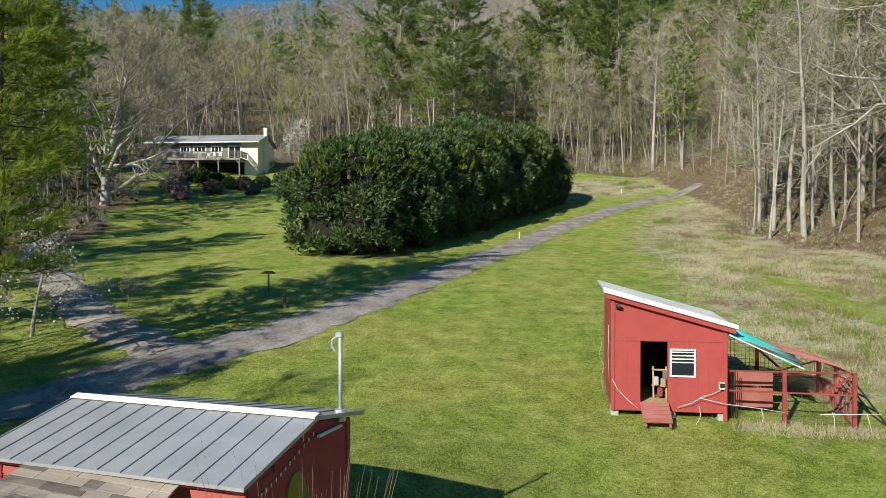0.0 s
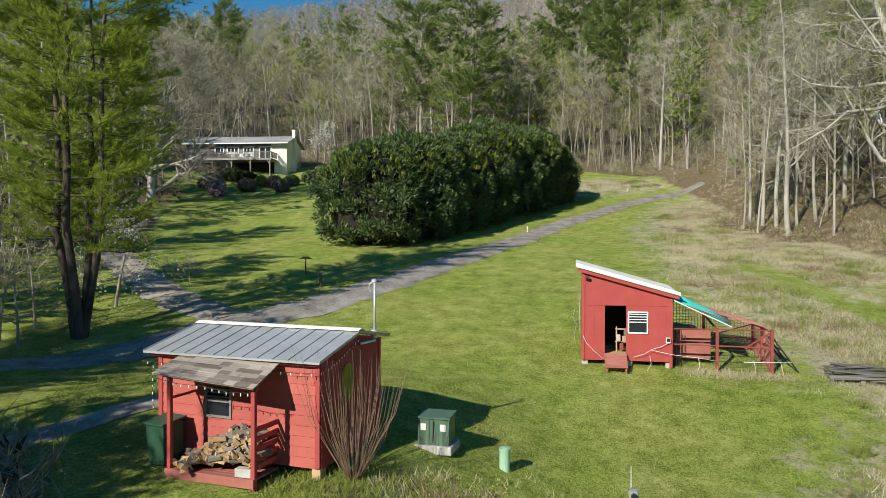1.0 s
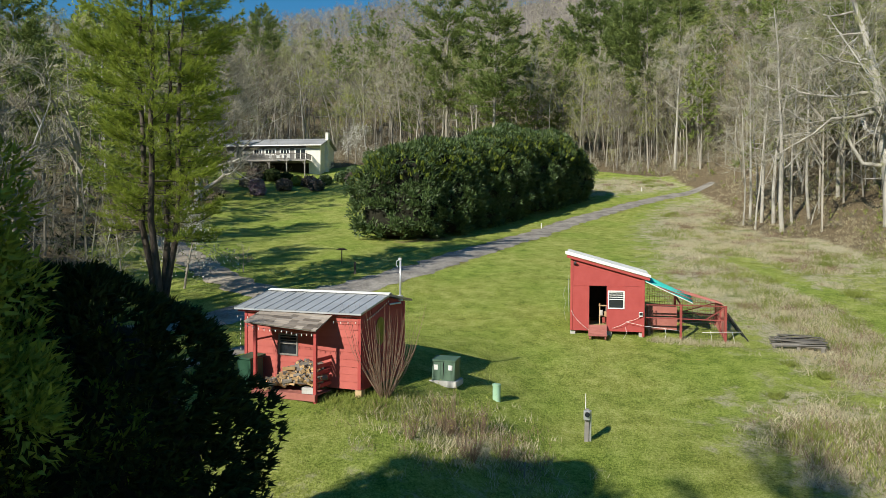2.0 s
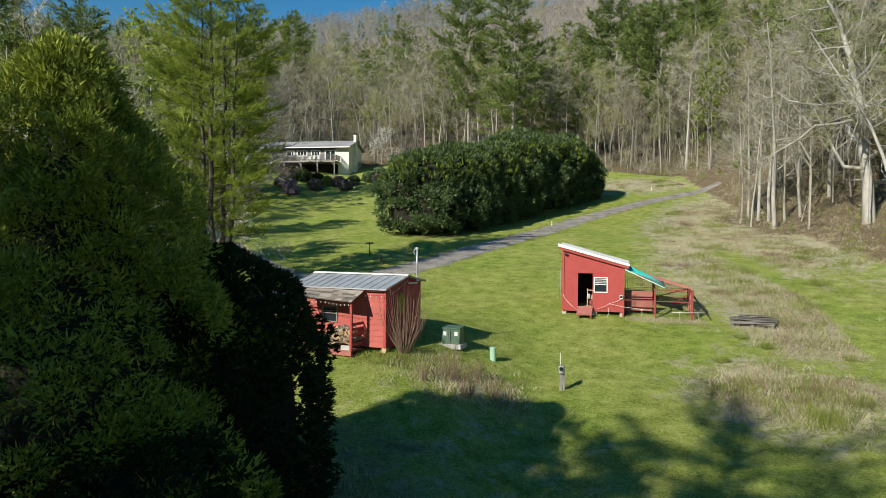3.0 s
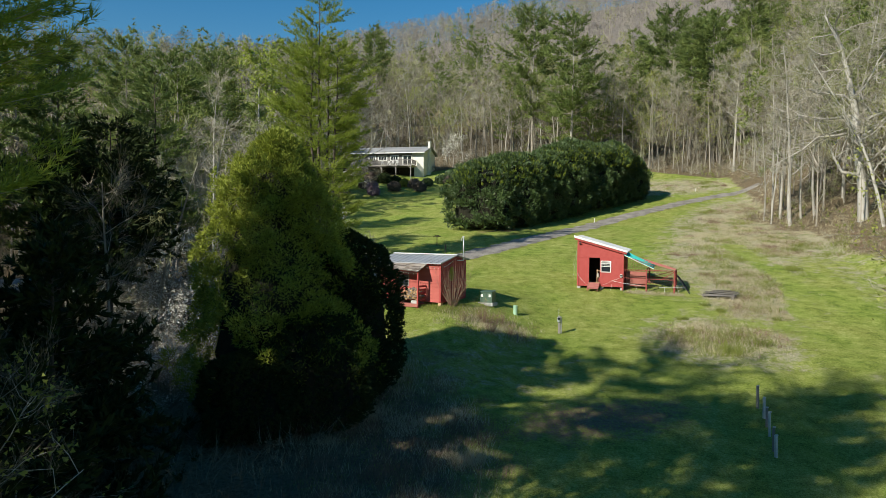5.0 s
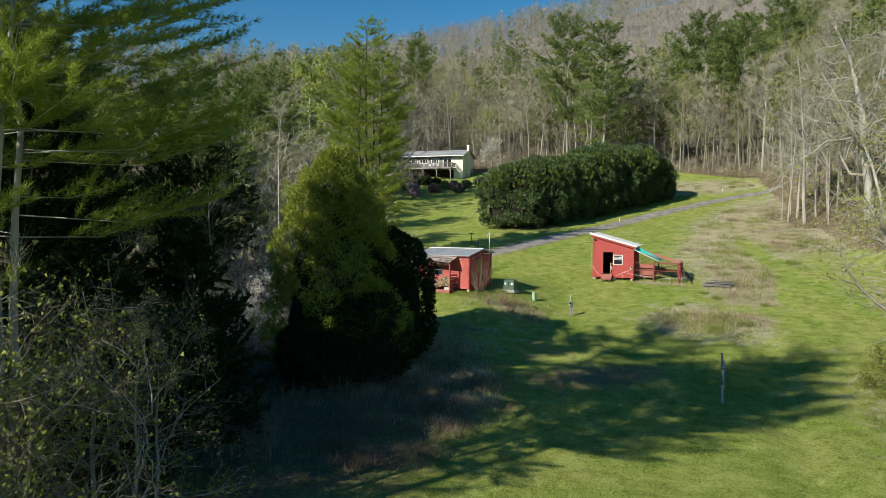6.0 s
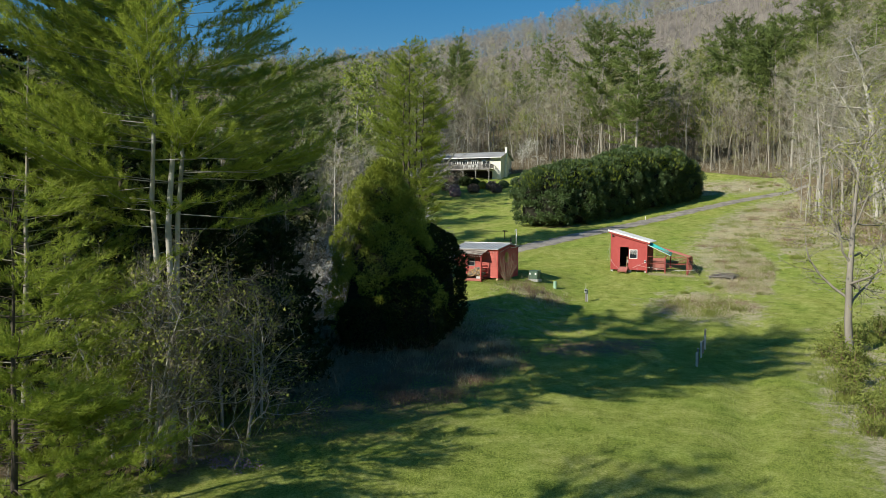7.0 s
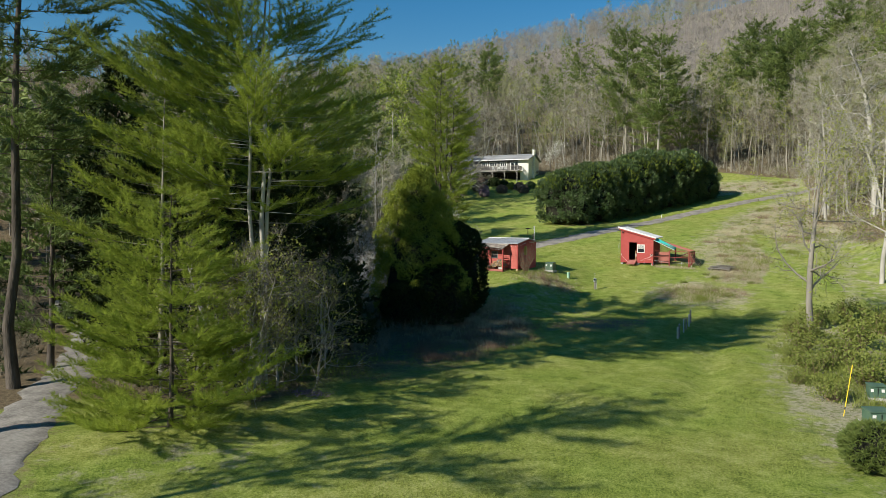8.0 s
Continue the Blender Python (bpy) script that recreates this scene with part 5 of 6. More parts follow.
for row in range(7):
    y0, y1 = -1.15 + row * 0.165, -1.15 + row * 0.165 + 0.21
    x = -3.66
    while x < -0.98:
        w = float(r2.uniform(0.22, 0.75))
        e = min(x + w, -0.955)
        d = float(r2.uniform(-0.012, 0.012))

        def lie(px, py):
            west, up_ = (-0.98 - px) / 2.64, (py + 1.12) / 1.14
            return 2.75 + 0.16 * west + (0.45 - 0.12 * west) * up_
        part("shingle", mesh_of("shingle", *slab([(x + 0.004, y0 + d, lie(x, y0) + 0.034), (e - 0.004, y0 + d, lie(e, y0) + 0.034), (e - 0.004, y1, lie(e, y1) + 0.022), (x + 0.004, y1, lie(x, y1) + 0.022)], (0, 0, -0.016)), SHINGLE), lean)
        x += w

# firewood
pile = thing("firewood_pile", A @ pose(0, 0, DZ), "heap of split firewood with pale cut faces", "firewood")
shapes = []
for k in range(6):
    # a round of trunk split into wedges: two sawn flat faces and a curved back of bark
    wide = (0.9, 1.6, 2.1, 0.7, 1.3, 6.0)[k]
    r0 = (0.11, 0.10, 0.085, 0.12, 0.10, 0.065)[k]
    arc = [(math.cos(a) * r0, math.sin(a) * r0) for a in np.linspace(-wide / 2, wide / 2, 6)]
    ring = arc if k == 5 else [(0.0, 0.0)] + arc
    me = mesh_of("log", *slab([(x - r0 * 0.5, 0, z) for x, z in ring], (0.01, 0.36, 0.015)), SPLIT)
    me.materials.append(LOG_BARK)
    for f in me.polygons:
        f.material_index = 1 if abs(f.normal.y) < 0.5 and (k in (3, 5) or 3 <= f.index <= 7) else 0
    shapes.append(me)
for k in range(290):
    x = float(r2.uniform(-3.25, -1.2))
    y = float(r2.uniform(-0.86, -0.25))
    top = 0.88 * math.exp(-((x + 1.7) / 0.95) ** 2) * (0.5 + 0.55 * (y + 0.86) / 0.6) + 0.06
    z = top * float(r2.uniform(0.25, 1.0)) ** 0.5
    log = part("log", shapes[int(r2.integers(6))], pile)
    log.matrix_basis = pose(x, y - 0.1, z + 0.03, float(r2.uniform(-30, 30)), float(r2.uniform(-180, 180)), float(r2.normal() * 50)) @ Matrix.Scale(float(r2.uniform(0.7, 1.25)), 4)
box_ob = box_part("concrete_block", None, CONCRETE, -0.2, 0.2, -0.1, 0.1, 0, 0.19)
box_ob.matrix_basis = A @ pose(-1.38, -0.86, DZ + 0.01, 0, 0, 4)
tagged(box_ob, "grey concrete block at the porch's front edge", "block")


def wheeled_bin(m):
    t = thing("wheeled_bin", m, "dark green wheeled rubbish bin beside the porch", "bin")
    part("body", mesh_of("body", *slab([(-0.24, -0.26, 0.05), (0.24, -0.26, 0.05), (0.30, -0.33, 0.98), (-0.30, -0.33, 0.98)], (0, 0.58, 0)), BIN_GREEN), t)
    part("lid", mesh_of("lid", *slab([(-0.33, -0.38, 0.985), (0.33, -0.38, 0.985), (0.33, 0.34, 1.06), (-0.33, 0.34, 1.06)], (0, 0, 0.05)), BIN_GREEN), t)
    for x in (-0.27, 0.27):
        part("wheel", mesh_of("wheel", *moved(cylinder(0, 0, -0.03, 0.03, 0.13, 14), pose(x, 0.3, 0.13, 0, 90, 0)), IRON), t)
    part("handle", mesh_of("handle", *beam((-0.25, 0.38, 0.98), (0.25, 0.38, 0.98), 0.035), BIN_GREEN), t)
    return t


bx, by = (A @ Vector((-3.85, -0.5, 0)))[:2]
wheeled_bin(pose(bx, by, gz(bx, by), 0, 0, -25))

mast = thing("service_mast", A @ pose(0.02, 2.75, 0), "galvanised service mast with a weatherhead above the shed roof", "pole")
part("pipe", mesh_of("pipe", *cylinder(0, 0, 3.4, 4.87, 0.035, 12), STEEL, True), mast)
part("weatherhead", mesh_of("weatherhead", *joined(box(-0.08, 0.05, -0.05, 0.05, 4.83, 4.93, 0.02), tube([(-0.06, 0, 4.86), (-0.15, 0, 4.80), (-0.16, 0, 4.68), (-0.10, 0, 4.60)], [0.02] * 4, 6)), STEEL), mast)
part("flashing", mesh_of("flashing", *cylinder(0, 0, 3.42, 3.62, 0.10, 12), STEEL), mast)
tubeob = thing("conduit", A @ pose(0.08, 2.2, 3.36), "short white pipe under the gable", "pipe")
part("pipe", mesh_of("pipe", *tube([(0, -0.35, 0.02), (0, 0.45, 0)], [0.03, 0.03], 10), WHITE), tubeob)


def string_lights(points, count):
    t = thing("string_lights", A, "string of small white bulbs along the eave", "lights", "strings of lights")
    p = [Vector(q) for q in points]
    part("wire", mesh_of("wire", *tube(p, [0.006] * len(p), 4), IRON), t)
    ball = mesh_of("bulb", *tube([(0, 0, 0.03), (0, 0, 0.015), (0, 0, -0.02), (0, 0, -0.045)], [0.004, 0.010, 0.012, 0.004], 6), WHITE)
    for k in range(count):
        f = (k + 0.5) / count * (len(p) - 1)
        i = int(f)
        b = part("bulb", ball, t)
        b.matrix_basis = Matrix.Translation(p[i].lerp(p[i + 1], f - i) - Vector((0, 0, 0.03)))


string_lights([(-W - 0.4, -0.2, 2.98), (-3.4, -0.2, 2.95), (-1.9, -0.2, 2.97), (-0.9, -0.2, 2.96), (0.02, -0.2, 2.98)], 14)
string_lights([(-3.6, -1.16, 2.82), (-2.9, -1.16, 2.73), (-2.2, -1.16, 2.72), (-1.6, -1.16, 2.64), (-1.0, -1.16, 2.66)], 13)
string_lights([(0.12, 0.1, 3.04), (0.12, 0.6, 3.16), (0.12, 1.1, 3.34), (0.12, 1.7, 3.55)], 12)
string_lights([(-W - 0.1, -0.12, 2.95), (-W - 0.13, -0.12, 2.4), (-W - 0.1, -0.12, 1.8)], 7)

# ---- animal shed ----
B = pose(7.0, 20.2, 0, 0, 0, -8)
barn = thing("animal_shed", B, "red plywood animal shed with a single-pitch metal roof", "shed")
L0, L1, BD = -1.62, 1.80, 3.0
BF, ZL, ZR = 1.36, 4.72, 3.78


def slope(x):
    return ZL + (ZR - ZL) * (x - L0) / (L1 - L0)


DOOR, BWIN = (-0.75, 0.07, 1.55, 3.40), (0.13, 0.90, 2.32, 3.19)
front = [slab([(a, 0, z0), (b, 0, z0), (b, 0, z1 if z1 else slope(b)), (a, 0, z1 if z1 else slope(a))], (0, 0.10, 0)) for a, b, z0, z1 in
         ((L0, DOOR[0], BF - 0.12, None), (DOOR[0], DOOR[1], DOOR[3], None), (DOOR[1], BWIN[0], BF - 0.12, None), (BWIN[0], BWIN[1], BWIN[3], None), (BWIN[0], BWIN[1], BF - 0.12, BWIN[2]), (BWIN[1], L1, BF - 0.12, None), (DOOR[0], DOOR[1], BF - 0.12, DOOR[2] - 0.08))]
part("wall", mesh_of("wall", *joined(*front), RED), barn, "red painted plywood front")
part("wall", mesh_of("wall", *slab([(L0, 0.1, BF - 0.1), (L0, BD, BF - 0.1), (L0, BD, ZL), (L0, 0.1, ZL)], (0.1, 0, 0)), RED), barn)
part("wall", mesh_of("wall", *slab([(L1, 0.1, BF - 0.1), (L1, BD, BF - 0.1), (L1, BD, ZR), (L1, 0.1, ZR)], (-0.1, 0, 0)), RED), barn)
part("wall", mesh_of("wall", *slab([(L0 + 0.1, BD, BF), (L1 - 0.1, BD, BF), (L1 - 0.1, BD, slope(L1)), (L0 + 0.1, BD, slope(L0))], (0, -0.1, 0)), RED), barn)
# Dark sheets added before two inner walls, in place of the shade indoors.
box_part("shade_sheet", barn, DARK, L0 + 0.11, L1 - 0.11, BD - 0.14, BD - 0.105, BF + 0.2, ZR - 0.05, label="dark sheet added for the shade inside the shed")
box_part("shade_sheet", barn, DARK, L0 + 0.105, L0 + 0.13, 0.12, BD - 0.15, BF + 0.2, ZR - 0.05)
box_part("floor", barn, STRAWBED, L0 + 0.1, L1 - 0.1, 0.1, BD - 0.1, BF, DOOR[2] - 0.06, label="straw-strewn floor")
part("seam_board", mesh_of("seam_board", *joined(box(L0, DOOR[0], -0.012, 0, 3.40, 3.425), box(DOOR[0], L1, -0.012, 0, 3.41, 3.435)), RED), barn)
for k in range(11):
    x = L0 + 0.155 + k * 0.305
    if not any(a - 0.02 < x < b + 0.02 for a, b in ((DOOR[0], DOOR[1]), (BWIN[0], BWIN[1]))):
        part("groove", mesh_of("groove", *box(x - 0.007, x + 0.007, -0.006, 0.0, BF - 0.1, 3.39), RED), barn)
box_part("corner_board", barn, RED, L0 - 0.03, L0 + 0.09, -0.035, -0.005, BF - 0.12, ZL - 0.05)
box_part("corner_board", barn, RED, L1 - 0.09, L1 + 0.03, -0.035, -0.005, BF - 0.35, ZR - 0.02)
part("bargeboard", mesh_of("bargeboard", *slab([(L0 - 0.2, -0.16, slope(L0 - 0.2) - 0.02), (L1 + 0.25, -0.16, slope(L1 + 0.25) - 0.02), (L1 + 0.25, -0.16, slope(L1 + 0.25) + 0.12), (L0 - 0.2, -0.16, slope(L0 - 0.2) + 0.12)], (0, 0.03, 0)), RED), barn)
top = part("roof", mesh_of("roof", *slab([(L0 - 0.25, -0.2, slope(L0 - 0.25) + 0.13), (L1 + 0.28, -0.2, slope(L1 + 0.28) + 0.13), (L1 + 0.28, BD + 0.25, slope(L1 + 0.28) + 0.29), (L0 - 0.25, BD + 0.25, slope(L0 - 0.25) + 0.29)], (0, 0, 0.05)), METAL), barn, "grey metal roof")
part("drip_edge", mesh_of("drip_edge", *slab([(L0 - 0.27, -0.23, slope(L0 - 0.25) + 0.14), (L1 + 0.30, -0.23, slope(L1 + 0.28) + 0.14), (L1 + 0.30, -0.23, slope(L1 + 0.28) + 0.27), (L0 - 0.27, -0.23, slope(L0 - 0.25) + 0.30)], (0, 0.02, 0)), WHITE), barn, "white metal edge strip")
for k in range(8):
    y = -0.1 + k * 0.44
    g0 = 0.21 + 0.046 * (y + 0.2)
    part("seam", mesh_of("seam", *slab([(L0 - 0.25, y, slope(L0 - 0.25) + g0), (L1 + 0.28, y, slope(L1 + 0.28) + g0), (L1 + 0.28, y + 0.03, slope(L1 + 0.28) + g0), (L0 - 0.25, y + 0.03, slope(L0 - 0.25) + g0)], (0, 0, -0.04)), METAL), top)
window(barn, BWIN[0], BWIN[1], BWIN[2], BWIN[3], -0.01, 4, WHITE, rails=1)
for x, y in ((L0 + 0.1, 0.2), (0.2, 0.2), (L1 - 0.1, 0.2), (L0 + 0.1, BD - 0.2), (L1 - 0.1, BD - 0.2)):
    box_part("block", barn, CONCRETE, x - 0.12, x + 0.12, y - 0.12, y + 0.2, 0.7, BF - 0.02)
ramp = thing("ramp", B, "short plank ramp up to the animal shed's door", "ramp")
for k in range(5):
    y = -0.06 - k * 0.17
    box_part("plank", ramp, RED_WORN, DOOR[0] - 0.02, DOOR[1] + 0.02, y - 0.168, y, 1.46 - 0.085 * k, 1.50 - 0.085 * k, turn=Matrix.Translation((0, y - 0.08, 1.48 - 0.085 * k)) @ pose(0, 0, 0, 27, 0, 0) @ Matrix.Translation((0, -y + 0.08, -1.48 + 0.085 * k)))
for x in (DOOR[0] + 0.06, DOOR[1] - 0.05):
    part("bearer", mesh_of("bearer", *beam((x, -0.05, 1.38), (x, -0.92, 0.98), 0.07), RED_WORN), ramp)
light_box = thing("lamp_box", B @ pose(1.66, -0.06, 1.98), "small white lamp box on the shed's corner", "lamp")
box_part("body", light_box, WHITE, -0.09, 0.09, -0.06, 0.04, 0, 0.22, bevel=0.02)
box_part("face", light_box, DARK, -0.07, 0.07, -0.066, -0.055, 0.06, 0.2)
bracket = thing("wall_lamp", B @ pose(-1.45, -0.06, 4.44), "small dark lamp under the roof's high end", "lamp")
part("body", mesh_of("body", *joined(box(-0.05, 0.05, 0, 0.06, -0.05, 0.1, 0.01), moved(cylinder(0, 0, 0, 0.16, 0.06, 10), pose(0.03, 0.0, 0, 60, 0, 0))), IRON), bracket)

# pen beside it
pen = thing("animal_pen", B, "red timber pen frame with wire mesh beside the shed", "pen")
PX0, PX1, PX2, PY = 1.88, 3.48, 5.46, 2.9
POSTS = [(PX1, 0.0, 2.60), (PX2, 0.0, 2.58), (PX2, PY, 2.55), (PX1, PY, 2.9), (PX2, 1.4, 2.56)]
for x, y, z in POSTS:
    gw = B @ Vector((x, y, 0))
    part("post", mesh_of("post", *beam((x, y, gz(gw.x, gw.y) - 0.1), (x, y, z), 0.11), RED_DARK), pen)
for a, b in (((PX0, 0.0, 2.55), (PX2 + 0.06, 0.0, 2.56)), ((PX0, 0.0, 1.95), (PX2, 0.0, 1.90)), ((PX2, 0, 2.5), (PX2, PY, 2.5)), ((PX2, 0, 1.9), (PX2, PY, 1.9)), ((PX0, PY, 3.66), (PX2, PY, 2.57)), ((PX0, PY, 1.9), (PX2, PY, 1.9)),
             ((PX0, 1.4, 3.55), (PX2, 1.4, 2.58)), ((PX1, 0, 2.55), (PX1, PY, 2.85)), ((PX0, 0.03, 3.62), (PX1 + 0.5, 0.03, 2.86)), ((PX2, 0.1, 0.95), (PX2, PY, 1.9)), ((PX2 - 0.9, 0.03, 1.9), (PX2, 0.03, 2.5)), ((PX1, PY - 0.05, 1.9), (PX2, PY - 0.05, 2.5))):
    part("rail", mesh_of("rail", *beam(a, b, 0.07, 0.045), RED_DARK), pen)
box_part("panel", pen, RED_WORN, PX0 + 0.05, PX1 - 0.1, 0.75, 0.80, 1.30, 1.90, label="red board panel inside the pen")
box_part("panel", pen, RED_WORN, PX0 + 0.05, PX1 - 0.1, 0.75, 0.80, 1.97, 2.42)
for k in range(5):
    box_part("slat", pen, DARK, PX0 + 0.08 + k * 0.06, PX0 + 0.10 + k * 0.06, 0.3, 0.33, 0.98, 2.5)
net_a, net_b = [], []
for k in range(40):
    f = k / 39
    net_a.append(tube([(PX0 + (PX2 - PX0) * f, 0.55, 3.58 - 0.98 * f), (PX0 + (PX2 - PX0) * f, PY, 3.66 - 1.05 * f)], [0.016, 0.016], 3))
for k in range(24):
    y = 0.55 + (PY - 0.55) * k / 23
    net_b.append(tube([(PX0, y, 3.58 + 0.034 * (y - 0.55)), (PX2, y, 2.60)], [0.016, 0.016], 3))
part("mesh_roof", mesh_of("mesh_roof", *joined(*net_a, *net_b), RED_WORN), pen, "rusty red wire netting roof")
back_net = []
for k in range(30):
    f = k / 29
    x = PX0 + (PX2 - PX0) * f
    back_net.append(tube([(x, PY, 1.0), (x, PY, 3.64 - 1.07 * f)], [0.010, 0.010], 3))
    back_net.append(tube([(PX2, PY * f, 1.0), (PX2, PY * f, 2.52)], [0.008, 0.008], 3))
for k in range(20):
    z = 1.05 + 0.13 * k
    x = min(PX2, PX0 + (PX2 - PX0) * (3.64 - z) / 1.07)
    back_net.append(tube([(PX0, PY, z), (x, PY, z)], [0.010, 0.010], 3))
    if z < 2.5:
        back_net.append(tube([(PX2, 0, z), (PX2, PY, z)], [0.008, 0.008], 3))
part("back_mesh", mesh_of("back_mesh", *joined(*back_net), RED_WORN), pen, "rusty red wire netting behind the pen")
side_net = [tube([(PX1 + (PX2 - PX1) * k / 16, 0.02, 0.95), (PX1 + (PX2 - PX1) * k / 16, 0.02, 1.9)], [0.004, 0.004], 3) for k in range(17)] + [tube([(PX1, 0.02, 1.0 + 0.11 * k), (PX2, 0.02, 1.0 + 0.11 * k)], [0.004, 0.004], 3) for k in range(8)]
part("wire_mesh", mesh_of("wire_mesh", *joined(*side_net), IRON), pen)
sheet = thing("corrugated_sheet", B, "bright turquoise corrugated plastic sheet over the pen", "sheet")
cv, cf = [], []
for i in range(25):
    y = -0.08 + 0.95 * i / 24
    for x, z in ((1.86, 3.66), (2.6, 3.30), (3.3, 2.98), (4.0, 2.68)):
        cv.append((x, y, z + 0.32 * (y + 0.08) + 0.022 * math.sin(i * math.pi / 2)))
cf = [(i * 4 + j, i * 4 + j + 1, (i + 1) * 4 + j + 1, (i + 1) * 4 + j) for i in range(24) for j in range(3)]
sh = part("sheet", mesh_of("sheet", cv, cf, TURQUOISE, True), sheet)
sh.modifiers.new("thickness", "SOLIDIFY").thickness = 0.006
box_part("edge_strip", sheet, WHITE, 0, 2.36, -0.012, 0.012, -0.018, 0.018, label="white edge strip", turn=Matrix.Translation((1.86, -0.10, 3.65)) @ pose(0, 0, 0, 0, 24.5, 0))

gate = thing("leaning_gate", B, "dark metal gate panel leaning against the pen", "gate")
for a, b in (((5.6, 0.3, 2.2), (6.5, 0.3, 0.95)), ((5.6, 2.0, 2.2), (6.5, 2.0, 0.95)), ((5.6, 0.3, 2.2), (5.6, 2.0, 2.2)), ((6.5, 0.3, 0.95), (6.5, 2.0, 0.95)), ((5.9, 0.3, 1.78), (5.9, 2.0, 1.78)), ((6.2, 0.3, 1.37), (6.2, 2.0, 1.37)), ((5.6, 1.15, 2.2), (6.5, 1.15, 0.95))):
    part("bar", mesh_of("bar", *tube([a, b], [0.03, 0.03], 8), IRON), gate)


def rope(points, r, mat, label):
    t = thing("rope", B, label, "rope", "ropes and hoses")
    part("cord", mesh_of("cord", *tube(points, [r] * len(points), 6), mat, True), t)


rope([(-1.6, -0.06, 2.2), (-1.45, -0.1, 1.9), (-1.1, -0.14, 1.55), (-0.78, -0.2, 1.3)], 0.008, WHITE, "white rope slung down the shed front")
rope([(0.35, -0.1, 1.4), (0.75, -0.15, 1.55), (1.0, -0.18, 1.72), (1.8, -0.2, 1.56), (2.7, -0.25, 1.48), (3.4, -0.25, 1.38)], 0.008, WHITE, "white rope strung along the shed")
rope([(1.0, -0.12, 1.72), (1.4, -0.1, 1.85), (1.66, -0.1, 2.0)], 0.008, WHITE, "thin white lamp cord on the shed front")
for k, x in enumerate((0.95, 2.75, 4.75, 5.7)):
    rope([(x, -0.25, 1.5 - 0.03 * k), (x + 0.05, -0.28, 1.2), (x - 0.12 + 0.08 * k, -0.3, 0.88)], 0.008, WHITE, "white plastic stake before the pen")
rope([(4.4, -0.25, 1.35), (5.0, -0.25, 1.38), (6.1, -0.25, 1.42)], 0.011, WHITE, "white plastic rail along the pen")
rope([(-1.72, -0.05, 3.9), (-1.74, -0.1, 3.0), (-1.70, -0.12, 2.1)], 0.010, CONCRETE, "pale downpipe at the shed's corner")
rope([(-1.9, 0.3, 3.3), (-2.0, 0.2, 2.9), (-1.85, 0.1, 2.6), (-1.95, 0, 2.2), (-1.85, 0, 1.7)], 0.006, CONCRETE, "tangled pale cord hanging at the shed's side")

rack = thing("tool_rack", B @ pose(-0.05, 0.75, DOOR[2] - 0.06), "cluttered rack of tack and tools inside the door", "rack")
part("frame", mesh_of("frame", *joined(beam((-0.2, 0, 0), (-0.2, 0.1, 1.0), 0.05), beam((0.2, 0, 0), (0.2, 0.1, 1.0), 0.05), beam((-0.25, 0.05, 0.9), (0.25, 0.05, 0.9), 0.05), beam((-0.25, 0.02, 0.4), (0.25, 0.02, 0.4), 0.05)), WOOD_TAN), rack)
for k, (x, z, mat) in enumerate(((-0.12, 0.55, CONCRETE), (0.1, 0.5, WOOD_TAN), (0.0, 0.2, RED_DARK), (0.16, 0.75, WOOD_OLD))):
    box_part("bag", rack, mat, x - 0.08, x + 0.08, -0.1, 0.05, z - 0.14, z + 0.14, bevel=0.03)
# ---- house ----
H = pose(-27.8, 103.6, 0, 0, 0, -4)
HB, HD, HE = 15.9, 18.65, 21.35         # base, deck level, eave
HW, HDp = 16.5, 7.5
house = thing("house", H, "cream ranch house with grey roof and raised front deck", "house")
HOLES = [(-7.0, -5.4, HD + 1.15, HD + 2.1), (-9.7, -7.85, HD + 1.15, HD + 2.1), (-11.7, -10.3, HD + 1.15, HD + 2.1), (-4.4, -2.5, HD + 0.1, HD + 2.1)]
# The front's grey holds the eave's shade; its lit end stays cream.
cuts = sorted(HOLES)
x = -HW
for a, b, z0, z1 in cuts:
    for dims in ((x, a, 0, 0.2, HD - 0.3, HE), (a, b, 0, 0.2, HD - 0.3, z0), (a, b, 0, 0.2, z1, HE)):
        box_part("wall", house, SHADED_CLAPBOARD, *dims, bevel=0, label="clapboard front greyed with eave shade")
    x = b
box_part("wall", house, CREAM, x, 0, 0, 0.2, HD - 0.3, HE, bevel=0, label="cream painted front")
part("wall", mesh_of("wall", *slab([(0, 0.2, HB - 1), (0, HDp, HB - 1), (0, HDp, HE), (0, HDp / 2, HE + 1.25), (0, 0.2, HE)], (-0.2, 0, 0)), CREAM), house)
part("wall", mesh_of("wall", *slab([(-HW, 0.2, HB - 1), (-HW, HDp, HB - 1), (-HW, HDp, HE), (-HW, HDp / 2, HE + 1.25), (-HW, 0.2, HE)], (0.2, 0, 0)), CREAM), house)
box_part("wall", house, CREAM, -HW + 0.2, -0.2, HDp - 0.2, HDp, HB - 1, HE)
# Lower wall in near-black: the shade under the deck is its colour.
box_part("basement_wall", house, DARK, -HW, -2.0, 0.3, 0.5, HB - 1, HD - 0.31, label="lower wall with the deck's shade in its dark colour")
box_part("basement_wall", house, CREAM, -2.0, 0, 0.02, 0.3, HB - 1, HD - 0.31)
box_part("floor", house, WOOD_TAN, -HW + 0.2, -0.2, 0.5, HDp - 0.2, HD - 0.2, HD)
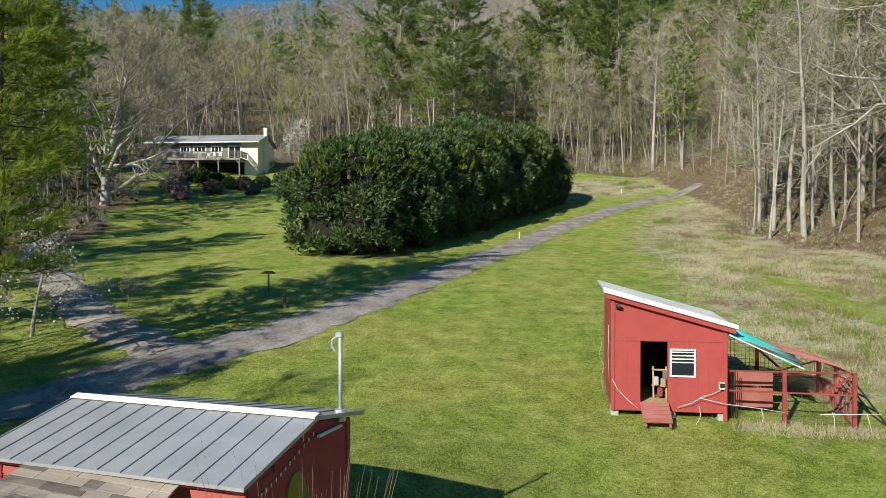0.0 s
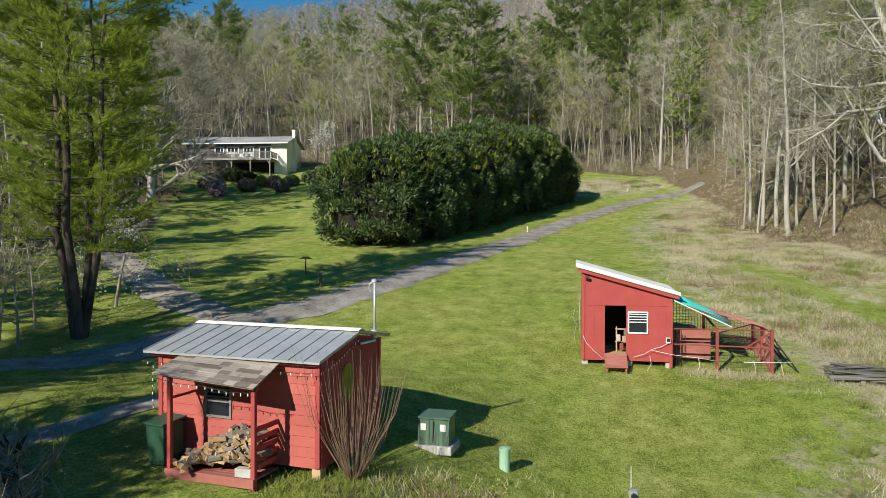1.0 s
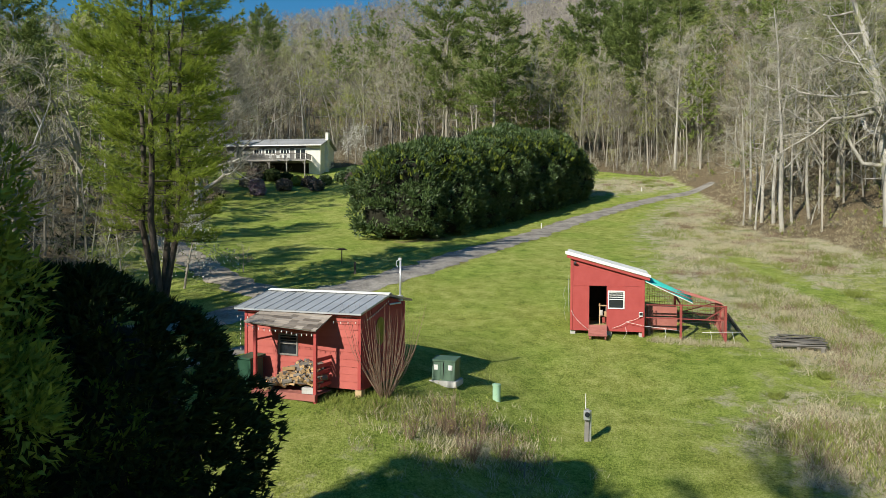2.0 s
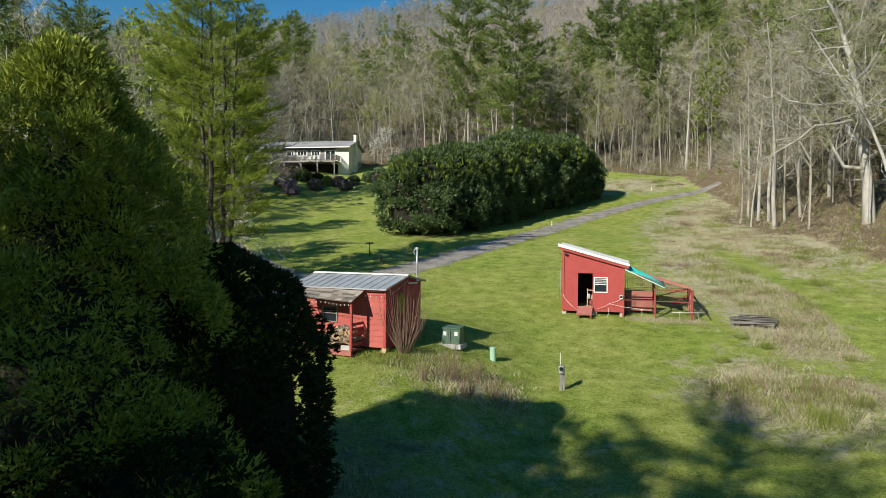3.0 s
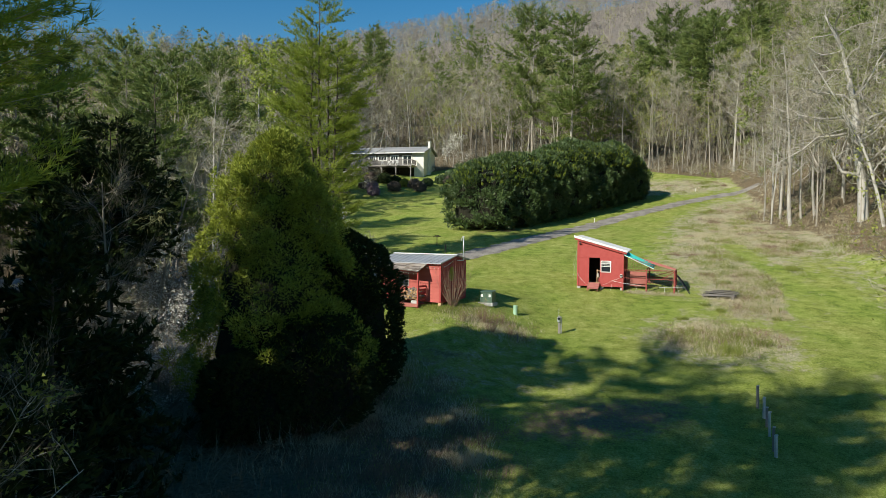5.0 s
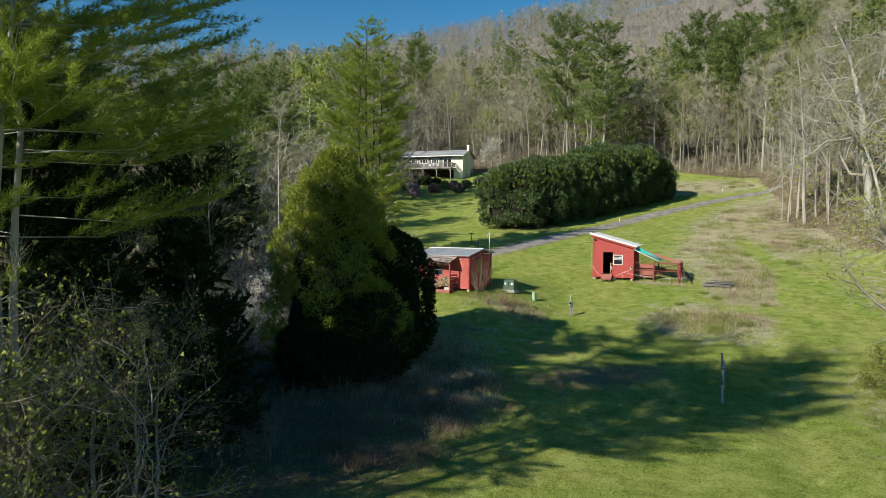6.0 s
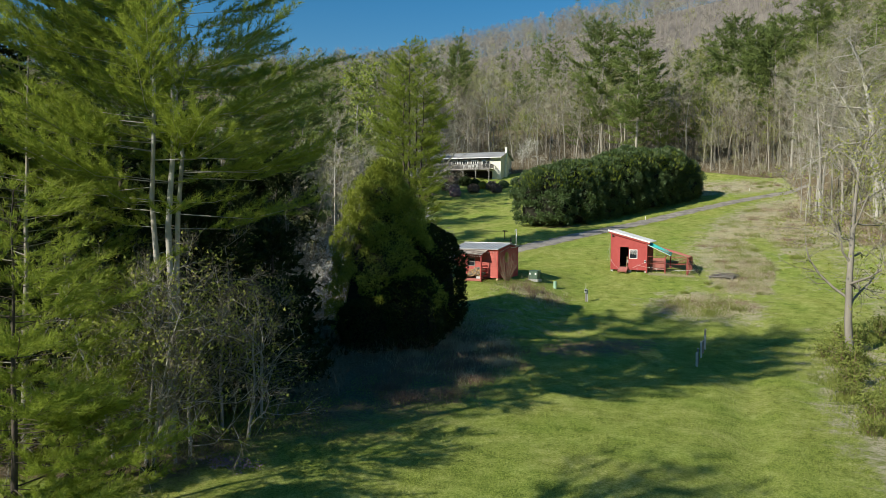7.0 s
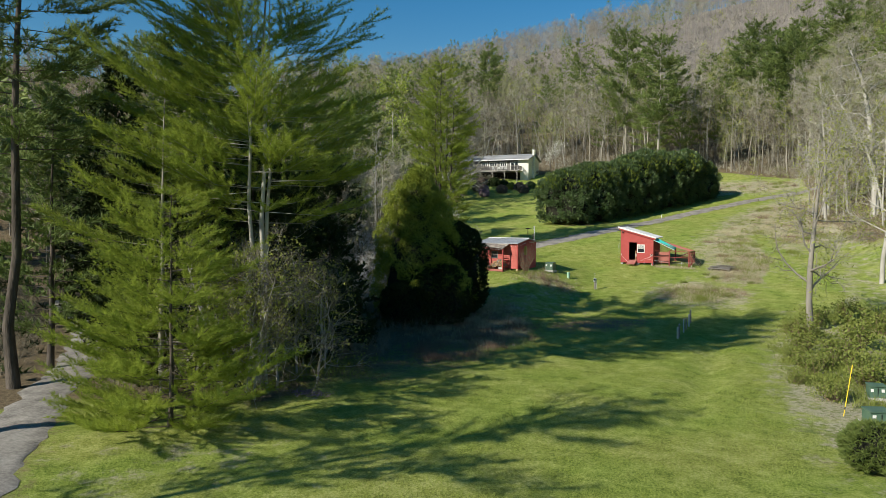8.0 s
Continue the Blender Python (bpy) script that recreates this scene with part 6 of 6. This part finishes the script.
for ya, za, yb, zb in ((-0.9, HE - 0.15, HDp / 2, HE + 1.42), (HDp / 2, HE + 1.42, HDp + 0.6, HE - 0.1)):
    plane_ = part("roof", mesh_of("roof", *slab([(-HW - 0.5, ya, za), (0.5, ya, za), (0.5, yb, zb), (-HW - 0.5, yb, zb)], (0, 0, 0.12)), ROOF_GREY), house, "grey shingle roof slope")
    for k in range(8):
        f = k / 8
        part("course", mesh_of("course", *slab([(-HW - 0.5, ya + (yb - ya) * f, za + (zb - za) * f + 0.12), (0.5, ya + (yb - ya) * f, za + (zb - za) * f + 0.12), (0.5, ya + (yb - ya) * (f + 0.125), za + (zb - za) * (f + 0.125) + 0.125), (-HW - 0.5, ya + (yb - ya) * (f + 0.125), za + (zb - za) * (f + 0.125) + 0.125)], (0, 0, 0.02)), ROOF_GREY), plane_)
box_part("gutter", house, WHITE, -HW - 0.5, 0.5, -1.04, -0.90, HE - 0.22, HE - 0.06)
for a, b, z0, z1 in HOLES:
    w = window(house, a - 0.1, b + 0.1, z0 - 0.1, z1 + 0.08, -0.06, 0, WHITE, edge=0.2)
    for k in (1, 2):
        xx = a + (b - a) * k / (2 if z1 - z0 > 1.5 else 3)
        if k < (2 if z1 - z0 > 1.5 else 3):
            part("glazing_bar", mesh_of("glazing_bar", *box(xx - 0.05, xx + 0.05, -0.085, -0.05, z0 + 0.05, z1 - 0.05), WHITE), w)
chim = thing("chimney", H, "cream chimney at the house's gable end", "chimney")
box_part("shaft", chim, CREAM, 0.02, 0.5, 2.6, 3.4, HB, HE + 2.3)
box_part("cap", chim, WHITE, -0.03, 0.55, 2.55, 3.45, HE + 2.3, HE + 2.42)
deck = thing("deck", H, "raised grey timber deck along the house front", "deck")
DKX0, DKX1, DKY = -13.0, -1.5, -3.0
for k in range(15):
    y = DKY + 0.2 * k
    box_part("board", deck, WOOD_GREY, DKX0, DKX1, y, y + 0.19, HD - 0.06, HD - 0.01)
box_part("rim", deck, WOOD_GREY, DKX0, DKX1, DKY - 0.06, DKY - 0.005, HD - 0.3, HD)
for x in (-12.8, -10.9, -7.8, -4.8, -1.7):
    part("post", mesh_of("post", *beam((x, DKY + 0.1, HB - 0.6), (x, DKY + 0.1, HD - 0.06), 0.16), WOOD_GREY), deck)
    part("brace", mesh_of("brace", *beam((x, DKY + 0.1, HD - 0.9), (x - 0.6, DKY + 0.1, HD - 0.2), 0.1), WOOD_GREY), deck)
# Rails and balusters take darker boards, with the deck's shade in the colour.
box_part("rail", deck, WOOD_OLD, DKX0, DKX1, DKY - 0.05, DKY + 0.05, HD + 0.92, HD + 1.0)
box_part("rail", deck, WOOD_OLD, DKX0, DKX1, DKY - 0.03, DKY + 0.03, HD + 0.10, HD + 0.16)
picket = mesh_of("baluster", *box(-0.025, 0.025, -0.02, 0.02, 0.1, 0.92), WOOD_OLD)
for k in range(79):
    o = part("baluster", picket, deck)
    o.matrix_basis = Matrix.Translation((DKX0 + 0.07 + k * 0.145, DKY, HD))
for y in np.arange(DKY + 0.2, -0.1, 0.16):
    o = part("baluster", picket, deck)
    o.matrix_basis = Matrix.Translation((DKX1 - 0.04, float(y), HD))
box_part("rail", deck, WOOD_OLD, DKX1 - 0.09, DKX1 + 0.01, DKY, 0, HD + 0.92, HD + 1.0)


def deck_chair(m):
    t = thing("deck_chair", m, "white slatted chair on the deck", "chair", "chairs on the deck")
    box_part("seat", t, WHITE, -0.25, 0.25, -0.25, 0.25, 0.40, 0.45)
    box_part("backrest", t, WHITE, -0.25, 0.25, 0.2, 0.26, 0.45, 0.95)
    for x in (-0.22, 0.22):
        for y in (-0.22, 0.22):
            box_part("leg", t, WHITE, x - 0.025, x + 0.025, y - 0.025, y + 0.025, 0, 0.4)
    return t


c0 = deck_chair(H @ pose(-7.0, -1.2, HD, 0, 0, 10))
for k, x in enumerate((-6.2, -5.2, -8.2)):
    copy_thing(c0, H @ pose(x, -1.3, HD, 0, 0, 30 * k - 20))

# shrubs below the house
for k, (x, y, s, mat, word) in enumerate([(-22.5, 99.5, 1.5, LAUREL, "rounded green shrub"), (-24.5, 96.5, 1.3, LAUREL, "rounded green shrub"), (-26.5, 94.5, 1.4, RUSSET, "russet shrub"), (-28.5, 95, 1.2, YELLOW_LEAF, "yellow-green shrub"), (-30.5, 96, 1.5, HOLLY, "dark green shrub"), (-33, 97, 1.7, HOLLY, "dark green shrub"),
                                      (-35.5, 96.5, 1.6, RUSSET, "russet shrub"), (-24.5, 91, 1.4, RUSSET, "russet shrub"), (-29, 90, 1.5, RUSSET, "russet shrub"), (-32.5, 88.5, 1.4, LILAC, "lilac-flowered shrub"), (-31.0, 84.5, 1.3, LILAC, "lilac-flowered shrub"), (-20.5, 97.5, 1.5, RUSSET, "russet shrub"), (-18.8, 105, 2.0, HOLLY, "dark green shrub"), (-21.8, 104.5, 1.6, LAUREL, "rounded green shrub"), (-34.5, 90, 1.2, RUSSET, "russet shrub"), (-19.0, 93, 1.1, YELLOW_LEAF, "yellow-green shrub")]):
    evergreen(500 + k, at(x, y - 3.0, k * 30), 0.95 * s, 0.72 * s, "egg", mat, word + " in the bed below the house", 420, 5, 0.24, 0.13, "shrub", "shrubs below the house", "leaf", "shrub", 0.2, 0.04)
table = thing("garden_table", at(-19.6, 103.0), "small white garden table beside the shrubs", "table")
box_part("top", table, WHITE, -0.8, 0.8, -0.4, 0.4, 0.72, 0.78)
for x in (-0.7, 0.7):
    for y in (-0.32, 0.32):
        box_part("leg", table, WHITE, x - 0.03, x + 0.03, y - 0.03, y + 0.03, -0.2, 0.72)


# ---- small things on the lawn ----
def utility_box(m, w, d, h, label):
    t = thing("utility_box", m, label, "utility box", "utility boxes")
    box_part("pad", t, CONCRETE, -w / 2 - 0.1, w / 2 + 0.1, -d / 2 - 0.1, d / 2 + 0.1, -0.1, 0.12, bevel=0.02)
    body = part("body", mesh_of("body", *slab([(-w / 2, -d / 2, 0.12), (w / 2, -d / 2, 0.12), (w / 2, -d / 2 + 0.06, h), (-w / 2, -d / 2 + 0.06, h)], (0, d - 0.04, 0)), BOX_GREEN), t)
    part("lid", mesh_of("lid", *slab([(-w / 2 - 0.03, -d / 2 + 0.02, h), (w / 2 + 0.03, -d / 2 + 0.02, h), (w / 2 + 0.03, d / 2 + 0.03, h + 0.06), (-w / 2 - 0.03, d / 2 + 0.03, h + 0.06)], (0, 0, 0.05)), BOX_GREEN), t)
    for a, b in ((-0.42 * w, -0.25 * w), (0.22 * w, 0.40 * w)):
        box_part("sticker", body, WHITE, a, b, -d / 2 + 0.02, -d / 2 + 0.035, 0.62 * h, 0.84 * h, label="plain white warning sticker", bevel=0, turn=None)
    part("seam", mesh_of("seam", *box(-0.01, 0.01, -d / 2 + 0.005, -d / 2 + 0.03, 0.14, h - 0.05), DARK), body)
    return t


utility_box(at(0.05, 10.45, -14), 0.82, 0.66, 0.78, "green metal utility cabinet on a concrete pad")
utility_box(at(22.1, -25.0, 20), 0.85, 0.7, 0.55, "green transformer cabinet among the weeds")
u3 = utility_box(at(22.8, -20.4, 10), 0.7, 0.5, 0.62, "dark green pedestal cabinet among the weeds")
pipe = thing("well_pipe", at(1.83, 10.55), "pale green capped well pipe on the lawn", "pipe")
part("pipe", mesh_of("pipe", *cylinder(0, 0, -0.1, 0.52, 0.14, 20), PIPE_GREEN, False), pipe)
part("cap", mesh_of("cap", *joined(cylinder(0, 0, 0.52, 0.58, 0.155, 20), cylinder(0, 0, 0.58, 0.60, 0.08, 12)), PIPE_GREEN), pipe)
meter = thing("meter_post", at(4.72, 8.7), "wooden post with a meter box, conduit and thin antenna", "post")
part("post", mesh_of("post", *beam((0, 0, -0.2), (0.03, 0, 1.05), 0.13), WOOD_GREY), meter)
part("conduit", mesh_of("conduit", *cylinder(0.13, 0.02, -0.1, 1.0, 0.04, 10), STEEL), meter)
box_part("meter_box", meter, STEEL, -0.10, 0.10, -0.20, -0.06, 0.72, 1.02, bevel=0.02)
part("meter", mesh_of("meter", *moved(cylinder(0, 0, 0, 0.08, 0.08, 14), pose(0, -0.2, 0.92, 90, 0, 0)), GLASS), meter)
part("antenna", mesh_of("antenna", *tube([(-0.02, 0.03, 0.9), (-0.02, 0.03, 1.55)], [0.012, 0.008], 6), WHITE), meter)
stub = thing("stake", at(2.6, 5.2), "short wooden stake in the grass", "stake")
part("stake", mesh_of("stake", *beam((0, 0, -0.1), (0.02, 0, 0.45), 0.05), WOOD_GREY), stub)
for k, (x, y) in enumerate([(13.78, -2.75), (13.74, -4.15), (13.62, -5.2), (13.52, -6.2), (13.33, -7.75), (13.27, -8.4)]):
    p = thing("fence_post", at(x, y, k * 17), "pale weathered fence post on the lawn", "post", "row of pale posts")
    part("post", mesh_of("post", *beam((0, 0, -0.2), (0.02 * (k % 3 - 1), 0.02, 0.92 - 0.07 * (k % 3)), 0.09), CONCRETE if k % 2 else WOOD_GREY), p)
    part("cap", mesh_of("cap", *box(-0.05, 0.05, -0.05, 0.05, 0.90 - 0.07 * (k % 3), 0.945 - 0.07 * (k % 3), 0.01), CONCRETE), p)
bed = thing("timber_stack", at(15.6, 19.3, -20, sink=0.13) @ Matrix.Diagonal((0.78, 0.85, 1, 1)), "low stack of weathered grey boards in the stubble", "timber")
gt = np.random.default_rng(77)
for k in range(13):
    y = -1.15 + 0.185 * k
    a0, b0 = -1.5 + float(gt.uniform(-0.15, 0.35)), 1.5 + float(gt.uniform(-0.4, 0.15))
    box_part("plank", bed, WOOD_OLD, a0, b0, y, y + 0.165, 0.30, 0.335, turn=pose(0, 0, 0.02 * (k % 3), float(gt.normal() * 2.0), float(gt.normal() * 2.0), float(gt.normal() * 2.5)))
for k in range(4):
    box_part("loose_board", bed, WOOD_OLD, -0.9, 0.95, -0.07, 0.07, 0, 0.03, turn=pose(float(gt.uniform(-0.5, 0.5)), float(gt.uniform(-0.8, 0.8)), 0.40 + 0.035 * k, 0, float(gt.normal() * 2), float(gt.uniform(-28, 28))))
for y in (-1.0, 0.0, 0.95):
    box_part("bearer", bed, WOOD_OLD, -1.4, 1.4, y - 0.05, y + 0.05, 0.14, 0.27)
for x in (-1.25, 0.0, 1.25):
    for y in (-1.0, 0.95):
        box_part("block", bed, WOOD_OLD, x - 0.1, x + 0.1, y - 0.1, y + 0.1, -0.15, 0.14)
feeder = thing("bird_feeder", at(-9.5, 37.0), "dark bird feeder on a post", "feeder")
part("post", mesh_of("post", *beam((0, 0, -0.2), (0, 0, 0.95), 0.07), DARK_BARK), feeder)
box_part("tray", feeder, DARK_BARK, -0.38, 0.38, -0.12, 0.12, 0.95, 1.02)
box_part("roof", feeder, DARK_BARK, -0.22, 0.22, -0.16, 0.16, 1.02, 1.10)
post2 = thing("marker_post", at(-7.8, 33.4), "short dark marker post by the lane", "post")
part("post", mesh_of("post", *beam((0, 0, -0.2), (0, 0, 0.8), 0.14), DARK_BARK), post2)
for k, (x, y) in enumerate([(6.2, 57.5), (22.0, 88.0)]):
    s = thing("lane_marker", at(x, y), "small pale marker stake by the lane", "stake", "lane markers")
    part("stake", mesh_of("stake", *beam((0, 0, -0.1), (0, 0, 0.6), 0.07), WHITE), s)
mark = thing("marker_rod", at(21.0, -24.2), "leaning yellow plastic marker rod", "rod")
part("rod", mesh_of("rod", *tube([(0, 0, -0.1), (0.30, 0.1, 2.2)], [0.02, 0.02], 8), YELLOW), mark)
for z in (0.3, 1.7):
    part("band", mesh_of("band", *moved(cylinder(0, 0, 0, 0.12, 0.026, 8), pose(0.143 * z, 0.048 * z, z, 0, 12, 0)), IRON), mark)


# ---- shrubs and stems by the sheds ----
def stem_bush(seed, m, stems, h, lean, r, label, mat=None, leaf=0):
    g = np.random.default_rng(seed)
    t = thing("stem_bush", m, label, "shrub")
    s, ends = [], []
    for k in range(stems):
        a, o = g.uniform(0, 2 * math.pi), g.uniform(0.2, 1) * lean
        b = Vector((math.cos(a) * 0.12, math.sin(a) * 0.12, -0.05))
        hh = h * g.uniform(0.55, 1.0)
        e = Vector((math.cos(a) * o * hh, math.sin(a) * o * hh, hh))
        mid = b.lerp(e, 0.5) + Vector((math.cos(a) * o * 0.16 * hh, math.sin(a) * o * 0.16 * hh, 0))
        s.append(tube([b, b.lerp(mid, 0.5) + Vector((g.normal() * 0.02, g.normal() * 0.02, 0)), mid, mid.lerp(e, 0.5) + Vector((g.normal() * 0.03, g.normal() * 0.03, 0)), e], [r, r * 0.9, r * 0.75, r * 0.5, 0.002], 4, False))
        ends += [mid, mid.lerp(e, 0.5), e]
    part("stem_mass", mesh_of("stem_mass", *joined(*s), mat or STEM), t)
    if leaf:
        c = np.array([ends[int(i)] for i in g.integers(0, len(ends), leaf)]) + g.normal(size=(leaf, 3)) * 0.12
        part("foliage", triangles_mesh("foliage", leaves(g, c, spin(g, leaf), 2, 0.05 if leaf < 200 else 0.085, 0.08 if leaf < 200 else 0.22), BUDS if leaf < 200 else WEED), t)
    return t


stem_bush(1, at(-1.7, 7.8), 85, 3.2, 0.55, 0.009, "upright leafless red-brown willow bush beside the woodshed")
for k, (x, y, n, h) in enumerate([(0.4, 6.2, 60, 1.5), (1.3, 7.3, 40, 1.1), (1.1, 5.0, 50, 1.3), (2.0, 6.0, 30, 0.9), (-0.6, 5.2, 30, 0.9)]):
    stem_bush(10 + k, at(x, y), n, h, 0.5, 0.006, "low straggling bush of dry brown stems", STEM, 60)
for k, (x, y, s) in enumerate([(21.0, -6.5, 1.5), (20.6, -10, 1.2), (22.4, -12.5, 1.6), (20.5, -16, 1.1), (22.8, -18, 1.5), (23.8, -8, 1.8), (20.9, -21.5, 1.1), (24.5, -22, 1.4), (26, -3, 1.8), (30, 4, 1.6), (24.5, 2, 1.3), (19.9, -12.5, 0.8), (19.7, -18.5, 0.75), (21.4, -14.2, 1.0), (22.0, -1.5, 1.4), (20.2, -4.4, 0.9), (25.5, -13, 1.7), (27.5, -18, 1.5)]):
    stem_bush(30 + k, at(x, y, k * 40, s), 70, 1.0, 0.95, 0.006, "tangled brambles and saplings coming into leaf", STEM, 520)
evergreen(600, at(21.0, -31.2), 1.45, 1.0, "egg", WOOD_PINE, "low bushy green juniper beside the lawn", 1500, 6, 0.20, 0.035, "shrub", "", "spray", "shrub", 0.2, 0.05)
for k, (x, y) in enumerate([(11.3, 9.3), (12.3, 13.0), (14.2, 16.6), (15.0, 15.3), (18.2, 13.8), (14.0, 6.0)]):
    g = np.random.default_rng(700 + k)
    t = thing("weed_clump", at(x, y), "clump of coarse green leaves in the lawn", "weed", "weed clumps")
    part("leaves", triangles_mesh("leaves", sprays(g, g.normal(size=(60, 3)) * [0.16, 0.16, 0.02], np.tile([0, 0, 0.8], (60, 1)), 5, 0.28, 0.03, 0.9), WEED), t)

g = np.random.default_rng(790)
violets = thing("wild_flowers", at(-1.7, -29.9), "low patch of purple wild flowers at the wood's edge", "flowers", kind="stuff")
part("blossom", triangles_mesh("blossom", leaves(g, g.normal(size=(260, 3)) * [0.55, 0.3, 0.03] + [0, 0, 0.12], np.tile([0, 0, 1.0], (260, 1)), 2, 0.07, 0.1), LILAC), violets)
